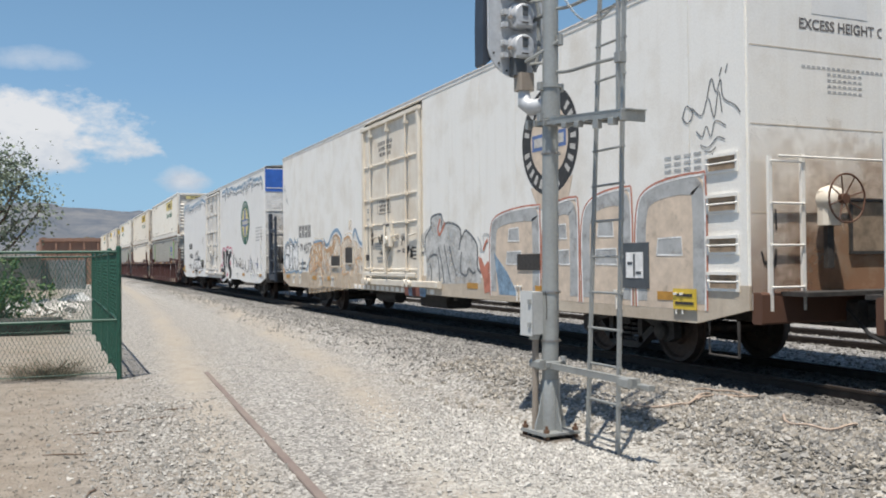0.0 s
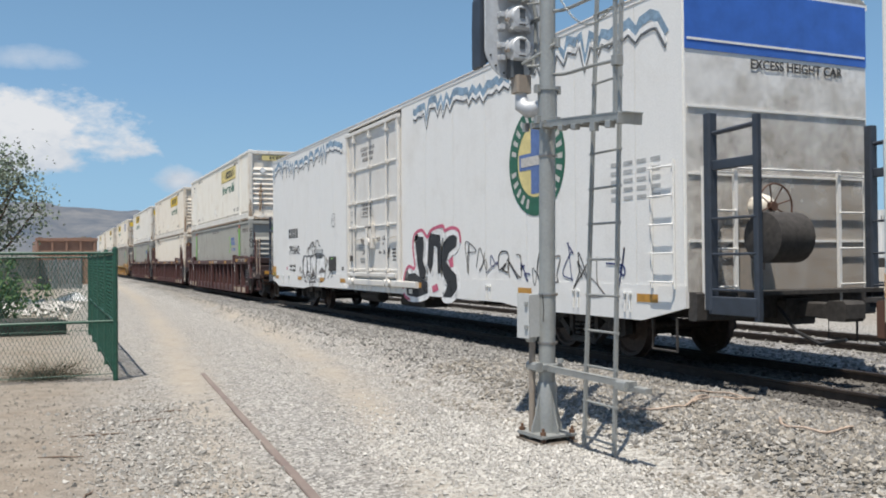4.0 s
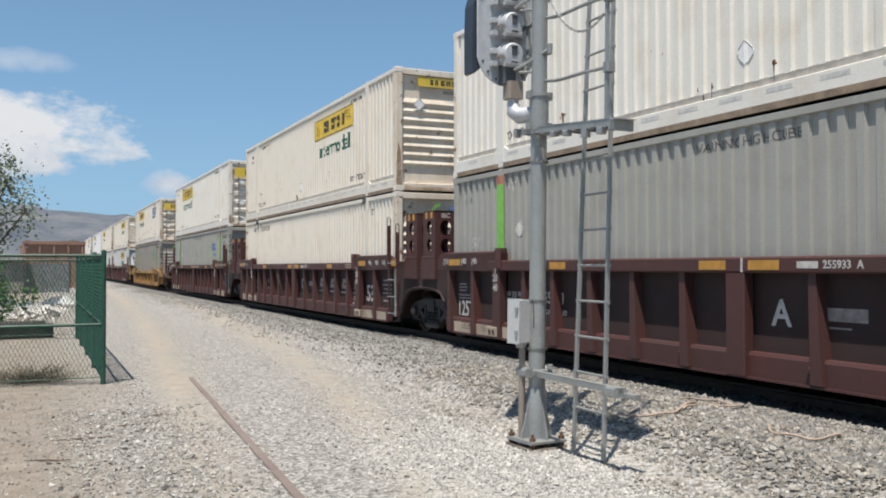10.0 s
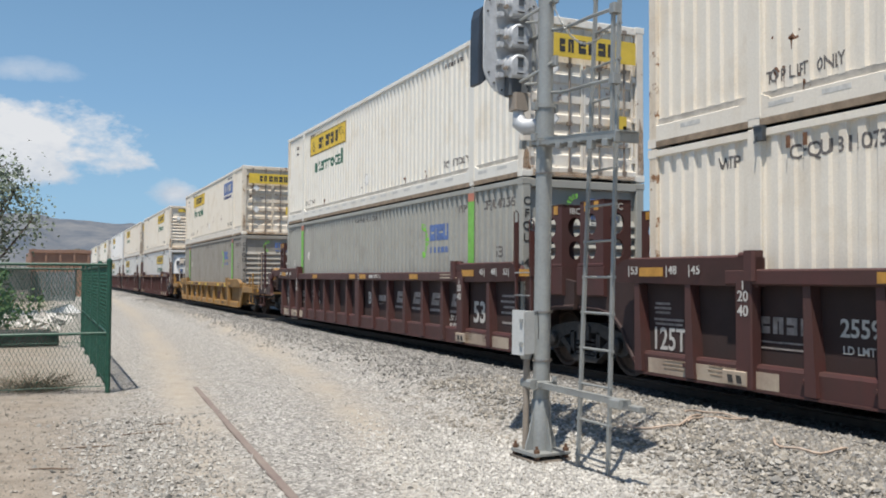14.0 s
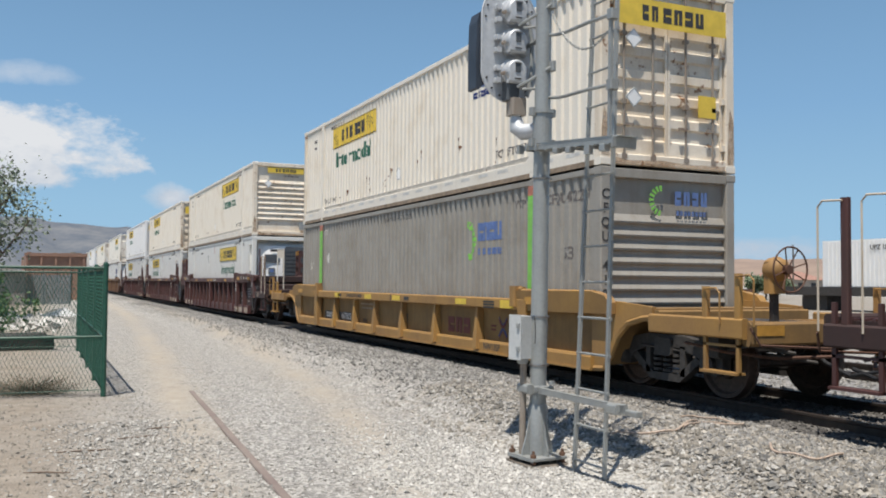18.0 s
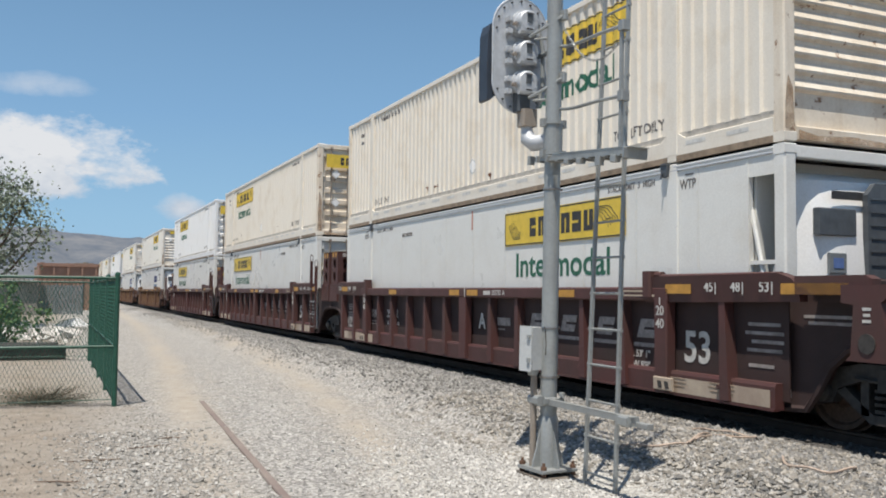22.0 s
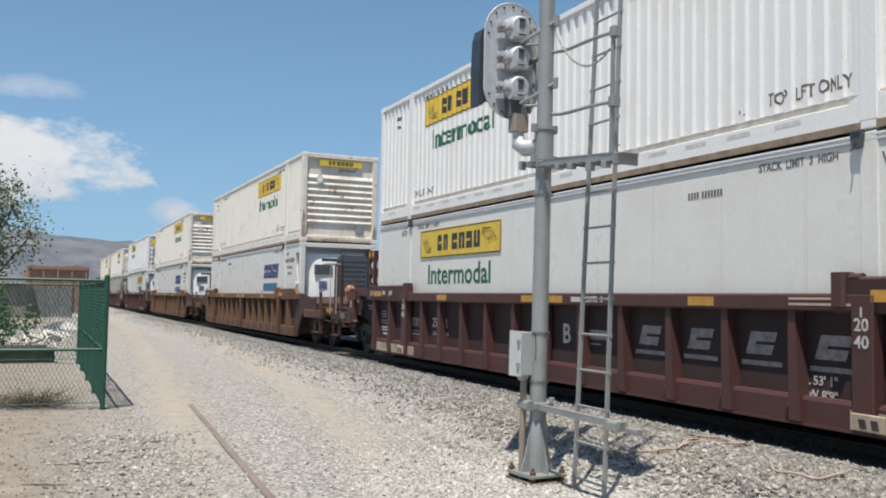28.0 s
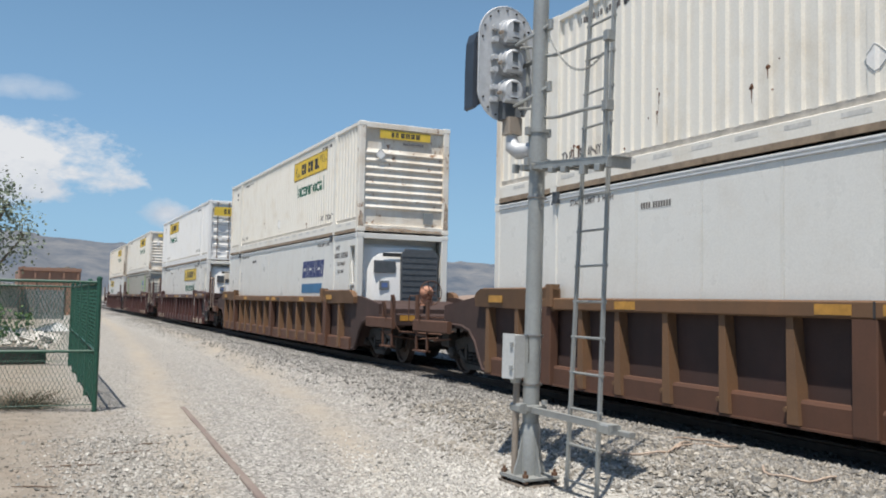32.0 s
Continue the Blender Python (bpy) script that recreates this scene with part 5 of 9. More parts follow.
def box_tower(parent, x, y, z, mt, dp=0.50):
    """Perforated steel tower that steadies the upper containers at a well's end."""
    w, h = (0.62 if dp < 0.6 else 0.42), 0.98
    t = part("box_tower", Geo().box(-dp / 2, dp / 2, -w / 2, w / 2, h - 0.05, h, 0.01).box(-dp / 2 - 0.03, dp / 2 + 0.03, -w / 2 - 0.03, w / 2 + 0.03, -0.03, 0.02, 0.01), mt, parent, "perforated steel box tower", at=pose(x, y, z))
    holes = [(0.0, 0.24, 0.12, 0.15), (0.0, 0.62, 0.13, 0.16)]
    side = shared(("tower_a", mt.name, w), lambda: holed_plate(w, h, 0.02, holes).mesh("tower_plate", mt))
    face = shared(("tower_b", mt.name, dp), lambda: holed_plate(dp / (1 if dp < 0.6 else 2), h, 0.02, holes).mesh("tower_plate", mt))
    for s in (-1, 1):
        part("tower_plate", side, None, t, at=pose(s * (dp / 2 - 0.01), 0, 0, 0, 0, 90))
        for q in ((0,) if dp < 0.6 else (-dp / 4, dp / 4)):
            part("tower_plate", face, None, t, at=pose(q, s * (w / 2 - 0.01), 0))
    bars([(-0.13, 0, 0.12, 0.14), (0.13, 0, 0.12, 0.14)], M["amber"], t, near_side(-dp / 2 - 0.004, 0, h - 0.09), "reflector")
    letters("IBC", 0.10, M["chalk"], t, near_end(0, -w / 2 - 0.004, h - 0.11))
    return t


def ladder_part(parent, x, y0, y1, z0, z1, rungs, mt, name="ladder"):
    g = Geo()
    for y in (y0, y1):
        g.box(x - 0.02, x + 0.02, y - 0.025, y + 0.025, z0, z1)
    ld = part(name, g, mt, parent, "steel ladder with round rungs")
    for i in range(rungs):
        z = z0 + 0.06 + i * (z1 - z0 - 0.12) / max(1, rungs - 1)
        part("rung", Geo().tube([(x - 0.03, y0, z), (x - 0.03, y1, z)], 0.012, 6), M["galv"] if mt is not M["soot"] else mt, ld)


def well_unit(body, near, far, turning, letter, number):
    """One container well. near, far: 'joint' (shared truck) or 'platform' (end with coupler)."""
    mt = M[body]
    names = {"red": "oxide-red steel container well car", "yellow": "weathered yellow steel container well car", "rusty": "rusty brown steel container well car with yellow patches"}
    u = thing("well_car", names[body] + " running on rails", "railcar", "well cars of the train")
    X = 1.50
    W0 = 8.22
    pitch = 1.03
    lift = {"red": 0.0, "yellow": -0.38, "rusty": -0.03}[body]      # height of the side against the red cars
    st = 0.50 if body != "yellow" else 0.42
    trim = mt if body != "rusty" else M["ochre"]
    inset = 0.30 if body == "red" else 0.16      # of the end side plates behind the side's face
    for sx in (-1, 1):
        def chord():
            g = Geo()
            g.box(-0.07, 0.07, -W0 + 2.0, W0 - 2.0, 1.40 + lift, 1.585 + lift, 0.02)
            return g.mesh("top_chord", trim)
        tc = part("top_chord", shared(("chord", body), chord), None, u, at=pose(sx * (X - 0.07), 0, 0))

        def collar():
            g = Geo()
            tip = -1.42 if body == "yellow" else -1.29
            # the outer face leans in towards its foot
            out = [(tip, 1.42 + lift), (1.42, 1.38 + lift), (1.42, 1.72 + lift), (-1.0, 1.74 + lift), (tip + 0.10, 1.68 + lift), (tip, 1.58 + lift)]
            n = len(out)
            g.add([(-0.09 + 0.13 * (1.74 + lift - z), y, z) for y, z in out] + [(0.06, y, z) for y, z in out],
                  [tuple(range(n - 1, -1, -1)), tuple(range(n, 2 * n))] + [(i, (i + 1) % n, n + (i + 1) % n, n + i) for i in range(n)])
            g.tube([(-0.02, -1.0, 1.70 + lift), (-0.02, 1.10, 1.70 + lift)], 0.055, 10)
            g.tube([(0, 1.10, 1.74 + lift), (0, 1.38, 1.74 + lift)], 0.05, 10)
            g.box(-0.12, 0.06, 1.24, 1.42, 1.45 + lift, 1.80 + lift, 0.03)
            return g.mesh("collar", trim)
        for sy in (-1, 1):
            co = part("collar", shared(("collar", body), collar), None, u, at=pose(sx * (X - 0.075), sy * (W0 - 1.08), 0) @ pose(0, 0, 0, 0, 0, 0 if sy < 0 else 180) @ Matrix.Diagonal((1 if sx * sy > 0 else -1, 1, 1, 1)))
            if sx < 0:
                for yy, w in ((-6.43, 0.5), (-8.63, 0.9 if near == "platform" else 0.4)) if sy < 0 else ((7.62, 0.5),):
                    bars([(0, 0, w, 0.12)], M["amber"], u, near_side(-X + 0.002, yy, 1.56 + lift), "reflector") if body == "red" or abs(yy) < 8.5 else None
                if body == "red":
                    for i, tx in enumerate(("45", "48", "53")):
                        yy = -7.01 - i * 0.46 if sy < 0 else (6.74, 7.18, 7.98)[i]
                        letters(tx, 0.12, M["chalk"], u, near_side(-X + 0.0, yy, 1.58))
                        bars([(0.12 if sy < 0 else -0.12, 0, 0.018, 0.17)], M["chalk"], u, near_side(-X + 0.0, yy, 1.58), "tick_mark")

        # recessed plate: the chord's shade is put into its darker paint
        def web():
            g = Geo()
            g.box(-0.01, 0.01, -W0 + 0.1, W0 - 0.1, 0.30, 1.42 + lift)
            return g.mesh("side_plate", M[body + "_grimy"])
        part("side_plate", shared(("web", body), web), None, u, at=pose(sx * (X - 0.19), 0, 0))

        def sill():
            g = Geo()
            g.prism([(0.20, -0.02), (0.20, 0.115), (st, 0.115), (st, 0.0), (st - 0.04, -0.02)], 1, -W0 + 0.2, W0 - 0.2)
            g.box(-0.045, 0.05, -W0 + 0.2, W0 - 0.2, 0.19, 0.215)
            return g.mesh("bottom_sill", mt)
        part("bottom_sill", shared(("sill", body), sill), None, u, at=pose(sx * (X - 0.085), 0, 0, 0, 0, 0 if sx < 0 else 180))

        def rib():
            g = Geo()
            zt = 1.40 + lift
            if body == "yellow":
                g.add([(-0.07, -0.04, zt), (-0.07, 0.04, zt), (0.05, 0.04, zt), (0.05, -0.04, zt), (-0.15, -0.12, 0.25), (-0.15, 0.05, 0.25), (0.05, 0.05, 0.25), (0.05, -0.12, 0.25)],
                      [(0, 1, 2, 3), (7, 6, 5, 4), (0, 4, 5, 1), (1, 5, 6, 2), (2, 6, 7, 3), (3, 7, 4, 0)])
            else:
                g.add([(-0.10, -0.04, zt), (-0.10, 0.06, zt), (0.05, 0.06, zt), (0.05, -0.04, zt), (-0.13, -0.14, 0.23), (-0.13, 0.02, 0.23), (0.05, 0.02, 0.23), (0.05, -0.14, 0.23)],
                      [(0, 1, 2, 3), (7, 6, 5, 4), (0, 4, 5, 1), (1, 5, 6, 2), (2, 6, 7, 3), (3, 7, 4, 0)])
                g.lathe([(-0.02, 0.03), (0.02, 0.03)], (-0.10, 0.06, st - 0.12), 0, 8)
            return g.mesh("rib", trim)
        me = shared(("rib", body), rib)
        for y in ([-7.2] + [i * pitch for i in range(-5, 5) if i] + [5.03, 6.93, 7.97] if body != "yellow" else (-4.3, -2.37, -0.55, 1.2, 2.7, 4.35)):
            part("rib", me, None, u, at=pose(sx * (X - 0.14), y, 0) @ Matrix.Diagonal((1 if sx < 0 else -1, 1, 1, 1)))
        if body != "yellow":
            part("centre_post", shared(("cpost", body), lambda: Geo().box(0.0, 0.15, -0.16, 0.14, 0.22, 1.40 + lift, 0.012).mesh("centre_post", mt)), None, u, at=pose(sx * X, 0.08, 0, 0, 0, 0 if sx < 0 else 180))
        for sy in (-1, 1):
            part("end_post", shared(("ep", body), lambda: Geo().box(-0.01, 0.15, -0.13, 0.13, 0.21, 1.45 + lift, 0.015).mesh("end_post", mt)), None, u, at=pose(sx * X, sy * 6.0 - 0.08, 0, 0, 0, 0 if sx < 0 else 180))
        for sy, kind in ((-1, near), (1, far)):
            if body == "red" and kind == "platform":
                part("collar_end", shared(("cend",), lambda: Geo().prism([(8.38, 1.50), (9.30, 1.50), (9.36, 1.56), (9.36, 1.66), (9.28, 1.70), (8.38, 1.70)], 0, -0.075, 0.06).mesh("collar_end", mt)), None, u, at=pose(sx * (X - 0.075), 0, 0) @ Matrix.Diagonal((1 if sx < 0 else -1, sy, 1, 1)))
        # end side plates that arch over the trucks
        for sy, kind in ((-1, near), (1, far)):
            e = 9.72 if kind == "joint" else {"red": 9.70, "yellow": 9.38, "rusty": 9.97}[body]

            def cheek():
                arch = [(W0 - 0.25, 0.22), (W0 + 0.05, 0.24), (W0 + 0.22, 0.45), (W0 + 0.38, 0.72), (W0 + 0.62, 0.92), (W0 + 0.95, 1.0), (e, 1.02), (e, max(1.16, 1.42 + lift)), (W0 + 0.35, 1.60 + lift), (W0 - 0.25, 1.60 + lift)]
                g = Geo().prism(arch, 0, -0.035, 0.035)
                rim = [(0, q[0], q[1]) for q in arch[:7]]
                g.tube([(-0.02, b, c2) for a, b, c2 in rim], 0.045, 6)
                # dark paint holds truck grime and the recess's shade
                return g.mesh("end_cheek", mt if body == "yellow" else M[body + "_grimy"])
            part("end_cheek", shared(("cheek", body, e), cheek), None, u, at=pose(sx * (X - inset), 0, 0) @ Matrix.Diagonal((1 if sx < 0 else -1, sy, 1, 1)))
    # well floor crossbearers and bulkheads
    for i in range(7):
        part("crossbearer", shared(("xb",), lambda: Geo().box(-X + 0.17, X - 0.17, -0.15, 0.15, 0.22, 0.30).mesh("crossbearer", M["soot"])), None, u, at=pose(0, -7.5 + i * 2.5, 0))
    for sy, kind in ((-1, near), (1, far)):
        e = 9.72 if kind == "joint" else {"red": 9.70, "yellow": 9.38, "rusty": 9.97}[body]
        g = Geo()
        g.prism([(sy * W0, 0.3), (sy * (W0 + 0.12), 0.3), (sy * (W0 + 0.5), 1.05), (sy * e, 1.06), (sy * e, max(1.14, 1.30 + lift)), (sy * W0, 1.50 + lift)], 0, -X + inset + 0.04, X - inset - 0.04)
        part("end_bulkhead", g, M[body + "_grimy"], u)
        if kind == "joint":
            part("draft_sill", Geo().box(-0.3, 0.3, *sorted((sy * 9.0, sy * 9.76)), 0.72, 1.12, 0.04), mt, u)
            for sx in (-1, 1):
                box_tower(u, sx * 1.02, 9.35 if sy > 0 else -9.1, 1.68, mt)
                part("tower_base", Geo().box(-0.28, 0.28, -0.36, 0.36, 1.20, 1.66, 0.02), mt, u, at=pose(sx * 1.02, 9.35 if sy > 0 else -9.1, 0))
            if sy < 0:
                truck(u, -9.75, turning, True)
        else:
            truck(u, sy * 9.25, turning)
            part("draft_sill", Geo().box(-0.35, 0.35, *sorted((sy * 8.6, sy * 11.0)), 0.70, 1.00, 0.04), M["soot"], u)
            for xx2, zz in ((-1.1, 0.62), (-0.75, 0.50), (0.6, 0.56)):
                part("brake_rod", grab([(xx2, sy * 8.8, zz), (xx2 + 0.1, sy * 9.9, zz - 0.06), (xx2, sy * 10.9, zz + 0.12), (xx2 + 0.3, sy * 11.3, zz + 0.05)], 0.022), M["soot"], u, "dark brake rod")
            part("air_pipe", grab([(-1.25, sy * 9.9, 0.72), (-1.3, sy * 10.6, 0.66), (-0.9, sy * 11.1, 0.60), (-0.4, sy * 11.5, 0.64)], 0.02), M["rusty"], u, "bent air pipe")
            part("bracket", Geo().box(-1.2, -0.95, *sorted((sy * 10.1, sy * 10.45)), 0.55, 0.84, 0.03), M["soot"], u)
            coupler(u, sy * 10.9, sy)
            pl = part("platform", Geo().box(-X + 0.1, X - 0.1, *sorted((sy * 9.9, sy * 11.2)), 1.06, 1.12, 0.01), M[body + "_grimy"], u, "grated end platform", at=pose(0, 0, -0.14 if body == "yellow" else 0))
            for k in range(10):
                part("grate_bar", shared(("gb", body), lambda: Geo().box(-X + 0.12, X - 0.12, -0.02, 0.02, 1.12, 1.14).mesh("grate_bar", mt)), None, pl, at=pose(0, sy * (10.0 + k * 0.12), 0))
            eb = part("end_beam", Geo().box(-X + 0.05, X - 0.05, *sorted((sy * 11.12, sy * 11.26)), 0.90, 1.18, 0.03), M[body + "_grimy"], u, at=pose(0, 0, -0.14 if body == "yellow" else 0))
            bars([(-1.15, 0, 0.42, 0.12), (1.15, 0, 0.42, 0.12)], M["amber"], eb, near_end(0, -11.265, 1.08), "reflector") if sy < 0 else None
            part("cut_lever", grab([(-X, sy * 11.3, 0.98), (-X + 0.1, sy * 11.36, 0.78), (-0.3, sy * 11.4, 0.72), (-0.1, sy * 11.5, 0.80)], 0.016), M["rusty"], u, "bent coupler lever")
            if body == "red":
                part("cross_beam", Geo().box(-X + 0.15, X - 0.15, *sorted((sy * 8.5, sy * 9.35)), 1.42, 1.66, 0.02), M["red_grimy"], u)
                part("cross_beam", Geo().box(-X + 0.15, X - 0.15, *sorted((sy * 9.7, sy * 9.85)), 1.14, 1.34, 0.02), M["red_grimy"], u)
                box_tower(u, 0.68 if sy < 0 else -0.92, -8.85 if sy < 0 else 8.58, 1.66, mt, 0.80)
            else:
                part("cross_beam", Geo().box(-X + 0.15, X - 0.15, *sorted((sy * 9.2, sy * 9.5)), 0.95, 1.12, 0.02), M[body + "_grimy"], u)
            # corner steps and tall hand rails
            for sx in (-1, 1):
                xx = sx * (X - 0.02)
                part("side_step", Geo().box(xx - 0.02, xx + 0.02, *sorted((sy * 10.52, sy * 10.57)), 0.42, 1.30).box(xx - 0.02, xx + 0.02, *sorted((sy * 11.07, sy * 11.12)), 0.42, 1.30)
                     .box(xx - 0.08, xx + 0.08, *sorted((sy * 10.52, sy * 11.12)), 0.42, 0.45).box(xx - 0.02, xx + 0.02, *sorted((sy * 10.52, sy * 11.12)), 0.74, 0.77), mt, u, "corner step")
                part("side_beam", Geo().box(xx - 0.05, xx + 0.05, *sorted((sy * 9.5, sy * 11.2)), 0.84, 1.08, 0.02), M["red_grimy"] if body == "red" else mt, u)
                tall = body == "red"
                for yy, top in ((10.41, 2.38), (10.95, 2.36)) if tall else ((10.55, 1.45), (11.10, 1.60)):
                    part("post", Geo().box(xx - 0.035, xx + 0.035, sy * yy - 0.045, sy * yy + 0.045, 1.08, top, 0.012), mt, u)
                    d = sy * 0.30
                    part("handrail", grab([(xx - 0.05, sy * yy, top - 0.03), (xx - 0.06, sy * yy + d * 0.8, top - 0.02), (xx - 0.06, sy * yy + d, top - 0.08), (xx - 0.06, sy * yy + d, 1.0)], 0.012), M["sill"] if tall else mt, u, "pale hand rail" if tall else "")
                if tall and sx < 0:
                    part("handrail", grab([(xx - 0.04, sy * 10.36, 1.5), (xx - 0.04, sy * 10.34, 2.60), (xx - 0.04, sy * 10.28, 2.65), (xx - 0.04, sy * 10.20, 2.60), (xx - 0.04, sy * 10.20, 1.62)], 0.014), mt, u)
                    # upright cast bracket that carries the platform's edge
                    br = part("bracket", Geo().prism([(sy * 9.10, 0.84), (sy * 9.70, 0.84), (sy * 9.62, 0.90), (sy * 9.52, 1.42), (sy * 9.62, 1.50), (sy * 9.62, 1.60), (sy * 9.05, 1.60), (sy * 9.05, 1.42), (sy * 9.20, 1.40), (sy * 9.16, 0.90)], 0, -0.05, 0.05), mt, u, "cast red bracket with an oval hole", at=pose(xx - 0.04, 0, 0))
                    part("hole", Geo().lathe([(0.0, 0.10), (0.012, 0.10)], (-0.062, sy * 9.36, 1.02), 0, 16), M["soot"], br)
                    bars([(0, 0.10, 0.10, 0.03), (0, 0.04, 0.08, 0.03), (0, -0.02, 0.10, 0.03)], M["chalk"], br, near_side(-0.053, sy * 9.36, 1.26))
                    for r0, w0 in ((1.26, 0.72), (1.19, 0.60)):
                        bars([(0, 0, w0, 0.035)], M["faded"], u, near_side(-X + inset - 0.04, sy * 8.62, r0))
                    bars([(0, 0.05, 0.34, 0.02), (0, 0.0, 0.38, 0.02), (0, -0.05, 0.30, 0.02)], M["patch"], u, near_side(xx - 0.053, sy * 10.15, 0.97))
            part("ladder_frame", grab([(-0.95, sy * 10.7, 1.1), (-0.95, sy * 10.7, 2.62), (-0.72, sy * 10.7, 2.62), (-0.72, sy * 10.7, 1.1)], 0.02).box(-0.93, -0.74, sy * 10.7 - 0.01, sy * 10.7 + 0.01, 2.3, 2.6), M["door"], u, "pale hand hold") if body == "red" and sy < 0 else None
            if body != "red" and sy < 0:
                brake_wheel(u, -0.45, sy * 10.75, 1.66, mt if body == "yellow" else M["salmon"])
    # side ladder by the near joint
    if near == "joint":
        ladder_part(u, -X - 0.02, -W0 - 0.65, -W0 - 0.15, 0.36, 1.62, 4, mt)
        for yy, top in ((-W0 - 0.66, 2.45), (-W0 - 0.14, 2.62)):
            part("post", Geo().box(-X - 0.05, -X + 0.02, yy - 0.03, yy + 0.03, 1.5, top - 0.2), mt, u)
            part("handrail", grab([(-X - 0.06, yy, 1.65), (-X - 0.06, yy, top - 0.03), (-X - 0.02, yy, top), (-X + 0.02, yy, top - 0.05), (-X + 0.02, yy, top - 0.3)]), mt, u)
    if near == "joint" and far == "joint":
        part("strap", grab([(-X + 0.02, 2.15, 1.27), (-X + 0.0, 1.95, 1.05), (-X + 0.0, 1.72, 0.90), (-X + 0.0, 1.50, 1.02), (-X + 0.02, 1.23, 1.27)], 0.013), M["soot"], u, "black strap hanging in a bay")
    # lettering on the recessed side
    xs = -X + 0.175
    if body == "red":
        letters("53", 0.40, M["chalk"], u, near_side(xs, -6.60, 0.80), wide=0.95, bold=0.012)
        for yy in (-6.08, 5.92):
            letters("20", 0.125, M["chalk"], u, near_side(-X - 0.014, yy, 1.27))
            letters("40", 0.125, M["chalk"], u, near_side(-X - 0.014, yy, 1.10))
            bars([(0, 0, 0.02, 0.10)], M["chalk"], u, near_side(-X - 0.014, yy, 1.40), "tick_mark")
        if letter == "B":
            bars([(0, 0.05, 0.5, 0.03), (0, -0.01, 0.45, 0.03), (0.05, -0.10, 0.4, 0.05)], M["chalk"], u, near_side(xs, 7.47, 0.72))
        else:
            letters("125T", 0.30, M["chalk"], u, near_side(xs, 7.47, 0.66), wide=0.80, bold=0.006)
        letters(letter, 0.30, M["chalk"], u, near_side(xs, -0.47, 0.94))
        for y in (-2.55, -3.55, -4.57, -5.58):
            glyph_blocks(1, 0.26, 0.40, 0, M["faded"], u, near_side(xs, y, 1.02), 0.35)
            bars([(0, 0, 0.62, 0.055)], M["faded"], u, near_side(xs, y, 0.79))
        glyph_blocks(4, 0.19, 0.15, 0.05, M["faded"], u, near_side(xs, 5.47, 0.95))
        bars([(0, 0, 0.75, 0.02), (0, -0.07, 0.8, 0.02)], M["faded"], u, near_side(xs, 5.47, 0.76))
        letters(number, 0.19, M["chalk"], u, near_side(xs, 4.35, 0.96), wide=0.95)
        letters("LD LMT 117500", 0.085, M["chalk"], u, near_side(xs, 4.30, 0.74))
        letters("L 53' 1\"", 0.10, M["chalk"], u, near_side(xs, -5.42, 0.66))
        letters("IW 8'9\"", 0.10, M["chalk"], u, near_side(xs, -5.42, 0.51))
        bars([(0, 0.2, 0.5, 0.04), (0, 0.1, 0.6, 0.04), (0.05, 0, 0.5, 0.04), (0, -0.1, 0.55, 0.04), (-0.05, -0.28, 0.4, 0.04)], M["faded"], u, near_side(xs, -7.75, 0.95))
        bars([(-0.12, 0.12, 0.30, 0.03), (-0.12, 0.06, 0.34, 0.03), (-0.12, 0.0, 0.30, 0.03), (0, -0.09, 0.6, 0.03), (0, -0.15, 0.55, 0.03)], M["faded"], u, near_side(xs, 7.47, 1.02))
        bars([(0, 0.02, 0.5, 0.14), (-0.2, -0.12, 0.5, 0.02)], M["faded"], u, near_side(xs, -1.35, 0.95))
        for y0, y1 in ((-7.95, -5.88), (5.45, 7.75)):
            lp = part("light_patch", Geo().box(-0.005, 0, (y0 - y1) / 2, (y1 - y0) / 2, 0.225, 0.42), M["patch"], u, "pale painted patch on the sill", at=pose(-X + 0.062, (y0 + y1) / 2, 0))
            for q in (-0.62, 0.25):
                bars([(q, 0.05, 0.42, 0.016), (q, 0.0, 0.46, 0.016), (q, -0.05, 0.40, 0.016)], M["grime"], lp, near_side(-0.007, 0, 0.36))
            jp = part("jack_pad", Geo().box(-0.03, 0.0, -0.19, 0.19, 0.24, 0.41, 0.01), M["patch"], u, "pale jacking pad with dark slots", at=pose(-X - 0.002, -6.16 if y0 < 0 else 6.05, 0))
            for q in (-0.08, 0.06):
                part("slot", shared(("jslot",), lambda: Geo().prism([(-0.05, 0.27), (0.03, 0.27), (0.05, 0.36), (-0.03, 0.36)], 0, -0.034, -0.029).mesh("slot", M["soot"])), None, jp, at=pose(0, q, 0))
    elif body == "yellow":
        letters("53", 0.24, M["ink"], u, near_side(xs, -0.54, 0.64))
        dp = part("dark_panel", Geo().box(-0.004, 0, -1.23, 1.23, 0.42, 0.65), M["ink"], u, "dark number panel", at=pose(xs, 4.3, 0))
        glyph_blocks(4, 0.15, 0.12, 0.04, M["chalk"], dp, near_side(-0.007, 0.78, 0.54))
        letters("467035", 0.17, M["chalk"], dp, near_side(-0.007, -0.66, 0.54), lean=0.2, wide=1.15)
        bars([(0, 0.2, 0.34, 0.015), (0, -0.2, 0.34, 0.015), (-0.17, 0, 0.015, 0.4), (0.17, 0, 0.015, 0.4), (0, -0.06, 0.08, 0.06)], M["grime"], u, near_side(xs, 2.86, 0.62))
        bars([(-0.96, 0, 0.30, 0.075)], M["ink"], u, near_side(-X - 0.002, 2.74, 1.11))
        letters("LBS. MAX GROSS WT. FOR 20 FT. CONTAINERS", 0.08, M["ink"], u, near_side(-X - 0.002, 2.55, 1.11), wide=0.50)
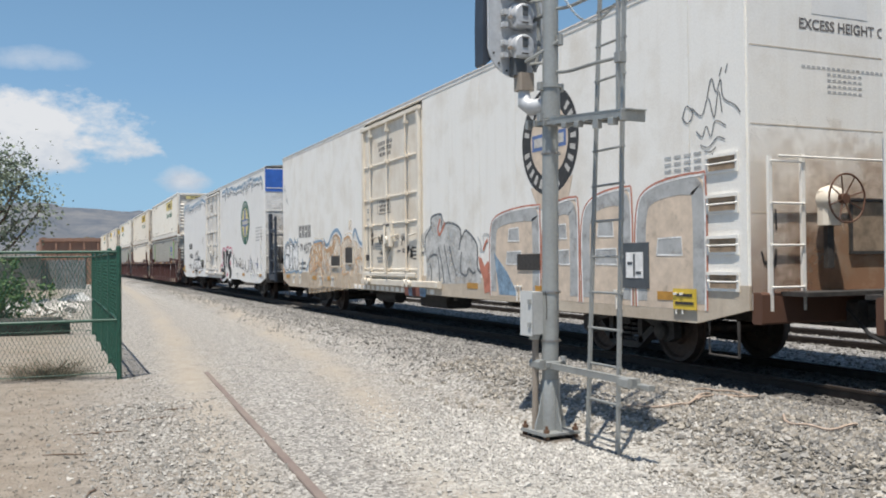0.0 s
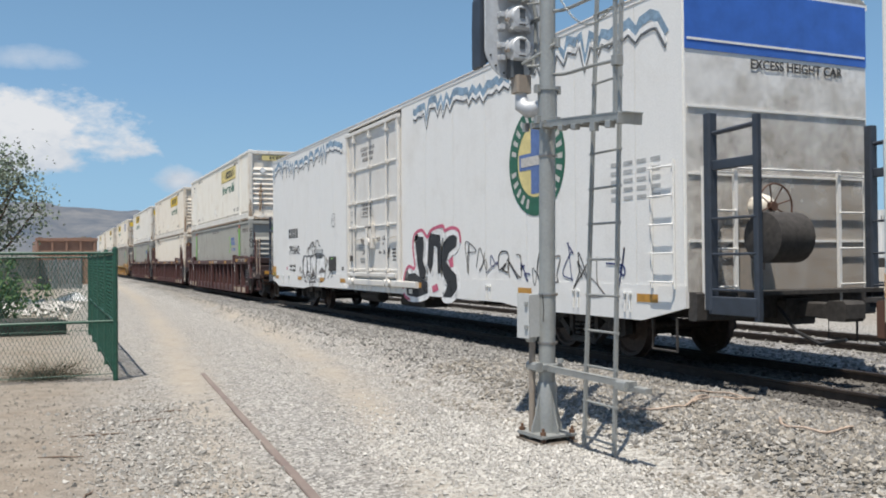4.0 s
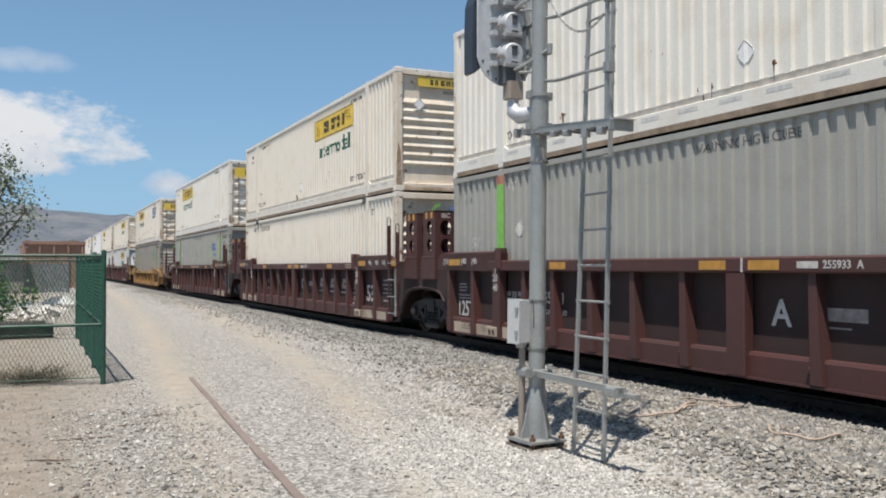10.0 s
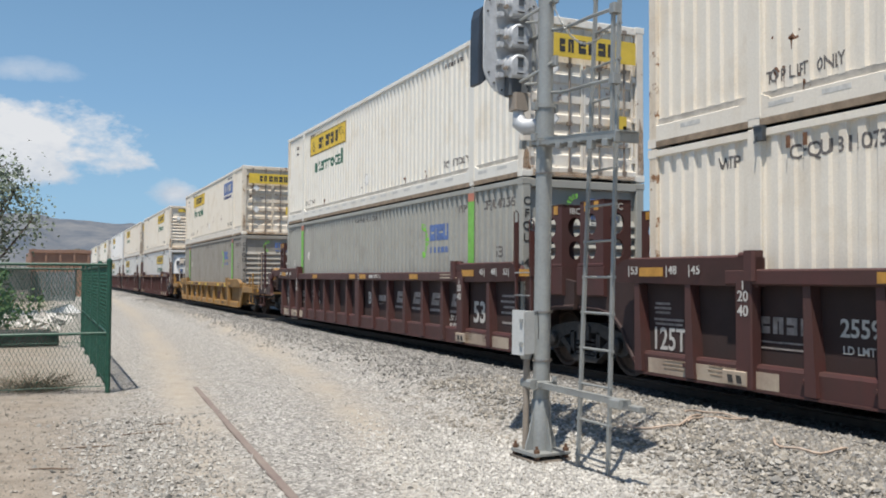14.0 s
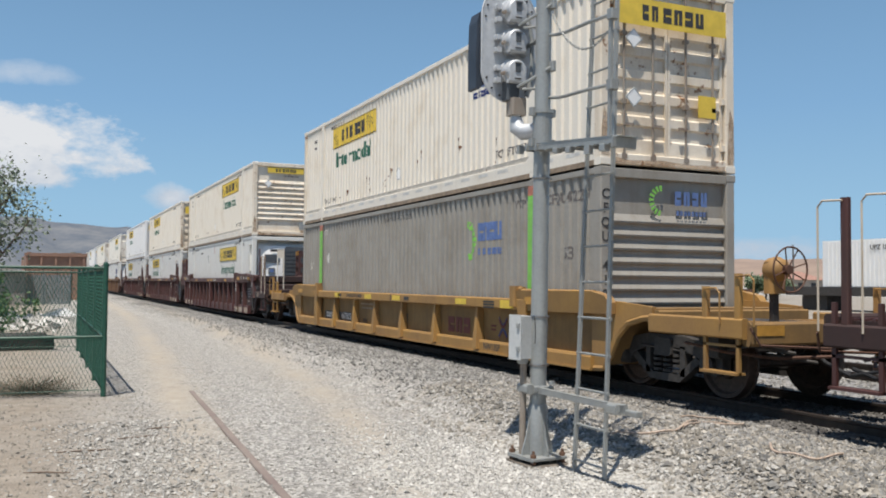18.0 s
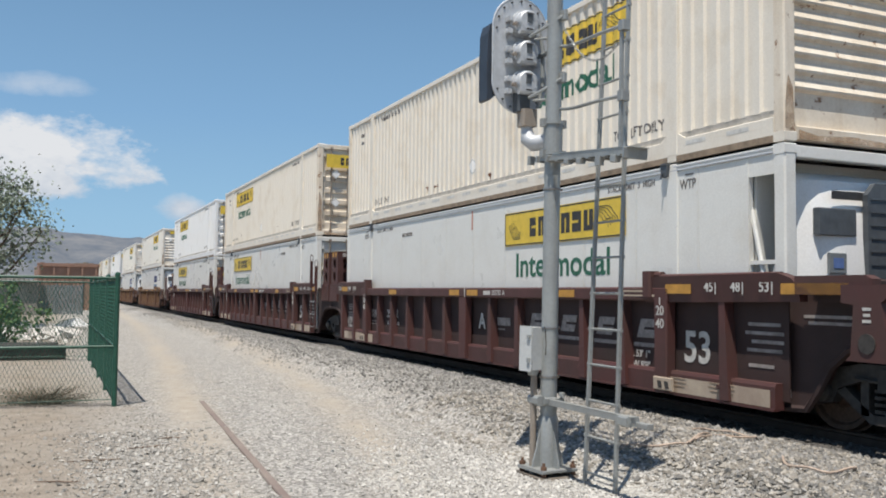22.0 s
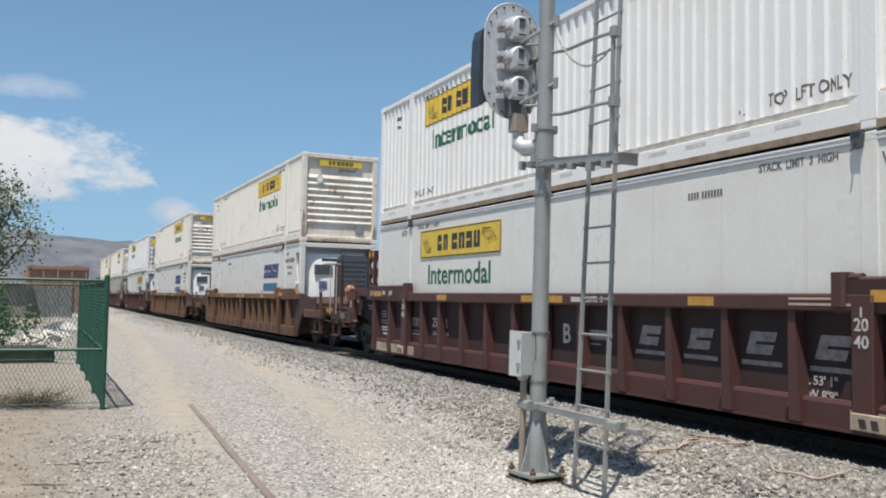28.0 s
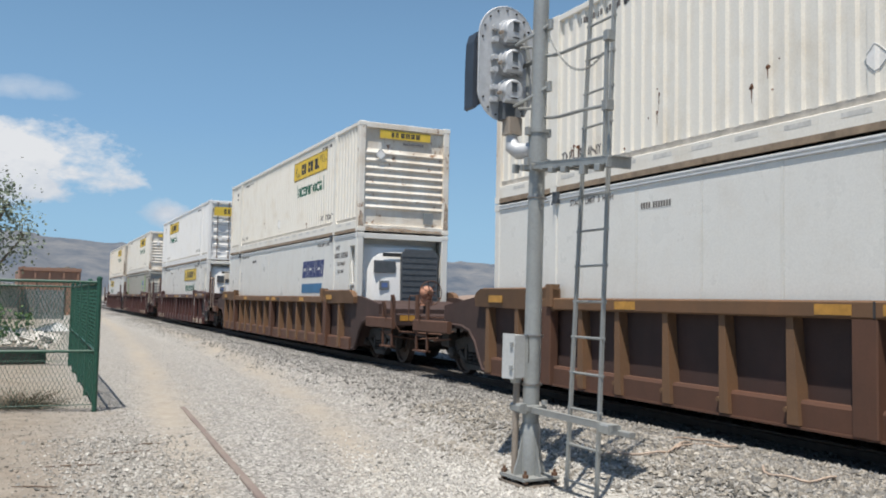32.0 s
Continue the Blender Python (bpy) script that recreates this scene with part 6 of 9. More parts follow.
        letters("LD LMT", 0.09, M["ink"], u, near_side(xs, 2.13, 0.49), wide=0.75)
        bars([(0, 0.05, 0.9, 0.04), (0, -0.05, 0.8, 0.04)], M["grime"], u, near_side(xs, 2.0, 0.86))
        glyph_blocks(3, 0.30, 0.28, 0.07, M["tag_maroon"], u, near_side(xs, -3.32, 0.64))
        for a0, mt2 in ((0.22, "tag_maroon"), (-0.22, "navy")):
            stroke(u, near_side(xs, -5.13, 0.66), [(-0.15, a0 * 0.7), (0.0, a0 * 0.08), (0.15, a0 * 0.7)], 0.05, M[mt2], "emblem", depth=0.001)
            stroke(u, near_side(xs, -5.13, 0.66), [(-0.15, a0 * 0.9), (0.0, a0 * 0.3), (0.15, a0 * 0.9)], 0.015, M["navy" if a0 > 0 else "tag_maroon"], "emblem", depth=0.003)
        bars([(-0.36, 0.03, 0.20, 0.035), (-0.36, -0.04, 0.18, 0.035), (0.36, 0.03, 0.17, 0.035), (0.36, -0.04, 0.20, 0.035)], M["tag_maroon"], u, near_side(xs, -5.13, 0.66))
        letters("NW13SF", 0.12, M["ink"], u, near_side(-X - 0.004, -5.02, 0.32))
        bars([(0, 0.05, 0.42, 0.03), (0, 0.0, 0.42, 0.03), (0, -0.05, 0.40, 0.03)], M["ink"], u, near_side(-X - 0.002, -4.9, 1.08))
        part("bright_patch", Geo().box(-0.004, 0, -0.24, 0.24, -0.07, 0.07), M["sign"], u, "bright yellow patch", at=pose(-X - 0.001, -5.57, 1.10))
    for y in (-3.75, -0.38, 0.44, 3.9) if body != "yellow" else (-3.75, -0.38, 1.49, 3.91):
        bars([(0, 0, 0.46, 0.11)], M["amber"] if body != "yellow" else M["sign"], u, near_side(-X - 0.002, y, 1.49 + lift), "reflector")
    if body == "red":
        letters(number + "  " + letter, 0.085, M["chalk"], u, near_side(-X - 0.003, -1.45, 1.49))
    bars([(0.0, 0, 0.28, 0.075), (-0.95, 0, 0.03, 0.17)], M["chalk"] if body == "red" else M["ink"], u, near_side(-X - 0.002, -1.0, 1.49 + lift))
    bars([(0, 0.03, 0.6, 0.025), (0.1, -0.03, 0.8, 0.025)], M["patch"], u, near_side(-X - 0.002, -5.45, 1.50 + lift)) if body == "red" else None
    return u


def brake_wheel(parent, x, y, z, mt):
    """Hand brake: a spoked wheel before a cast gear box."""
    R = 0.28
    b = part("brake_housing", Geo().lathe([(-0.06, 0.07), (-0.02, 0.13), (0.08, 0.17), (0.18, 0.15), (0.22, 0.06)], (x, y, z), 1, 18).box(x - 0.14, x + 0.14, y + 0.04, y + 0.2, z - 0.30, z + 0.1, 0.04), mt if mt is not M["red"] else M["rusty"], parent, "cast hand brake housing", smooth=True)
    g = Geo()
    n = 28
    g.tube([(x + R * math.cos(k * 2 * math.pi / n), y - 0.14, z + R * math.sin(k * 2 * math.pi / n)) for k in range(n + 1)], 0.012, 6, False)
    for k in range(8):
        a = k * math.pi / 4 + 0.3
        g.tube([(x, y - 0.09, z), (x + R * math.cos(a), y - 0.14, z + R * math.sin(a))], 0.009, 5)
    g.lathe([(-0.03, 0.06), (0.04, 0.06)], (x, y - 0.10, z), 1, 12)
    part("brake_wheel", g, M["rusty"], b, "spoked hand brake wheel", smooth=True)
    part("post", Geo().box(x - 0.05, x + 0.05, y + 0.1, y + 0.16, z - 0.8, z - 0.3), M["soot"], parent)


# insulated box cars
RL, RW = 11.1, 1.60


def box_car(skin, blue_end, label):
    c = thing("refrigerator_car", label, "railcar", "white box cars of the train")
    mt = M[skin]
    z0, z1 = 0.86, 4.92
    DY0, DY1 = -1.45, 2.42             # the plug door's stretch of the side
    # side panels with joints between
    edges = [-RL + 0.02, -10.1, -8.6, -7.1, -5.6, -4.2, -2.8, DY0]
    edges2 = [DY1, 3.7, 5.2, 6.7, 8.2, 9.7, RL - 0.02]
    for sx in (-1, 1):
        for es in (edges, edges2):
            for a, b in zip(es, es[1:]):
                part("side_panel", shared(("rp", skin, round(b - a, 2)), lambda: Geo().box(-0.02, 0.02, -(b - a) / 2 + 0.006, (b - a) / 2 - 0.006, z0 + 0.28, z1, 0.0).mesh("side_panel", mt)), None, c, at=pose(sx * (RW - 0.02), (a + b) / 2, 0))
        part("eave", Geo().box(-0.03, 0.05, -RL, RL, z1, z1 + 0.09, 0.015), mt, c, at=pose(sx * (RW - 0.02), 0, 0))
        # side sill, dropping towards the middle, with a row of tabs
        g = Geo()
        g.prism([(-RL, 0.86), (-RL + 0.9, 0.66), (-7.0, 0.66), (-6.2, 0.74), (6.2, 0.74), (7.0, 0.66), (RL - 0.9, 0.66), (RL, 0.86), (RL, z0 + 0.28), (-RL, z0 + 0.28)], 0, -0.025, 0.025)
        part("side_sill", g, mt if blue_end else M["sill"], c, at=pose(sx * (RW - 0.02), 0, 0))
        for i in range(16):
            part("sill_tab", shared(("tab", skin), lambda: Geo().box(-0.025, 0.025, -0.10, 0.10, 0.76, 0.86, 0.008).mesh("sill_tab", mt)), None, c, at=pose(sx * (RW - 0.005), DY0 - 0.5 + i * 0.34, 0))
        for y in (-9.9, -8.6, -5.7, 5.2, 6.4, 8.8, 9.6):
            g = Geo()
            for q in (-0.06, 0.06):
                g.tube([(0, q, 0.76), (0, q, 1.02)], 0.014, 6)
                g.box(-0.03, 0.03, q - 0.03, q + 0.03, 1.0, 1.03)
            part("jack_bolts", g, mt, c, at=pose(sx * (RW + 0.025), y, 0))
    part("core", Geo().box(-RW + 0.05, RW - 0.05, -RL + 0.05, RL - 0.05, z0, z1 + 0.02), M["soot"], c, "dark inner box seen in the panel joints")
    part("roof", Geo().prism([(z1 + 0.08, -RW - 0.02), (z1 + 0.08, RW + 0.02), (z1 + 0.16, RW - 0.1), (z1 + 0.27, 0.35), (z1 + 0.27, -0.35), (z1 + 0.16, -RW + 0.1)], 1, -RL, RL), M["roof"], c, "grey ridged roof")
    for sy in (-1, 1):
        part("end_wall", Geo().box(-RW + 0.02, RW - 0.02, -0.03, 0.03, z0, z1 + 0.14), mt, c, at=pose(0, sy * (RL - 0.03), 0))
        for z in (1.7, 2.55, 3.4, 4.25) if blue_end else ():
            part("end_rib", Geo().box(-RW + 0.05, RW - 0.05, -0.012, 0.012, -0.015, 0.015), mt, c, at=pose(0, sy * (RL + 0.008), z))
        for z in () if blue_end else (1.98, 3.0, 3.91):
            part("seam", Geo().box(-RW + 0.05, RW - 0.05, -0.002, 0.002, -0.006, 0.006), M["sill"], c, "thin stained plate seam", at=pose(0, sy * (RL + 0.001), z))
        if blue_end:
            part("end_band", Geo().box(-RW + 0.02, RW - 0.02, -0.006, 0.006, -0.42, 0.42), M["band_blue"], c, "blue band across the top of the end", at=pose(0, sy * (RL + 0.006), z1 - 0.38))
        # end sill, platform, grab irons, brake wheel
        part("end_sill", Geo().box(-RW + 0.05, RW - 0.05, -0.08, 0.08, 0.70, 1.06, 0.02), M["rusty"] if not blue_end else M["soot"], c, at=pose(0, sy * (RL + 0.06), 0))
        part("crossover_platform", Geo().box(-1.25, 1.25, -0.2, 0.2, 1.02, 1.07), M["soot"], c, "grated crossover platform", at=pose(0, sy * (RL + 0.32), 0))
        part("draft_sill", Geo().box(-0.25, 0.25, *sorted((sy * 8.5, sy * (RL + 0.3))), 0.62, 0.95, 0.03), M["soot"], c)
        coupler(c, sy * (RL + 0.15), sy)
        truck(c, sy * 7.95, True)
        for sx in (-1, 1):
            # side ladder let into the corner
            if sx < 0 < sy:
                ld = None
            elif blue_end:
                ld = part("side_ladder", Geo().box(-0.015, 0.015, -0.24, -0.21, 1.1, 2.75).box(-0.015, 0.015, 0.21, 0.24, 1.1, 2.75), mt, c, "white corner ladder", at=pose(sx * (RW + 0.03), sy * (RL - 0.42), 0))
                for k in range(5):
                    part("rung", Geo().tube([(-0.02, -0.24, 0), (-0.05, -0.2, 0), (-0.05, 0.2, 0), (-0.02, 0.24, 0)], 0.013, 6), mt, ld, at=pose(0, 0, 1.18 + k * 0.37) @ Matrix.Diagonal((-sx, 1, 1, 1)))
            else:
                for z in (1.18, 1.61, 2.10, 2.58):
                    # no real recess: its brownish shade is the colour of a flat plate
                    pk = part("ladder_pocket", Geo().box(-0.004, 0.0, -0.23, 0.23, -0.08, 0.08), M["grime"], c, "flat brown plate coloured as a shaded step recess, in a white frame", at=pose(sx * (RW + 0.004), sy * (RL - 0.42), z))
                    part("pocket_frame", Geo().box(-0.03, 0.0, -0.27, 0.27, 0.08, 0.115).box(-0.016, 0.0, -0.27, 0.27, -0.115, -0.08).box(-0.016, 0.0, -0.27, -0.23, -0.08, 0.08).box(-0.016, 0.0, 0.23, 0.27, -0.08, 0.08), mt, pk, at=Matrix.Diagonal((-sx, 1, 1, 1)))
                    part("rung", Geo().tube([(-0.01, -0.26, 0.01), (-0.04, -0.23, 0.0), (-0.04, 0.23, 0.0), (-0.01, 0.26, 0.01)], 0.011, 6), mt, pk, at=Matrix.Diagonal((-sx, 1, 1, 1)))
            part("stirrup", grab([(sx * (RW - 0.02), sy * (RL - 0.70), 0.72), (sx * (RW - 0.02), sy * (RL - 0.70), 0.30), (sx * (RW - 0.02), sy * (RL - 0.2), 0.30), (sx * (RW - 0.02), sy * (RL - 0.2), 0.72)], 0.02), M["soot"], c, "bent steel step")
            el = part("end_ladder", Geo().box(sx * 1.40 - 0.025, sx * 1.40 + 0.025, -0.02, 0.02, 0.85, 2.62).box(sx * 0.90 - 0.025, sx * 0.90 + 0.025, -0.02, 0.02, 0.85, 2.66), mt, c, "end ladder", at=pose(0, sy * (RL + 0.12), 0))
            for k in range(5):
                part("rung", Geo().tube([(sx * 1.40, -sy * -0.03, 0), (sx * 0.90, -sy * -0.03, 0)], 0.013, 6), mt, el, at=pose(0, 0, 1.12 + k * 0.48)) if k < 4 else None
        part("handrail", grab([(-1.3, sy * (RL + 0.16), 2.62), (1.3, sy * (RL + 0.16), 2.62)], 0.014), mt, c, "horizontal hand rail")
        if blue_end:
            for x, yy, top in ((-1.45, 0.30, 3.25), (1.3, 0.30, 3.25)):
                ef = part("end_frame", Geo().box(x - 0.07, x + 0.07, yy - 0.06, yy + 0.06, 0.85, top, 0.02).box(x - 0.04, x + 0.04, yy + 0.74, yy + 0.82, 0.75, top - 0.12, 0.012)
                          .box(x - 0.03, x + 0.03, yy, yy + 0.8, 2.55, 2.67, 0.01).box(x - 0.05, x + 0.05, yy, yy + 0.8, 0.80, 1.02, 0.01).tube([(x, yy, 3.0), (x, yy + 0.8, top - 0.22)], 0.03, 6), M["hood"], c, "dark tall end frame with rungs", at=pose(0, sy * RL, 0) @ Matrix.Diagonal((1, sy, 1, 1)))
                for zz in (1.10, 1.53, 1.96):
                    part("rung", Geo().tube([(x - 0.03, yy, zz), (x - 0.03, yy + 0.78, zz)], 0.017, 6), M["hood"], ef)
            part("air_reservoir", Geo().lathe([(-0.30, 0.12), (-0.26, 0.30), (0.26, 0.30), (0.30, 0.12)], (-1.0, sy * (RL + 0.95), 1.72), 0, 20), M["soot"], c, "dark round drum on the end", smooth=True)
        brake_wheel(c, -0.55, sy * (RL + 0.30) - (0.2 if sy > 0 else 0), 2.13, M["door"])
    # underframe
    g = Geo()
    g.box(-0.3, 0.3, -RL + 1, RL - 1, 0.60, 0.86, 0.03)
    for y in (-4.6, -2.2, 0.4, 3.1, 5.2):
        g.box(-1.2, 1.2, y - 0.1, y + 0.1, 0.62, 0.86)
    g.box(-1.0, -0.4, -1.3, 0.2, 0.40, 0.72, 0.05)
    g.tube([(-0.8, 2.0, 0.55), (-0.8, 3.4, 0.55)], 0.16, 12)
    part("underframe", g, M["soot"], c, "grimy underframe with air tanks")
    plug_door(c, -RW - 0.02, DY0, DY1, 1.05, 4.72, M["door"] if not blue_end else M["door_pale"])
    return c


def plug_door(c, x, y0, y1, z0, z1, mt):
    """Sliding plug door: leaf with a recessed lower panel, rails, lock rods, levers and rollers."""
    d = part("door", Geo().box(x - 0.01, x + 0.05, y0 + 0.06, y1 - 0.06, z0, z1, 0.012), mt, c, "heavy insulated sliding door with lock rods")
    g = Geo()
    for y in (y0 + 0.1, y1 - 0.1):
        g.box(x - 0.07, x + 0.0, y - 0.06, y + 0.06, z0 - 0.05, z1 + 0.05, 0.01)
    g.box(x - 0.08, x, y0, y1, z1, z1 + 0.09, 0.01)
    g.box(x - 0.09, x, y0 - 1.0, y1, z0 - 0.16, z0 - 0.02, 0.015)
    part("door_frame", g, mt, d)
    for y in (y0 - 0.004, y1 - 0.116):
        part("jamb", Geo().box(x + 0.022, x + 0.07, y, y + 0.12, z0, z1), mt, d)
    for z in (1.27, 2.34, 2.97, 3.80):
        part("door_rib", Geo().box(x - 0.035, x - 0.005, y0 + 0.15, y1 - 0.15, -0.022, 0.022, 0.010), mt, d, at=pose(0, 0, z))
    part("lower_panel", Geo().box(x - 0.004, x + 0.01, y0 + 0.3, y1 - 0.3, 1.33, 2.28), mt, d)
    part("panel_rim", Geo().box(x - 0.02, x, y0 + 0.26, y1 - 0.26, 2.26, 2.30).box(x - 0.02, x, y0 + 0.26, y0 + 0.30, 1.33, 2.28).box(x - 0.02, x, y1 - 0.30, y1 - 0.26, 1.33, 2.28), mt, d)
    part("kick_rail", Geo().box(x - 0.09, x - 0.01, y0 + 0.2, y1 - 0.2, 1.10, 1.20, 0.015), mt, d)
    for i, y in enumerate((y1 - 0.70, y1 - 1.88, y0 + 0.77)):
        rod = part("lock_rod", Geo().tube([(x - 0.075, y, z0 - 0.05), (x - 0.075, y, z1 + 0.02)], 0.024 if i != 1 else 0.017, 8), mt, d, smooth=True)
        for z in (1.27, 2.34, 2.97, 3.80, 4.55):
            part("bracket", Geo().box(x - 0.11, x - 0.005, y - 0.06, y + 0.06, -0.04, 0.04, 0.012), mt, rod, at=pose(0, 0, z))
        part("pipe_rail", Geo().tube([(x - 0.06, y - 0.05, 2.02), (x - 0.06, y - 0.62, 2.06)], 0.02, 8), mt, rod)
    yc = y1 - 1.95
    lock = part("lock_box", Geo().box(x - 0.12, x, yc - 0.2, yc + 0.2, 1.80, 2.38, 0.02), mt, d, "lock housing with a lever")
    part("lever", Geo().tube([(x - 0.16, yc, 2.3), (x - 0.18, yc, 1.5), (x - 0.15, yc, 1.18)], 0.028, 8).lathe([(-0.05, 0.09), (0.0, 0.09)], (x - 0.13, yc - 0.05, 1.95), 0, 14), mt, lock)
    bars([(-0.08, 0.2, 0.1, 0.04), (0.1, 0.2, 0.12, 0.04), (0, -0.02, 0.05, 0.12)], M["ink"], lock, near_side(x - 0.124, yc + 0.02, 2.1))
    for y in (y0 + 0.65, y1 - 0.55):
        part("roller", Geo().box(x - 0.13, x - 0.02, y - 0.18, y + 0.18, z0 - 0.14, z0 - 0.02, 0.02).lathe([(-0.05, 0.085), (0.02, 0.085)], (x - 0.12, y - 0.11, z0 - 0.08), 0, 14).lathe([(-0.05, 0.085), (0.02, 0.085)], (x - 0.12, y + 0.11, z0 - 0.08), 0, 14), mt, d, smooth=True)
    xs = x - 0.013
    for k, line in enumerate(("CLOSE AND LOCK", "DOORS BEFORE", "MOVING CAR")):
        letters(line, 0.088, M["worn_ink"], d, near_side(xs, 0.79, 4.28 - k * 0.135))
    for k, line in enumerate(("SECURE BOTH", "HASPS BEFORE", "MOVING CAR")):
        letters(line, 0.072, M["worn_ink"], d, near_side(xs, 0.88, 2.88 - k * 0.098))
    stroke(d, near_side(xs, 0.88, 2.78), [(-0.40, -0.17), (0.40, -0.17), (0.40, -0.169), (0.40, 0.17), (-0.40, 0.17), (-0.40, 0.169)], 0.008, M["worn_ink"], "label_outline", closed=True)
    letters("YSD", 0.10, M["worn_ink"], d, near_side(xs, 0.05, 2.0))
    letters("ASD", 0.10, M["worn_ink"], d, near_side(xs, -0.36, 2.02))
    letters("SEAL", 0.10, M["worn_ink"], d, near_side(xs, -0.44, 1.69))
    part("arrow", Geo().prism([(-0.13, 0), (-0.05, 0.04), (-0.05, 0.012), (0.08, 0.012), (0.08, -0.012), (-0.05, -0.012), (-0.05, -0.04)][::-1], 2, -0.002, 0.002), M["worn_ink"], d, at=near_side(xs, -0.10, 1.69))
    rng = random.Random(int(y1 * 100) + (0 if mt is M["door"] else 7))
    for cy, cz, w0, h0, n0, wd in ((1.76, 2.05, 0.20, 0.45, 3, 0.02), (1.05, 1.98, 0.55, 0.22, 4, 0.026), (0.85, 1.72, 0.75, 0.22, 3, 0.016), (-0.75, 1.66, 0.40, 0.30, 4, 0.036), (-0.40, 1.90, 0.30, 0.18, 2, 0.012)):
        for q in range(n0 if mt is M["door"] else n0 // 2):
            u0 = -w0 / 2 + w0 * q / n0
            pts = [(u0 + w0 / n0 * rng.uniform(-0.1, 1.2), h0 * rng.uniform(-0.5, 0.5)) for _ in range(7)]
            stroke(d, near_side(xs, cy, cz), pts, wd if mt is M["door"] else wd * 0.6, M["ink" if mt is M["door"] else "worn_ink"], depth=0.002)
    letters("OPEN CLOSE", 0.06, M["ink"], d, near_side(x - 0.125, yc, 2.30))
    bars([(0, 0, 0.5, 0.03), (0, -0.06, 0.5, 0.03), (0, -0.12, 0.45, 0.03), (0.1, -0.34, 0.45, 0.05), (0.1, -0.42, 0.35, 0.04)], M["galv"], d, near_side(xs, y1 - 1.15, 1.88))
    bars([(0, 0, 0.3, 0.03), (0, 0.25, 0.25, 0.03), (0, 0.18, 0.22, 0.03)], M["galv"], d, near_side(xs, y1 - 0.42, 2.5))
    bars([(0, 0, 0.28, 0.04), (0, -0.08, 0.28, 0.04), (0, -0.16, 0.24, 0.04), (0, -0.24, 0.2, 0.03)], M["ink"], d, near_side(xs, y0 + 0.42, 1.75))
    part("dark_box", Geo().box(x - 0.05, x, y1 - 0.52, y1 - 0.28, 1.48, 1.63, 0.01), M["soot"], d)
    part("wire", Geo().tube([(x - 0.03, y1 - 0.40, 1.6), (x - 0.03, y1 - 0.42, 2.4)], 0.008, 5), M["soot"], d)


def stroke(parent, at, pts, width, mat, name="graffiti", depth=0.0, closed=False, sharp=False):
    """A painted line through the points, flat on the plane at."""
    pts = [Vector((*p, 0)) for p in pts]
    if closed:
        pts = pts + [pts[0], pts[1]]
    fine = []
    for i in range(len(pts) - 1):
        p0, p1, p2, p3 = pts[max(0, i - 1)], pts[i], pts[i + 1], pts[min(len(pts) - 1, i + 2)]
        for k in range(1 if sharp else 5):
            t = k / 5
            fine.append(0.5 * ((2 * p1) + (p2 - p0) * t + (2 * p0 - 5 * p1 + 4 * p2 - p3) * t * t + (3 * p1 - p0 - 3 * p2 + p3) * t ** 3))
    fine.append(pts[-1])
    g = Geo()
    n = len(fine)
    for i, p in enumerate(fine):
        d = fine[min(i + 1, n - 1)] - fine[max(i - 1, 0)]
        d = d.normalized() if d.length > 1e-6 else Vector((1, 0, 0))
        s = Vector((-d.y, d.x, 0)) * width / 2
        for z in (0.0, 0.0025):
            g.v += [tuple(p + s + Vector((0, 0, z + depth))), tuple(p - s + Vector((0, 0, z + depth)))]
    for i in range(n - 1):
        a, b = i * 4, i * 4 + 4
        g.f += [(a + 2, a + 3, b + 3, b + 2), (a, b, b + 1, a + 1), (a, a + 2, b + 2, b), (a + 1, b + 1, b + 3, a + 3)]
    return part(name, g, mat, parent, at=at)


def fill(parent, at, pts, mat, name="graffiti", depth=0.0):
    g = Geo().prism(list(pts), 2, depth, depth + 0.0022)
    return part(name, g, mat, parent, at=at)


def roundel(parent, at, r, ring, centre):
    """The road's round emblem as plain shapes: dark ring, pale field, blue cross; its lettering as bars."""
    a = part("emblem", Geo().lathe([(0.0, r), (0.003, r)], (0, 0, 0), 2, 48), ring, parent, "round emblem with a dark ring and a blue cross", at=at)
    part("field", Geo().lathe([(0.0, r * 0.66), (0.005, r * 0.66)], (0, 0, 0), 2, 48), centre, a)
    part("cross", Geo().box(-r * 0.16, r * 0.16, -r * 0.60, r * 0.60, 0.0, 0.008).box(-r * 0.60, r * 0.60, -r * 0.15, r * 0.15, 0.0, 0.0085), M["blue"], a)
    g = Geo()
    for k in range(26):
        q = math.radians(k * 360 / 26)
        if 250 < (k * 360 / 26) < 290 or k % 9 == 4:
            continue
        m = Matrix.Rotation(q, 4, "Z")
        g.add([m @ Vector(p) for p in ((r * 0.74, -0.035, 0.0045), (r * 0.92, -0.045, 0.0045), (r * 0.92, 0.045, 0.0045), (r * 0.74, 0.035, 0.0045))], [(0, 1, 2, 3)])
    part("lettering", g, M["chalk"], a)
    bars([(0, 0, r * 1.05, r * 0.17)], M["chalk"], a, pose(0, 0, 0.01))


# signal
MX, MY = 4.09, 6.87


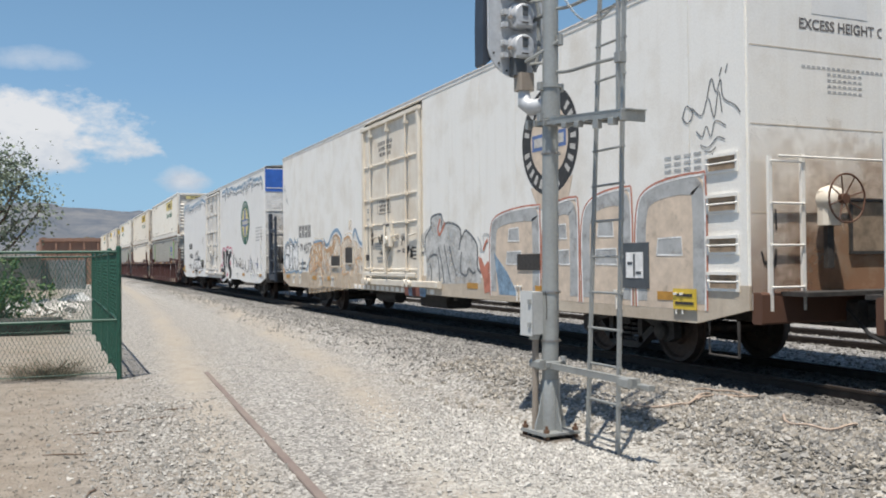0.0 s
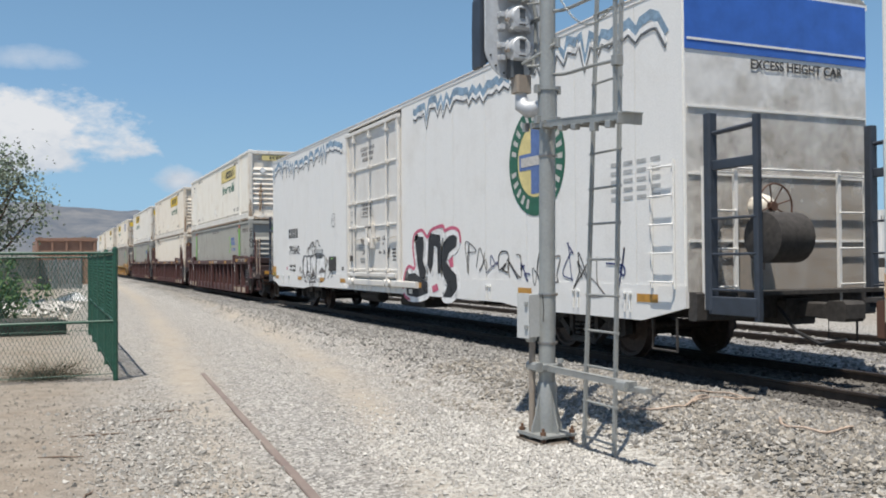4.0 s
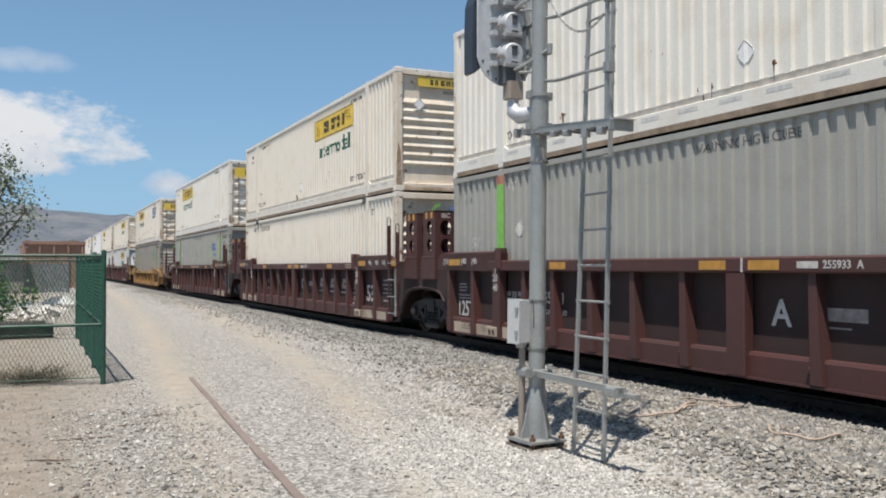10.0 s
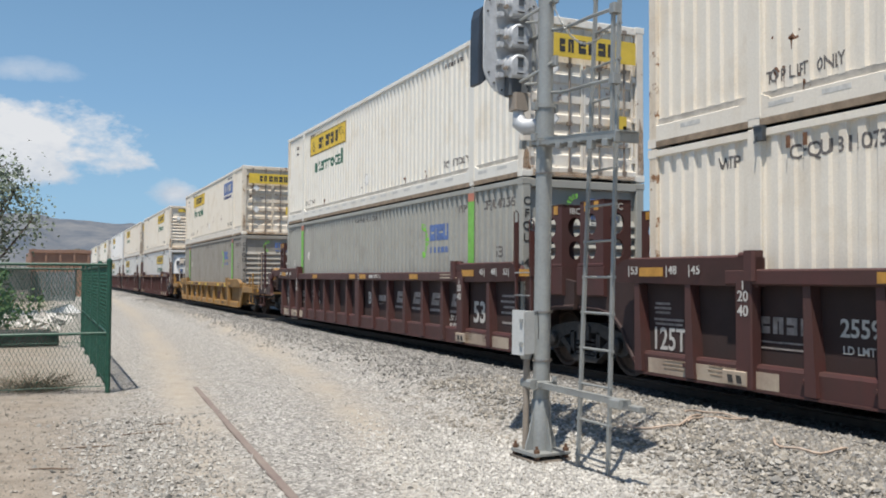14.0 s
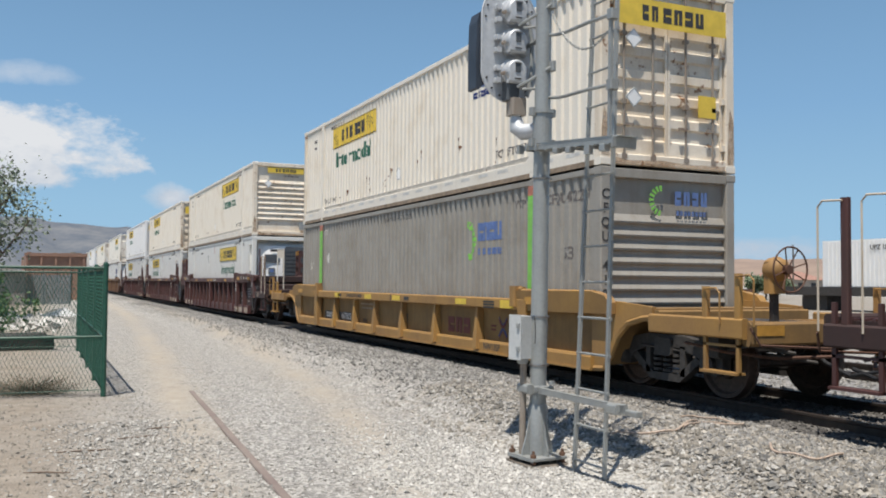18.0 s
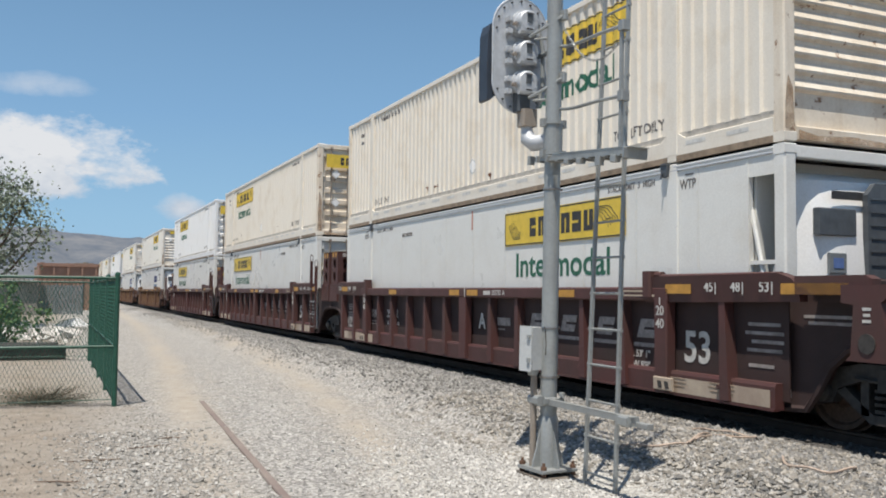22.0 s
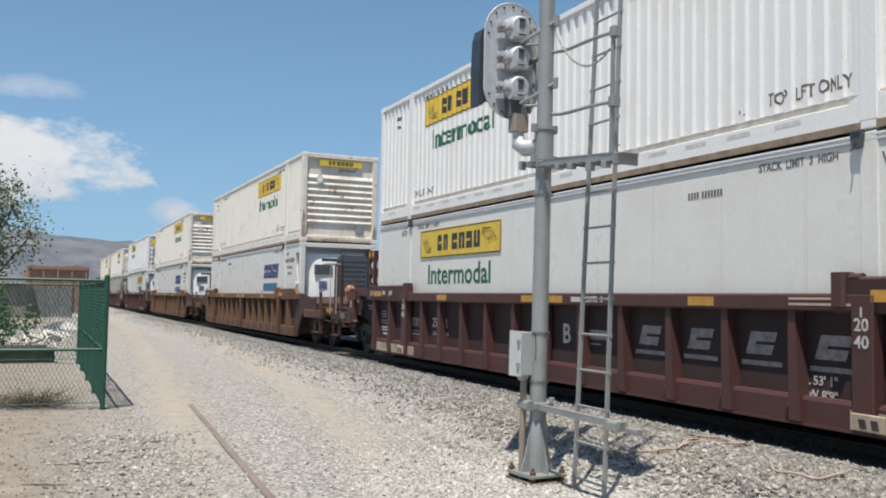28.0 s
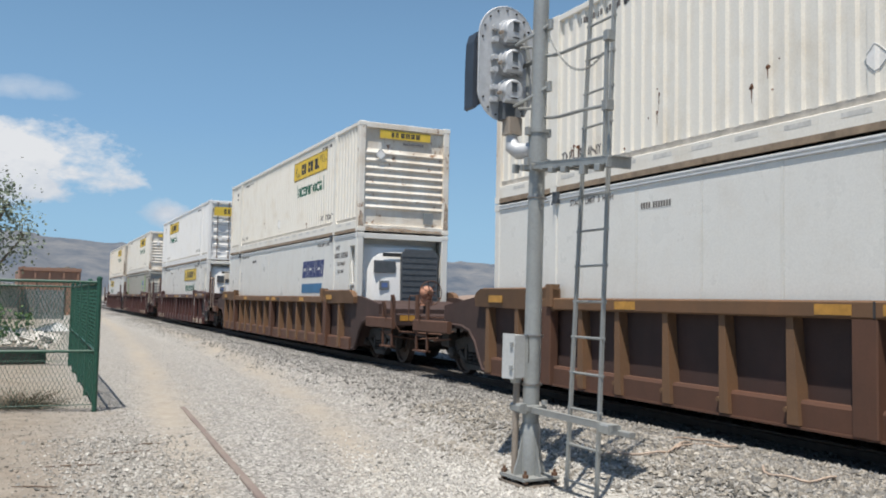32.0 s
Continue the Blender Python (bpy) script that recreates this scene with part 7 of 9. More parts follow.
def build_signal():
    s = thing("railway_signal", "galvanised signal mast with a three-lamp head seen from behind", "signal")
    s.matrix_basis = pose(MX, MY, 0, 0.36, 0.59, 0)
    part("mast", Geo().tube([(0, 0, 0.06), (0, 0, 1.9), (0, 0, 5.6)], [0.075, 0.074, 0.070], 24), M["galv"], s, smooth=True)
    part("base_plate", Geo().box(-0.19, 0.19, -0.19, 0.19, 0.045, 0.075, 0.006), M["galv"], s, "square foot plate", at=pose(0, 0, 0, 0, 0, 6))
    part("footing", Geo().box(-0.21, 0.21, -0.21, 0.21, -0.3, 0.012, 0.02), M["tie"], s, "buried concrete footing")
    for i in range(4):
        a = radians(i * 90 + 51)
        u, w = 0.225 * math.cos(a), 0.225 * math.sin(a)
        out = [(0.07, 0.07), (0.17, 0.07), (0.165, 0.12), (0.13, 0.22), (0.10, 0.36), (0.085, 0.455), (0.07, 0.46)]
        part("gusset", Geo().add([(x, y, z) for y in (-0.009, 0.009) for x, z in out], [tuple(range(7)), tuple(range(13, 6, -1))] + [(k, (k + 1) % 7, 7 + (k + 1) % 7, 7 + k) for k in range(7)]), M["galv"], s, "flared foot web", at=pose(0, 0, 0, 0, 0, i * 90 + 6))
        bo = part("bolt", Geo().tube([(u, w, 0.0), (u, w, 0.135)], 0.013, 8), M["rust"], s, "rusty anchor bolt")
        part("nut", Geo().tube([(u, w, 0.075), (u, w, 0.105)], 0.027, 6), M["rust"], bo)
        part("nut", Geo().tube([(u, w, 0.018), (u, w, 0.045)], 0.027, 6), M["rust"], bo)
    part("base_sleeve", Geo().tube([(0, 0, 0.07), (0, 0, 0.50), (0, 0, 0.52)], [0.092, 0.088, 0.078], 20), M["galv"], s, smooth=True)
    # terminal box and its conduit
    bx = part("terminal_box", Geo().box(-0.07, 0.085, -0.07, 0.075, 0.925, 1.305, 0.012), M["box_grey"], s, "pale grey terminal box", at=pose(-0.15, 0.055, 0, 0, 0, 14))
    part("box_lid", Geo().box(-0.08, -0.07, -0.075, 0.08, 0.915, 1.315, 0.004), M["box_grey"], bx)
    part("hasp", Geo().box(-0.097, -0.075, -0.065, -0.03, 0.995, 1.035, 0.004), M["galv"], bx)
    part("hasp", Geo().box(-0.097, -0.075, -0.065, -0.03, 1.20, 1.24, 0.004), M["galv"], bx)
    part("box_top", Geo().prism([(-0.045, 1.30), (0.06, 1.30), (0.05, 1.335), (-0.02, 1.345)], 1, -0.05, 0.05), M["galv"], bx)
    part("box_foot", Geo().lathe([(0.875, 0.042), (0.905, 0.055), (0.93, 0.06)], (0.02, 0.0, 0), 2, 14), M["galv"], bx)
    part("box_mount", Geo().box(0.065, 0.095, 0.0, 0.08, 0.93, 1.29, 0.008), M["galv"], s, "steel mounting strip")
    part("conduit", Geo().tube([(-0.125, 0.05, 0.0), (-0.125, 0.05, 0.90)], 0.030, 12), M["bar"], s, "brownish conduit pipe", smooth=True)
    part("box_wire", Geo().tube([(-0.075, -0.035, 1.31), (-0.068, -0.04, 1.28), (-0.062, -0.045, 1.15), (-0.066, -0.045, 1.06)], 0.004, 5), M["soot"], s, "thin black wire")
    for z in (0.868, 1.302, 2.55):
        bd = part("band", Geo().lathe([(-0.010, 0.081), (-0.004, 0.083), (0.004, 0.083), (0.010, 0.081)], (0, 0, z), 2, 20), M["tread"], s, "bright steel band", smooth=True)
        part("buckle", Geo().box(0.075, 0.098, -0.02, 0.02, z - 0.012, z + 0.012, 0.003), M["tread"], bd)
    # lower bracket to the ladder
    lb = part("lower_bracket", Geo().box(-0.06, -0.052, -1.30, 0.10, 0.625, 0.675).box(-0.06, -0.01, -1.30, 0.10, 0.668, 0.676), M["galv"], s, "angle bracket to the ladder", at=Matrix.Translation((0, 0, 0.66)) @ Matrix.Rotation(radians(-0.4), 4, "X") @ Matrix.Translation((0, 0, -0.66)))
    part("clamp", Geo().box(-0.155, -0.065, -0.06, 0.11, 0.615, 0.70, 0.02), M["galv"], lb)
    for y in (-0.105, 0.075):
        part("clamp", Geo().box(-0.10, 0.10, y, y + 0.03, 0.63, 0.69, 0.01), M["galv"], lb)
    part("bolt", Geo().tube([(0.06, -0.13, 0.70), (0.06, -0.13, 0.735)], 0.028, 8), M["galv"], lb)
    part("foot_clip", Geo().box(-0.09, 0.03, -1.29, -1.17, 0.60, 0.675, 0.01), M["galv"], lb)
    part("foot_clip", Geo().box(0.0, 0.06, -1.43, -1.22, 0.595, 0.635, 0.006), M["galv"], lb)
    # ladder platform seen from below
    pb = part("platform_bracket", Geo().box(-0.10, -0.092, -1.24, 0.28, 2.80, 2.838).box(-0.10, -0.065, -1.24, 0.28, 2.832, 2.838).box(0.092, 0.10, -1.24, 0.12, 2.80, 2.838), M["galv"], s, "steel platform arms", at=Matrix.Translation((0, 0, 2.82)) @ Matrix.Rotation(radians(4.6), 4, "X") @ Matrix.Translation((0, 0, -2.82)))
    for b in ((-0.12, 0.12, -0.10, -0.075, 2.79, 2.85), (-0.12, 0.12, 0.075, 0.10, 2.79, 2.85), (-0.15, -0.09, 0.16, 0.20, 2.77, 2.85)):
        part("clamp", Geo().box(*b, 0.006), M["galv"], pb)
    for y in (-0.26, -0.50, -0.74, -0.98, -1.19):
        part("cross_bar", Geo().box(-0.12, 0.12, y - 0.018, y + 0.018, 2.788, 2.80), M["galv"], pb)
    for y, h in ((-0.40, 0.045), (-0.60, 0.05), (-0.88, 0.075), (-1.10, 0.06)):
        part("clip", Geo().box(-0.112, -0.06, y - 0.04, y + 0.03, 2.80 - h, 2.80, 0.006), M["galv"], pb)
    part("end_plate", Geo().box(-0.12, 0.105, -1.26, -1.24, 2.765, 2.855, 0.006), M["galv"], pb)
    gr = Geo()
    for k in range(7):
        gr.box(-0.088 + k * 0.028, -0.084 + k * 0.028, -1.23, -0.13, 2.838, 2.862)
    for k in range(25):
        gr.box(-0.09, 0.09, -1.22 + k * 0.045, -1.295 + k * 0.045, 2.850, 2.858)
    part("grating", gr, M["galv"], pb, "open steel grating")
    # stays to the rail behind the ladder
    for z in (3.83, 3.26):
        part("stay", Geo().tube([(0.03, -0.05, z + 0.02), (0.05, -0.18, z), (0.045, -0.32, z - 0.012), (0.02, -0.70, z - 0.03), (0.0, -1.06, z - 0.06)], 0.016, 8), M["galv"], s, "bent steel stay", smooth=True)
        part("stay_clamp", Geo().box(-0.03, 0.05, -1.095, -1.02, z - 0.10, z - 0.02, 0.01), M["galv"], s)
    part("stanchion", Geo().box(-0.014, 0.014, -1.058, -1.03, 2.70, 3.80), M["galv"], s)
    # chain
    ch = part("chain", Geo().tube([(0.02, -0.12, 4.02), (0.02, -0.12, 4.06)], 0.008, 6), M["galv"], s, "sagging safety chain")
    link = shared(("link",), lambda: Geo().tube([(0.010 * math.cos(k * 0.785), 0.024 * math.sin(k * 0.785), 0) for k in range(9)], 0.0036, 5, False).mesh("link", M["galv"], True))
    pts = [Vector((0.02, -0.12 - t * 0.86, 4.02 - 0.36 * t - 0.30 * 4 * t * (1 - t) * 0.75)) for t in [k / 30 for k in range(31)]]
    for k in range(30):
        d = pts[k + 1] - pts[k]
        part("link", link, None, ch, at=Matrix.Translation(pts[k]) @ d.to_track_quat("Y", "Z").to_matrix().to_4x4() @ Matrix.Rotation(radians(90 * (k % 2)), 4, "Y"))
    # head
    hx, hy, zc = -0.176, 0.324, 3.83
    rx, rz, flat_part = 0.288, 0.30, 0.245
    out = []
    for k in range(32):
        a = 2 * math.pi * k / 32
        out.append((hx + rx * math.cos(a), zc + (flat_part if math.sin(a) > 0 else -flat_part) + rz * math.sin(a)))
    hd = part("back_plate", Geo().prism([(b, a) for a, b in out], 1, hy, hy + 0.012), M["alu"], s, "oval aluminium back plate")
    part("rim", Geo().tube([(a, hy + 0.006, b) for a, b in out + out[:1]], 0.010, 6, False), M["alu"], hd)
    lx = hx + 0.005
    for k in (-1, 0, 1):
        z = zc + 0.005 + 0.283 * k
        lamp = part("lamp_housing", Geo().lathe([(-0.168, 0.02), (-0.166, 0.088), (-0.155, 0.100), (-0.085, 0.108), (-0.080, 0.124), (-0.050, 0.126), (-0.045, 0.116), (0.0, 0.122)], (lx, hy, z), 1, 28), M["alu"], hd, "cast lamp housing", smooth=True)
        part("door_foot", Geo().box(lx - 0.085, lx + 0.085, hy - 0.164, hy - 0.09, z - 0.118, z - 0.02, 0.02), M["alu"], lamp)
        part("nameplate", Geo().box(lx - 0.028, lx + 0.028, hy - 0.174, hy - 0.166, z - 0.02, z + 0.062, 0.003), M["slate"], lamp, "dark name plate")
        part("handle", Geo().box(lx - 0.03, lx + 0.03, hy - 0.178, hy - 0.163, z - 0.083, z - 0.073, 0.003), M["soot"], lamp)
        part("eyelid", Geo().box(lx - 0.034, lx + 0.034, hy - 0.182, hy - 0.166, z + 0.062, z + 0.072, 0.003), M["tread"], lamp)
        for dx in (-0.15, 0.135):
            for dz in (-0.085, 0.03):
                part("latch", Geo().box(lx + dx - 0.022, lx + dx + 0.025, hy - 0.075, hy - 0.005, z + dz - 0.024, z + dz + 0.024, 0.007), M["alu"], lamp)
        part("hinge_knob", Geo().lathe([(-0.02, 0.018), (0.02, 0.018)], (lx - 0.125, hy - 0.11, z - 0.03), 1, 10), M["bar"], lamp)
        # visor: open-bottomed hood
        g = Geo()
        n = 14
        for i in range(n + 1):
            a = radians(-40 + 260 * i / n)
            for dy in (0.012, 0.42 - 0.20 * (1 - math.sin(a)) * 0.5):
                for r in (0.135, 0.129):
                    g.v.append((lx + r * math.cos(a), hy + dy, z + r * math.sin(a)))
        for i in range(n):
            a, b = i * 4, i * 4 + 4
            g.f += [(a, b, b + 2, a + 2), (a + 1, a + 3, b + 3, b + 1), (a + 2, b + 2, b + 3, a + 3)]
        part("visor", g, M["black"], lamp, "black lamp visor", smooth=True)
    for a, b in out[::2]:
        part("rivet", Geo().lathe([(-0.008, 0.010), (0, 0.011)], (hx + (a - hx) * 0.88, hy, zc + (b - zc) * 0.94), 1, 8), M["soot"], hd)
    # long dark hood that shows past the plate's edge
    arc = [(hx - 0.25, zc + 0.30), (hx - 0.30, zc + 0.27), (hx - 0.325, zc + 0.18), (hx - 0.33, zc - 0.10), (hx - 0.325, zc - 0.44), (hx - 0.30, zc - 0.45), (hx - 0.20, zc - 0.36)]
    part("hood", Geo().prism([(b, a) for a, b in arc], 1, hy + 0.03, hy + 0.20), M["hood"], hd, "long slate-black side hood")
    # elbow that carries the head, and struts
    part("elbow", Geo().tube([(hx + 0.03, hy - 0.10, zc - 0.60), (hx + 0.03, hy - 0.10, zc - 0.72), (hx + 0.035, hy - 0.11, zc - 0.80), (hx + 0.07, hy - 0.16, zc - 0.845), (hx + 0.12, hy - 0.24, zc - 0.845), (-0.015, 0.03, zc - 0.82)], [0.05, 0.055, 0.072, 0.076, 0.074, 0.07], 16), M["alu"], s, "cast pipe elbow", smooth=True)
    ec = part("elbow_clamp", Geo().tube([(0, 0, zc - 0.97), (0, 0, zc - 0.66)], 0.088, 18), M["galv"], s)
    for q in (zc - 0.96, zc - 0.68):
        part("collar", Geo().lathe([(-0.014, 0.100), (0.014, 0.100)], (0, 0, q), 2, 18), M["galv"], ec)
        for sx in (-1, 1):
            part("lug", Geo().box(sx * 0.105 - 0.022, sx * 0.105 + 0.022, -0.03, 0.03, q - 0.035, q + 0.035, 0.006), M["galv"], ec)
    part("junction", Geo().box(hx - 0.045, hx + 0.105, hy - 0.17, hy - 0.03, zc - 0.69, zc - 0.53, 0.015), M["bar"], s, "small brown junction box")
    part("junction_neck", Geo().box(hx - 0.075, hx + 0.055, hy - 0.12, hy + 0.0, zc - 0.55, zc - 0.36, 0.015), M["slate"], s, "dark neck under the head")
    for z in (zc - 0.43, zc + 0.14):
        part("strut", Geo().tube([(-0.165, 0.17, z), (-0.12, 0.07, z + 0.035), (0.04, -0.12, z + 0.16)], 0.015, 8), M["galv"], s, "steel strut")
        part("strut_clamp", Geo().box(0.015, 0.055, -0.14, -0.06, z + 0.11, z + 0.20, 0.008), M["galv"], s)
        part("strut_end", Geo().tube([(-0.12, 0.16, z - 0.02), (-0.01, 0.06, z - 0.02)], 0.012, 6), M["galv"], s)
    part("cable_run", Geo().tube([(hx + 0.16, hy - 0.05, zc + 0.30), (hx + 0.20, hy - 0.08, zc + 0.05), (hx + 0.185, hy - 0.1, zc - 0.3), (hx + 0.14, hy - 0.1, zc - 0.5)], 0.02, 8), M["galv"], s, "grey flexible conduit", smooth=True)
    part("head_arm", Geo().tube([(hx + 0.18, hy, zc + 0.0), (0.0, 0.0, zc + 0.0)], 0.022, 8), M["galv"], s)
    return s


def build_ladder():
    ld = thing("signal_ladder", "galvanised steel ladder fixed beside a signal mast", "ladder")
    ld.matrix_basis = pose(4.225, 6.25, 0, 0, 2.3, 0)
    w0, w1, top = 0.222, 0.160, 5.6
    for sy in (-1, 1):
        a = math.degrees(math.atan2(w0 - w1, top))
        part("stile", Geo().box(-0.012, 0.012, -0.018, 0.018, -0.04, top), M["galv"], ld, at=pose(0, sy * w0, 0, sy * a, 0, 0))
    for k in range(18):
        z = 0.09 + k * 0.305
        w = w0 + (w1 - w0) * z / top
        rg = part("rung", Geo().tube([(0, -w, 0), (0, w, 0)], 0.011, 8).mesh("rung", M["galv"], True), None, ld, at=pose(0, 0, z))
        for sy in (-1, 1):
            part("weld", Geo().lathe([(-0.008, 0.017), (0.008, 0.017)], (0, sy * (w + 0.018), 0), 1, 8), M["galv"], rg)
    return ld


# fence
def chain_link(length, z0, z1, step=0.055, r=0.0022):
    """Diamond mesh in the x-z plane from x=0 to length."""
    g = Geo()
    n = int(length / step)
    rows = int((z1 - z0) / step)
    for i in range(n):
        for s in (0, 1):
            a = i * step + s * step * 0.5
            pts = []
            for k in range(rows + 1):
                off = step * 0.5 if (k % 2 == 0) else 0.0
                pts.append((a + (off if s == 0 else step * 0.5 - off) - 0.25 * step, 0.003 * (1 if k % 2 else -1) * (1 if s else -1), z0 + (z1 - z0) * k / rows))
            b = len(g.v)
            for p in pts:
                g.v += [(p[0] - r, p[1], p[2]), (p[0] + r, p[1] - r, p[2]), (p[0], p[1] + r, p[2])]
            for k in range(rows):
                q = b + k * 3
                for j in range(3):
                    g.f.append((q + j, q + (j + 1) % 3, q + 3 + (j + 1) % 3, q + 3 + j))
    return g


def build_fence():
    f = thing("chain_link_fence", "green vinyl-coated chain-link fence with pipe rails", "fence")
    f.matrix_basis = pose(0.84, 12.95, 0)
    H = 1.80
    post = Geo().tube([(0, 0, -0.2), (0, 0, H)], 0.036, 12).lathe([(H, 0.04), (H + 0.03, 0.036), (H + 0.045, 0.015)], (0, 0, 0), 2, 12).mesh("post", M["fence"], True)
    for x, y in [(0, 0), (-2.9, 0), (-5.8, 0), (0, 2.15), (0, 4.3), (0, 6.45), (0, 8.6), (-2.9, 8.6), (-5.8, 8.6), (-8.7, 8.6)]:
        part("post", post, None, f, at=pose(x, y, 0))
    for z in (0.10, 0.82, H - 0.04):
        part("rail", Geo().tube([(0, 0, z), (-5.8, 0, z)], 0.021 if z > 0.2 else 0.006, 8), M["fence"], f)
    part("rail", Geo().tube([(0, 0, 0.82), (0, 8.6, 0.82)], 0.021, 8), M["fence"], f)
    for z in (0.10, H - 0.04):
        part("rail", Geo().tube([(0, 0, z), (0, 8.6, z)], 0.021 if z > 0.2 else 0.006, 8), M["fence"], f)
        part("rail", Geo().tube([(0, 8.6, z), (-8.7, 8.6, z)], 0.021 if z > 0.2 else 0.006, 8), M["fence"], f)
    tagged(part("wire_mesh", chain_link(3.6, 0.06, H - 0.03), M["fence"], f, "green diamond wire mesh", at=pose(-3.6, 0, 0)), kind="stuff")
    tagged(part("wire_mesh", chain_link(8.6, 0.06, H - 0.03, r=0.003), M["fence"], f, "green diamond wire mesh", at=pose(0.0, 0, 0, 0, 0, 90)), kind="stuff")
    tagged(part("wire_mesh", chain_link(6.0, 0.06, H - 0.03, 0.075, 0.003), M["fence"], f, "green diamond wire mesh", at=pose(-6.0, 8.6, 0)), kind="stuff")
    return f


# plants
def leaf_material(name, a, b):
    mt, nt, bs = nodes_of(name)
    g = nt.nodes.new("ShaderNodeNewGeometry")
    nt.links.new(ramp(nt, g.outputs["Random Per Island"], [(0.0, a), (1.0, b)]), bs.inputs["Base Color"])
    bs.inputs["Roughness"].default_value = 0.6
    return mt


def leaves(centres, spread, per, size, seed):
    rng = random.Random(seed)
    g = Geo()
    for c in centres:
        for _ in range(per):
            p = Vector([c[i] + rng.gauss(0, spread) for i in range(3)])
            d = Vector((rng.gauss(0, 1), rng.gauss(0, 1), rng.gauss(0, 0.7))).normalized()
            s = d.cross(Vector((rng.gauss(0, 1), rng.gauss(0, 1), rng.gauss(0, 1)))).normalized()
            L = size * rng.uniform(0.6, 1.4)
            w = L * 0.42
            up = d.cross(s) * L * 0.12
            g.add([p, p + d * L * 0.5 + s * w + up, p + d * L, p + d * L * 0.5 - s * w + up], [(0, 1, 2), (0, 2, 3)])
    return g


def build_tree(x, y, h, spread, seed, label, leaf, bark, n_limbs=9, per=70, size=0.11, low=0.25):
    rng = random.Random(seed)
    t = thing("tree", label, "tree")
    t.matrix_basis = pose(x, y, 0)
    g = Geo()
    g.tube([(0, 0, -0.2), (0.05, 0.02, h * 0.3), (-0.05, 0.05, h * 0.62)], [0.032 * h, 0.024 * h, 0.012 * h], 10)
    tips = []
    for i in range(n_limbs):
        z = h * (low + (0.6 - low) * i / n_limbs)
        a = i * 2.4 + rng.uniform(-0.4, 0.4)
        L = spread * rng.uniform(0.6, 1.0)
        e = Vector((math.cos(a) * L, math.sin(a) * L, z + h * rng.uniform(0.14, 0.40)))
        mid = Vector((math.cos(a) * L * 0.5, math.sin(a) * L * 0.5, z + (e.z - z) * 0.35))
        g.tube([(0, 0, z), mid, e], [0.010 * h, 0.007 * h, 0.003 * h], 6)
        for k in range(7):
            q = mid.lerp(e, rng.random())
            tip = q + Vector((rng.gauss(0, 0.25 * spread), rng.gauss(0, 0.25 * spread), rng.uniform(-0.05, 0.22) * h * 0.5))
            g.tube([q, q.lerp(tip, 0.5) + Vector((0, 0, 0.04 * h)), tip], [0.003 * h, 0.002 * h, 0.001 * h], 4)
            tips += [tip, q.lerp(tip, 0.6)]
    part("trunk", g, bark, t, "grey-brown trunk and limbs", smooth=True)
    tagged(part("crown", leaves(tips, 0.055 * h, per, size, seed + 1), leaf, t, "loose crown of small leaves"), kind="stuff")
    return t


def build_plants():
    bark = flat("bark", (0.10, 0.075, 0.055), 0.9, 0.0, 0.35, 8)
    lf = leaf_material("grey_green_leaves", (0.09, 0.12, 0.08), (0.25, 0.30, 0.22))
    lg = leaf_material("bright_green_leaves", (0.035, 0.075, 0.018), (0.09, 0.16, 0.045))
    # far trees: distance haze is put into a paler leaf green
    lh = leaf_material("hazy_green_leaves", (0.075, 0.11, 0.06), (0.16, 0.22, 0.12))
    dry = leaf_material("dry_weed", (0.13, 0.10, 0.07), (0.26, 0.21, 0.15))
    build_tree(-2.35, 36.0, 6.3, 2.25, 5, "sparse grey-green tree behind a wire fence", lf, bark, 13, 30, 0.12)
    build_tree(-5.3, 42.0, 8.4, 3.2, 8, "sparse grey-green tree behind a wire fence", lf, bark, 13, 36, 0.13)
    b = thing("shrub", "leafy bright green shrub behind the fence", "shrub")
    b.matrix_basis = pose(-1.45, 27.5, 0)
    rng = random.Random(2)
    cs = [(rng.gauss(0, 0.55), rng.gauss(0, 0.4), abs(rng.gauss(0.75, 0.4))) for _ in range(40)]
    st = Geo()
    for c in cs:
        st.tube([(c[0] * 0.2, c[1] * 0.2, 0), c], [0.02, 0.006], 4)
    tagged(part("stems", st, bark, b, "thin brown stems"), kind="stuff")
    tagged(part("foliage", leaves(cs, 0.17, 50, 0.12, 3), lg, b, "green leaves"), kind="stuff")
    d = thing("dry_bush", "dry grey-brown tumbleweed bush at the fence foot", "bush")
    d.matrix_basis = pose(-0.12, 13.5, 0)
    g = Geo()
    rng = random.Random(4)
    for _ in range(420):
        a, e = rng.uniform(0, 6.28), rng.uniform(0.05, 1.35)
        L = rng.uniform(0.25, 0.60)
        p = Vector((rng.gauss(0, 0.12), rng.gauss(0, 0.12), 0.0))
        q = p + Vector((math.cos(a) * math.cos(e) * L * 1.5, math.sin(a) * math.cos(e) * L, math.sin(e) * L * 0.6))
        g.tube([p, p.lerp(q, 0.5) + Vector((0, 0, 0.03)), q], [0.004, 0.003, 0.0015], 3)
    tagged(part("tangle", g, dry, d, "tangled dry twigs"), kind="stuff")
    for i, (x, y, h, sp) in enumerate([(67, 74, 3.7, 1.4), (71, 71.5, 3.4, 1.8), (110, 90, 5.0, 3.2), (128, 88, 4.6, 3.0), (82, 120, 6, 3.5)]):
        build_tree(x, y, h, sp, 20 + i, "green rounded tree in the distance", lh, bark, 9, 45, 0.24, 0.1)


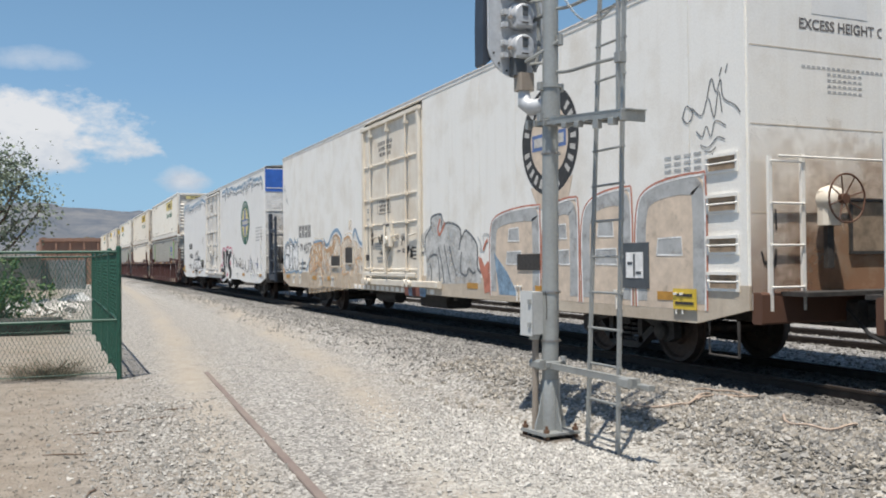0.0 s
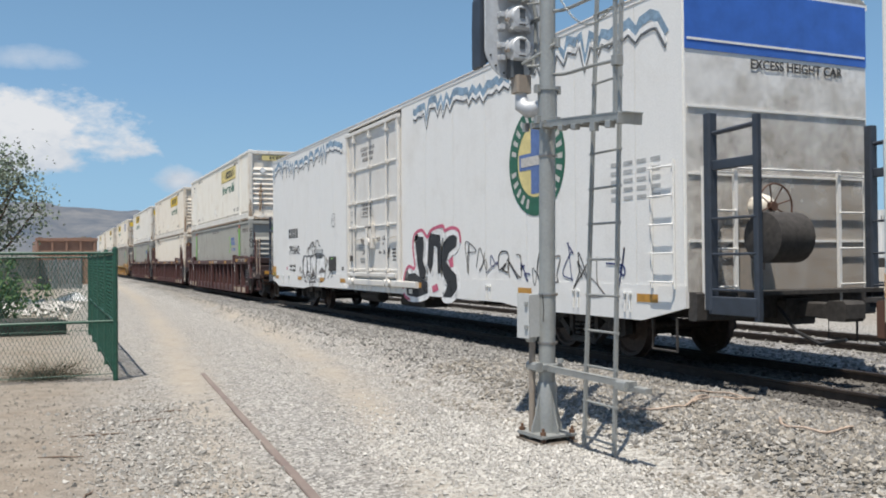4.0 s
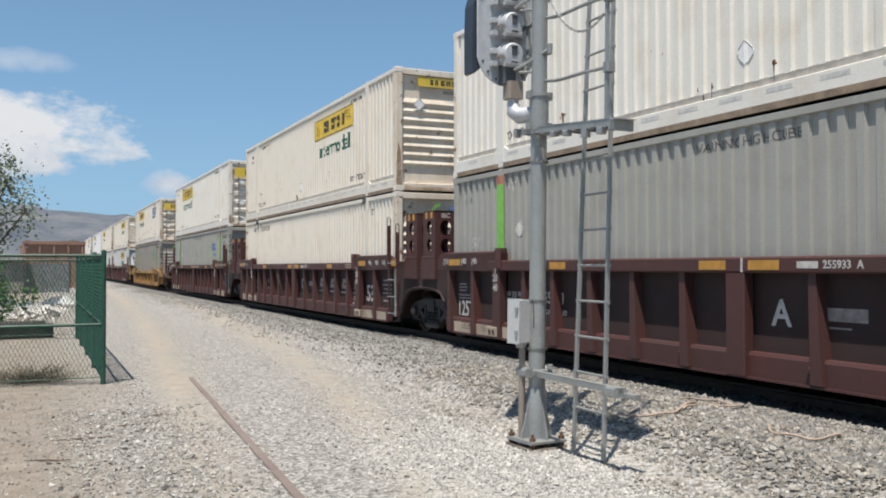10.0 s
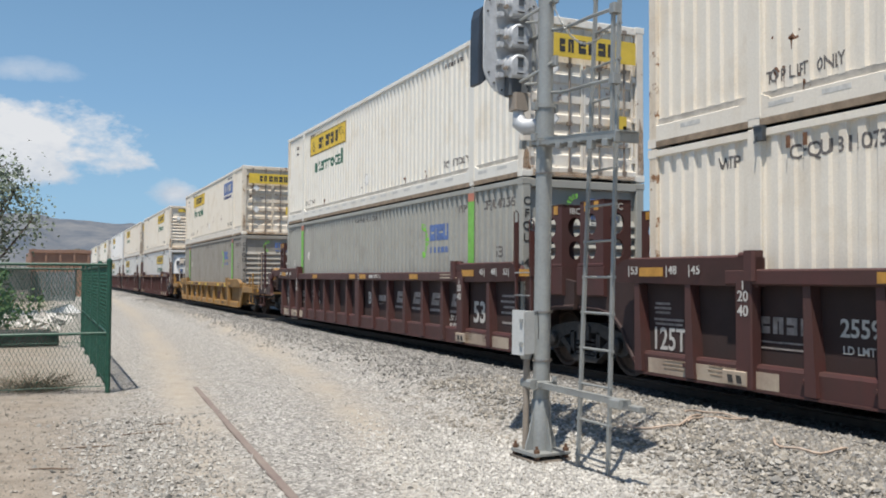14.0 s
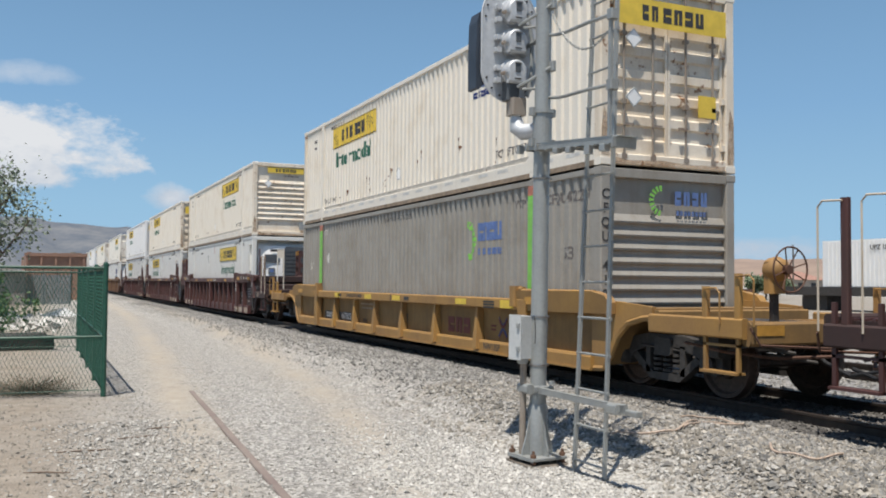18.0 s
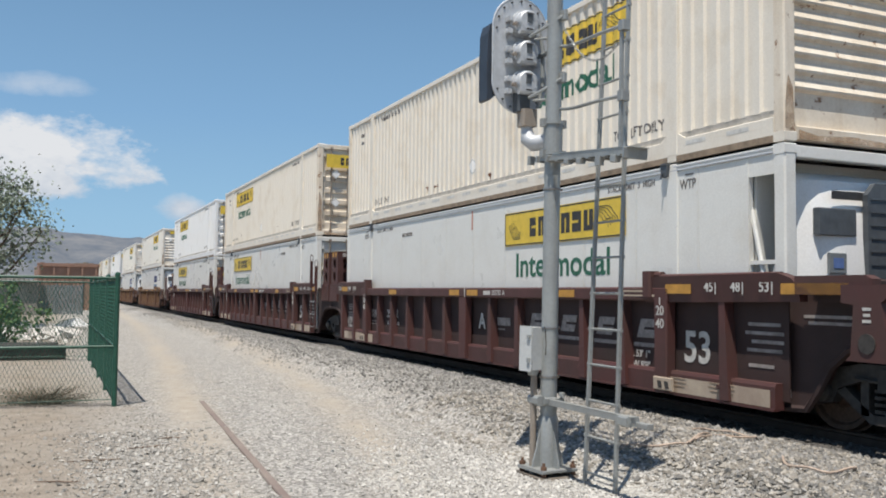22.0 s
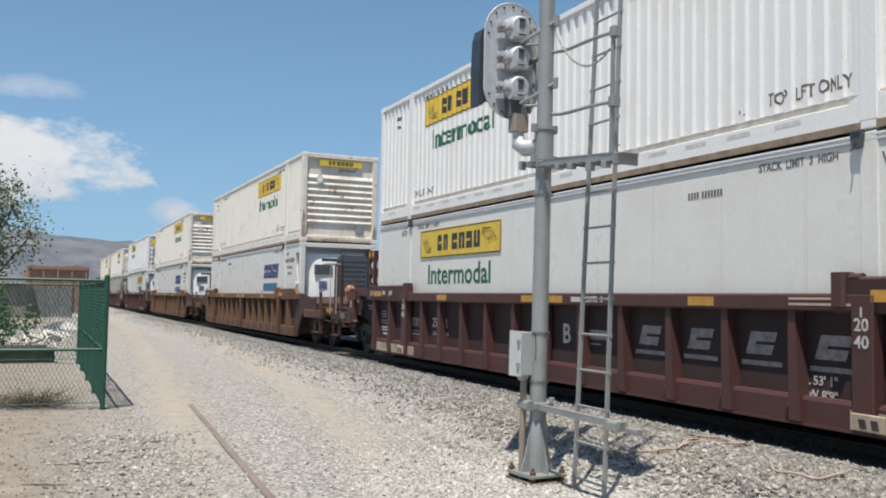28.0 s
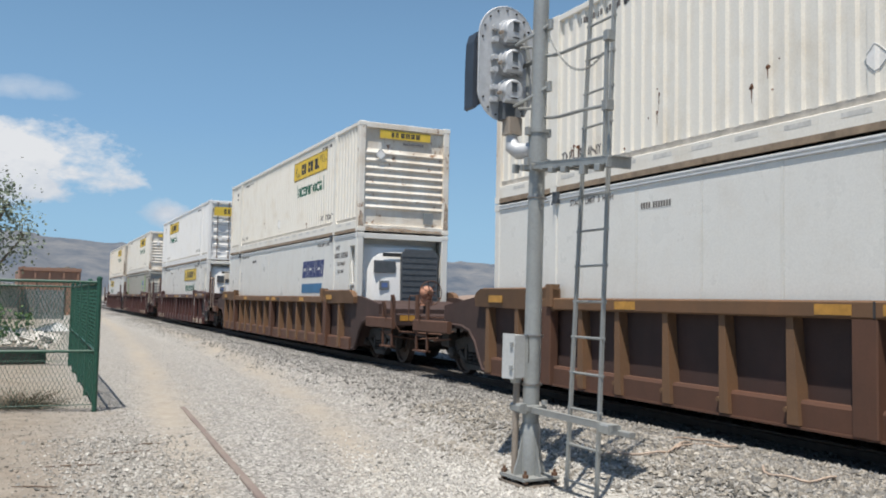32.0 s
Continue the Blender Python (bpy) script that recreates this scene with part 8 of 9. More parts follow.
# distance
def build_distance():
    def ridge(name, dist, az0, az1, heights, mat, label, seed, depth):
        """A range of hills on an arc round the place, with spurs and gullies."""
        g = Geo()
        n, m = 150, 7
        for i in range(n + 1):
            a = radians(az0 + (az1 - az0) * i / n)
            u = i / n * (len(heights) - 1)
            k = min(int(u), len(heights) - 2)
            h = heights[k] + (heights[k + 1] - heights[k]) * (u - k)
            h *= 1 + 0.10 * noise.noise((i * 0.16, seed, 0)) + 0.05 * noise.noise((i * 0.6, seed, 5))
            for j in range(m + 1):
                t = j / m
                r = dist + depth * t + dist * 0.02 * noise.noise((i * 0.3, j * 0.8, seed)) * (1 - t)
                z = -5 + (h + 5) * (t ** 0.8) * (1 + 0.28 * (1 - t) * noise.noise((i * 0.35, j * 0.5, seed + 2)))
                g.v.append((r * math.sin(a), r * math.cos(a), z))
        for i in range(n):
            for j in range(m):
                a = i * (m + 1) + j
                g.f.append((a, a + m + 1, a + m + 2, a + 1))
        return solo(name, g, mat, label, "hills", kind="structure", smooth=True)

    def hill_mat(name, lo, hi, sc):
        mt, nt, bs = nodes_of(name)
        v = coords(nt, (1, 1, 1), False)
        nt.links.new(ramp(nt, noise_node(nt, v, sc, 7, 0.65), [(0.32, lo), (0.68, hi)]), bs.inputs["Base Color"])
        bs.inputs["Roughness"].default_value = 1.0
        return mt
    # air haze is mixed into the mountains' blue-grey colour
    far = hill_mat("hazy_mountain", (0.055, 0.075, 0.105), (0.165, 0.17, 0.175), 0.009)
    tan = hill_mat("dry_grass_hill", (0.20, 0.145, 0.115), (0.29, 0.215, 0.165), 0.012)
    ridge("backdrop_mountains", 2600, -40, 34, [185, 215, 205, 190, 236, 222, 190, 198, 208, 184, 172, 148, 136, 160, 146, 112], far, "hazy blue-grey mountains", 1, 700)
    ridge("backdrop_hills", 900, 26, 100, [10, 22, 30, 33, 34, 32, 30, 31, 36, 40, 44, 46], tan, "dry tan grass hills", 4, 260)


def build_yard():
    """What stands beyond the train and behind the fence."""
    # rust-red open bin far down the road
    b = thing("steel_bin", "rust-red ribbed open-top steel bin", "bin")
    b.matrix_basis = pose(1.0, 78, -0.5, 0, 0, 3)
    rb = paint("faded_red_steel", (0.33, 0.19, 0.135), (0.21, 0.135, 0.105), 0.5, 0.8, streak=0.5)
    part("body", Geo().box(-2.1, 2.1, -4, 4, 0.4, 3.9), rb, b)
    for i in range(5):
        part("rib", Geo().box(-2.1 + i * 1.01, -1.95 + i * 1.01, -4.12, -4.0, 0.4, 4.0), rb, b)
    for i in range(7):
        part("rib", Geo().box(2.1, 2.22, -3.9 + i * 1.25, -3.75 + i * 1.25, 0.4, 4.0), rb, b)
    part("rim", Geo().box(-2.2, 2.2, -4.15, -4.0, 3.85, 4.1).box(2.1, 2.25, -4.1, 4.1, 3.85, 4.1), rb, b)
    rng = random.Random(9)
    for k in range(14):
        x, y, r = rng.uniform(-2.2, 2.2), rng.uniform(-3.5, 3), rng.uniform(0.15, 0.4)
        part("scrap_lump", Geo().lathe([(-r, r * 0.4), (0, r), (r, r * 0.5)], (x, y, 3.9), 2, 7), (M["rust"], M["tie"])[k % 2], b, "scrap showing over the rim")
    sc = thing("sheet_screen", "grey corrugated sheet-metal screen on posts", "fence")
    sc.matrix_basis = pose(0.35, 60, 0)
    for i in range(16):
        part("sheet", shared(("scr",), lambda: Geo().box(-0.085, 0.085, -0.02, 0.02, 0.05, 1.85).mesh("sheet", M["screen"])), None, sc, at=pose(-1.45 + i * 0.19, 0.03 * (i % 2), 0))
    for x in (-1.5, 0.0, 1.5):
        part("post", Geo().tube([(x, 0.09, 0), (x, 0.09, 1.95)], 0.05, 8), M["screen"], sc)
    # shed and low walls
    w = thing("shed", "weathered tan shed behind the fence", "shed")
    w.matrix_basis = pose(-4.2, 60, 0)
    part("wall", Geo().box(-3.5, 3.5, -2, 2, 0, 2.1), flat("shed_board", (0.22, 0.20, 0.18), 0.85, 0, 0.3, 2), w)
    part("roof", Geo().prism([(2.05, -3.8), (2.05, 3.8), (2.6, 0)], 1, -2.3, 2.3), M["roof"], w)
    # rubble bank and timbers behind the fence
    pale = stone_material("rubble", (0.36, 0.33, 0.29), (0.50, 0.47, 0.43), (0.66, 0.64, 0.60))

    def bank(rng, n):
        return np.minimum(rng.normal(-0.9, 1.1, n), 0.95 - 0.6 * rng.random(n)), rng.normal(34, 2.2, n)
    scatter_stones("rubble_bank", 500, bank, (0.08, 0.30), pale, "pale broken concrete rubble", 31)
    for x, y, rz, L in ((-0.55, 21.9, 12, 0.9), (-1.0, 23.2, -6, 1.2), (-0.75, 22.6, 20, 0.8)):
        tm = solo("timber", Geo().box(-L, L, -0.16, 0.16, -0.02, 0.30, 0.025), flat("creosote_timber", (0.045, 0.04, 0.036), 0.85, 0, 0.4, 4), "old dark timber lying on the dirt", "timber", "old timbers")
        tm.matrix_basis = pose(x, y, 0.03, 0, 0, rz)
    sh = solo("plastic_sheet", Geo().add([(-0.7, 0, 0.0), (-0.2, -0.1, 0.28), (0.3, 0.05, 0.35), (0.8, -0.05, 0.0), (-0.6, 0.7, 0.05), (-0.1, 0.8, 0.25), (0.4, 0.7, 0.3), (0.7, 0.8, 0.0)], [(0, 1, 5, 4), (1, 2, 6, 5), (2, 3, 7, 6), (0, 3, 2, 1), (4, 5, 6, 7)]), M["clean"], "crumpled white plastic sheet on rubble", "plastic sheet")
    sh.matrix_basis = pose(0.72, 38.5, 0.12)
    pb = solo("paper_scrap", Geo().box(-0.22, 0.22, -0.15, 0.15, 0.0, 0.05, 0.01), M["clean"], "white scrap of paper on the gravel", "litter")
    pb.matrix_basis = pose(5.54, 46.4, 0.02, 0, 0, 30)
    # buried strip of old rail in the road
    ra = math.degrees(math.atan2(2.03 - 1.66, 13.05 - 5.9))
    st = solo("buried_rail", Geo().box(-0.036, 0.036, -5.0, 5.0, -0.14, 0.012, 0.008), paint("rusted_old_rail", (0.17, 0.13, 0.115), (0.27, 0.23, 0.195), 0.5, 0.85, grain=60, bumpy=0.4), "rusted old rail buried flush in the dirt road", "rail")
    st.matrix_basis = pose(2.03 - 5.0 * math.sin(radians(ra)), 13.05 - 5.0, 0.012, 0, 0, -ra)
    # cables lying on the shoulder
    cb = flat("dusty_tan_cable", (0.40, 0.31, 0.245), 0.75, 0, 0.25, 14)
    for pts in ([(4.82, 6.78), (4.93, 6.57), (5.09, 6.40), (5.32, 6.48), (5.68, 6.73), (6.64, 7.59), (7.19, 7.55)], [(6.80, 8.19), (7.11, 8.33), (7.14, 7.98), (7.15, 7.64)],
                [(5.49, 6.57), (5.71, 6.68), (6.80, 7.66), (7.10, 7.69)], [(5.61, 5.62), (5.44, 5.44), (5.39, 5.20), (5.47, 5.01), (5.88, 5.10)]):
        pts = [Vector((*q, 0)) for q in pts]
        fine = [pts[k].lerp(pts[k + 1], u / 4) for k in range(len(pts) - 1) for u in range(4)] + [pts[-1]]
        fine = [(fine[max(k - 1, 0)] + fine[k] * 2 + fine[min(k + 1, len(fine) - 1)]) / 4 for k in range(len(fine))]
        g = Geo().tube([(q.x, q.y, ground_z(q.x, q.y) + 0.035 + 0.012 * math.sin(i * 0.9)) for i, q in enumerate(fine)], 0.011, 6)
        solo("cable", g, cb, "reddish cable lying on ballast", "cable", "loose cables", smooth=True)
    # parked white container car beyond
    pc = thing("parked_container", "white corrugated container on a parked flat car", "container")
    pc.matrix_basis = pose(46, 34.2, 0.35, 0, 0, 0)
    for i in range(40):
        part("side_rib", shared(("pr",), lambda: Geo().box(-0.03, 0.03, -0.07, 0.07, 1.2, 3.9).mesh("side_rib", M["clean"])), None, pc, at=pose(-1.26, -6 + i * 0.3, 0))
    part("body", Geo().box(-1.25, 1.25, -6.1, 6.1, 1.15, 4.0), M["clean"], pc)
    letters("UPZ 150234", 0.28, M["ink"], pc, near_side(-1.31, 1.6, 3.5))
    part("flat_deck", Geo().box(-1.4, 1.4, -9, 9, 0.60, 1.15), M["soot"], pc)
    for y in (-7, 7):
        part("truck_frame", Geo().box(-1.0, 1.0, y - 1, y + 1, -0.36, 0.62, 0.1), M["soot"], pc)
    # second parked car, rusty, low
    for x, y in ((42, 20), (50, 62)):
        f = thing("flat_car", "grimy empty flat car on a siding", "railcar")
        f.matrix_basis = pose(x, y, 0)
        part("deck", Geo().box(-1.4, 1.4, -9, 9, 0.85, 1.25), M["rusty"], f)
        for q in (-7, 7):
            part("truck_frame", Geo().box(-1.0, 1.0, q - 1, q + 1, -0.01, 0.85, 0.1), M["soot"], f)
    # houses and poles
    for i, (x, y) in enumerate(((135, 131), (152, 114), (88, 133))):
        h = thing("house", "low stucco house with a pinkish tile roof", "house", "far houses")
        h.matrix_basis = pose(x, y, 0, 0, 0, 15 * i)
        part("wall", Geo().box(-6, 6, -4, 4, 0, 2.6), flat("stucco", (0.42, 0.36, 0.30), 0.9, 0, 0.1, 1), h)
        part("roof", Geo().prism([(2.6, -6.4), (2.6, 6.4), (4.2, 0.0)], 1, -4.4, 4.4) if i % 2 else Geo().add([(-6.5, -4.5, 2.6), (6.5, -4.5, 2.6), (6.5, 4.5, 2.6), (-6.5, 4.5, 2.6), (-4, 0, 4.3), (4, 0, 4.3)], [(0, 1, 5, 4), (1, 2, 5), (2, 3, 4, 5), (3, 0, 4)]), flat("tile_roof", (0.30, 0.17, 0.13), 0.9, 0, 0.2, 2), h)
        for k in (-3.5, 0, 3.5):
            part("window", Geo().box(k - 0.6, k + 0.6, -4.03, -3.97, 0.9, 2.0), M["ink"], h)
    for i, (x, y) in enumerate(((130, 124), (135.6, 118), (100, 140), (175, 120))):
        p = thing("utility_pole", "wooden utility pole with a crossarm", "pole", "utility poles")
        p.matrix_basis = pose(x, y, 0, 0, 0, 35)
        part("pole", Geo().tube([(0, 0, 0), (0, 0, 9.2)], [0.18, 0.13], 8), M["tie"], p)
        part("crossarm", Geo().box(-1.5, 1.5, -0.09, 0.09, 8.5, 8.7), M["tie"], p)
        for k in (-1.1, -0.5, 0.5, 1.1):
            part("insulator", Geo().lathe([(0, 0.05), (0.12, 0.06), (0.16, 0.03)], (k, 0, 8.7), 2, 8), M["chalk"], p)


# the train
def stack(s, lower, upper):
    ROLLING.append((lower, s, 0.33))
    ROLLING.append((upper, s, 0.33 + CH + 0.02))


def build_train():
    lead = box_car("reefer", False, "dirty white insulated box car of the train")
    ROLLING.append((lead, 5.98 - RL, 0))
    r1 = box_car("reefer", False, "dirty white insulated box car with faded graffiti")
    ROLLING.append((r1, 18.86, 0))
    dress_first(r1)
    r2 = box_car("reefer_b", True, "white insulated box car with blue tags and a blue end band")
    ROLLING.append((r2, 43.93, 0))
    dress_second(r2)
    # wells: (centre, colour, near end, far end, letter)
    for s, body, a, b, letter in ((68.73, "red", "platform", "joint", "A"), (88.15, "red", "joint", "joint", "C"), (107.75, "red", "joint", "platform", "B"),
                                  (131.3, "yellow", "platform", "platform", ""),
                                  (154.7, "red", "platform", "joint", "A"), (174.0, "red", "joint", "joint", "C"), (192.85, "red", "joint", "platform", "B"),
                                  (216.3, "rusty", "platform", "platform", ""), (239.9, "rusty", "platform", "platform", ""),
                                  (261.4, "red", "platform", "platform", "A"), (284.7, "red", "platform", "joint", "A"), (304.1, "red", "joint", "platform", "B")):
        ROLLING.append((well_unit(body, a, b, s < 262, letter, "255933" if s < 120 else "255732"), s, 0))
    stack(68.73, box_striped(), box_upper("white", "ridged", 1, -3.4))
    stack(88.0, box_striped("cream", "cream-white corrugated steel container", "811073", True), box_upper("cream", "ridged", 2, -3.2))
    stack(107.65, box_striped(number="412356"), box_upper("white", "doors", 3, 3.6))
    u5 = box_upper("cream", "doors", 4, 3.45, label="white corrugated container with a yellow and a blue plate")
    bp = part("sign_plate", Geo().box(-0.004, 0, -1.05, 1.05, -0.27, 0.27), M["blue"], u5, "blue name plate", at=pose(XS, -4.72, 2.22))
    glyph_blocks(5, 0.30, 0.18, 0.08, M["chalk"], bp, near_side(-0.008, 0, 0))
    glyph_blocks(12, 0.12, 0.12, 0.04, M["navy"], u5, near_side(XS, -4.72, 1.82))
    drape(u5)
    stack(131.3, box_striped("grey_b", "dull grey corrugated steel container with lime-green stripes", number="412239"), u5)
    stack(154.72, box_smooth("unit", "yellow"), box_upper("cream", "ridged", 5, -3.3))
    stack(173.97, box_smooth("doors", "yellow_far"), box_upper("cream", "doors", 6, 3.55))
    stack(192.93, box_smooth("doors", "yellow_far"), box_upper("clean", "doors", 7, 3.55))
    stack(216.28, box_smooth("unit", "blue", "smooth white insulated container with blue unlettered name"), box_upper("white", "ridged", 8, -3.35))
    stack(239.9, box_smooth("unit", "blue", "smooth white insulated container with blue unlettered name"), box_upper("white", "ridged", 9, -3.5))
    stack(261.4, box_smooth("unit", "yellow"), box_upper("clean", "doors", 10, 3.5))
    stack(284.7, box_striped(number="412410"), box_upper("white", "ridged", 11, -3.4))
    stack(304.1, box_smooth("doors", "yellow_far"), box_upper("cream", "ridged", 12, -3.4))


def dress_first(c):
    """Lettering, emblem and graffiti on the road side of the first full box car (18.86 m along the train)."""
    x = -RW - 0.004
    P = near_side(x, 0, 0)            # across: -y, up: z

    def q(s, z):                      # place along the train and height over rail
        return (18.86 - s, z)

    def at(s, z, d=0.0):
        return P @ Matrix.Translation((*q(s, z), d))
    rng = random.Random(12)
    roundel(c, at(12.14, 3.36), 0.87, M["ink"], M["tag_tan"])
    fill(c, P, [q(12.75, 2.65), q(12.5, 2.3), q(12.0, 2.2), q(11.6, 2.35), q(11.45, 2.75), q(12.1, 2.55)], M["tag_tan"], "rust_stain")
    glyph_blocks(4, 0.38, 0.30, 0.07, M["ink_grey"], c, at(27.12, 2.42))
    letters("79", 0.235, M["worn_ink"], c, at(27.52, 1.90), wide=1.0)
    letters("4072", 0.34, M["ink_grey"], c, at(26.78, 1.87), wide=1.0)
    letters("LD LMT 182700", 0.085, M["ink"], c, at(27.42, 1.41))
    letters("LT WT 103300", 0.085, M["ink"], c, at(27.42, 1.25))
    letters("50K", 0.09, M["ink"], c, at(21.46, 1.28))
    bars([(i % 4 * 0.19, -(i // 4) * 0.085, 0.13, 0.035) for i in range(16)], M["tag_grey"], c, at(9.18, 2.75))
    # grey and tan block letters along the near half
    for k, (s0, s1) in enumerate(((14.25, 12.45), (12.38, 11.30), (11.23, 9.96), (9.88, 8.46))):
        u0, u1 = q(s0, 0)[0], q(s1, 0)[0]
        top = 2.36 + 0.05 * k
        w = u1 - u0
        fill(c, P, [(u0, 0.82), (u1, 0.82), (u1, top - 0.2), (u1 - 0.15, top), (u0 + 0.3, top - 0.1), (u0, top - 0.5)], M["tag_tan"])
        stroke(c, P, [(u0 + 0.13, 0.9), (u0 + 0.13, top - 0.5), (u0 + 0.4, top - 0.2), (u1 - 0.32, top - 0.15), (u1 - 0.15, top - 0.35), (u1 - 0.15, 0.9)], 0.22, M["tag_grey"], depth=0.002)
        um = (u0 + u1) / 2
        for z, hw in ((1.50, 0.28), (1.90, 0.20)) if k < 3 else ((1.62, 0.26),):
            fill(c, P, [(um - hw, z - 0.10), (um + hw, z - 0.11), (um + hw - 0.02, z + 0.10), (um - hw + 0.03, z + 0.09)], M["tag_grey"], depth=0.002)
            stroke(c, P, [(um - hw, z - 0.11), (um + hw, z - 0.12), (um + hw - 0.02, z + 0.11), (um - hw + 0.03, z + 0.10), (um - hw, z - 0.11)], 0.022, M["tag_white"], depth=0.004, sharp=True)
        for d, mt in ((0.0, "tag_red"), (0.03, "tag_white")):
            stroke(c, P, [(u0 + d, 0.82), (u0 + d, top - 0.5), (u0 + 0.3, top - 0.10 - d), (u1 - 0.15, top - d), (u1 - d, top - 0.2), (u1 - d, 0.82)], 0.026, M[mt], depth=0.004)
    fill(c, P, [q(13.9, 0.85), q(13.2, 0.85), q(13.6, 1.25), q(14.1, 1.6)], M["tag_blue"], depth=0.003)
    part("hatch", Geo().box(-0.02, 0.0, -0.38, 0.38, 1.29, 1.56, 0.008), M["soot"], c, "dark louvred hatch", at=pose(x, 12.83 - 18.86, 0))
    ap = part("panel", Geo().box(-0.01, 0.0, -0.31, 0.31, 1.06, 1.68, 0.005), M["slate"], c, "blue-grey square patch with a pale frame", at=pose(x - 0.004, 9.9 - 18.86, 0))
    part("pane", Geo().box(-0.016, -0.008, -0.19, 0.19, 1.2, 1.55), M["tag_white"], ap)
    part("frame_bar", Geo().box(-0.02, -0.014, -0.02, 0.02, 1.22, 1.53).box(-0.02, -0.014, -0.15, -0.04, 1.25, 1.29).box(-0.02, -0.014, 0.04, 0.15, 1.38, 1.42), M["slate"], ap)
    # looping tag near the corner
    for pts in ([(8.88, 3.22), (8.80, 3.36), (8.68, 3.25), (8.78, 3.14), (8.88, 3.22)], [(8.70, 3.32), (8.52, 3.20), (8.40, 3.40), (8.30, 3.15), (8.22, 3.45), (8.16, 3.18)],
                [(8.42, 3.40), (8.34, 3.62), (8.26, 3.44), (8.18, 3.58), (8.14, 3.36), (7.95, 3.24), (7.86, 3.14)], [(8.62, 3.02), (8.52, 2.94), (8.44, 3.06), (8.36, 2.92), (8.28, 3.10), (8.10, 3.02)],
                [(8.55, 2.84), (8.40, 2.80), (8.25, 2.90), (8.12, 2.86)], [(8.48, 2.76), (8.36, 2.74), (8.28, 2.79)], [(8.20, 3.62), (8.16, 3.72)], [(8.10, 3.64), (8.06, 3.74)], [(8.34, 2.72), (8.33, 2.55)]):
        stroke(c, P, [q(*p) for p in pts], 0.015, M["tag_smoke"], depth=0.001)
    # silver letters beside the door
    fill(c, P, [(0.97, 2.12), (1.45, 2.04), (1.86, 2.19), (1.96, 2.39), (2.41, 2.41), (2.64, 2.22), (3.34, 2.07), (3.4, 1.96), (3.61, 2.02), (3.92, 1.89), (4.06, 1.73), (4.08, 1.34), (4.21, 1.19), (4.23, 1.03), (1.58, 0.97), (1.66, 1.32), (1.52, 1.76), (1.0, 1.73)], M["tag_silver"])
    for pts in (
            [(1.55, 1.62), (1.6, 1.96), (1.88, 2.15), (1.93, 2.37), (2.43, 2.4), (2.44, 2.17)],
            [(2.44, 2.12), (2.76, 2.22), (3.34, 2.07), (3.28, 1.67)],
            [(3.34, 1.84), (3.51, 2.0), (3.66, 2.02), (4.04, 1.79), (4.09, 1.57), (4.08, 1.34), (4.22, 1.23)],
            [(1.66, 1.44), (1.88, 1.56), (2.23, 1.54), (2.32, 1.05)],
            [(2.27, 1.74), (2.46, 1.33), (2.55, 1.01)],
            [(2.56, 1.78), (2.74, 1.33), (2.86, 1.03)],
            [(2.81, 1.75), (2.99, 1.42), (3.16, 1.16)],
            [(3.39, 1.63), (3.33, 1.33), (3.38, 1.21), (3.6, 1.17), (3.7, 1.3), (3.9, 1.22), (4.0, 1.26)],
            [(1.81, 1.4), (1.91, 1.23), (1.87, 1.04)],
            [(0.88, 2.09), (1.04, 1.73), (1.51, 1.62)],
    ):
        stroke(c, P, pts, 0.045, M["tag_smoke"], depth=0.002)
    fill(c, P, [(4.13, 1.53), (4.27, 1.49), (4.38, 1.34), (4.51, 1.45), (4.58, 1.4), (4.55, 1.23), (4.65, 1.12), (4.65, 0.9), (4.37, 0.85), (4.33, 1.11), (4.19, 1.3)], M["tag_red"], depth=0.003)
    for pts in ([(4.34, 1.64), (4.43, 1.77), (4.52, 1.83)], [(2.38, 2.31), (2.26, 2.11), (2.34, 1.99), (2.51, 2.12), (2.6, 2.23)]):
        stroke(c, P, pts, 0.06, M["tag_red"], depth=0.004)
    stroke(c, P, [(4.11, 1.9), (4.25, 1.74), (4.2, 1.65), (4.38, 1.68), (4.34, 1.91), (4.52, 1.94), (4.66, 1.82)], 0.02, M["tag_grey"], depth=0.003)
    # orange-brown sketching under a blue wave beyond the door
    fill(c, P, [(-7.85, 0.47), (-7.78, 1.56), (-7.27, 2.02), (-6.19, 2.0), (-5.97, 1.88), (-5.34, 1.94), (-4.87, 2.23), (-4.48, 2.11), (-4.38, 1.99), (-3.86, 2.14), (-3.56, 2.03), (-3.16, 2.01), (-2.64, 1.86), (-2.17, 1.95), (-2.19, 0.82)], M["tag_rust"])
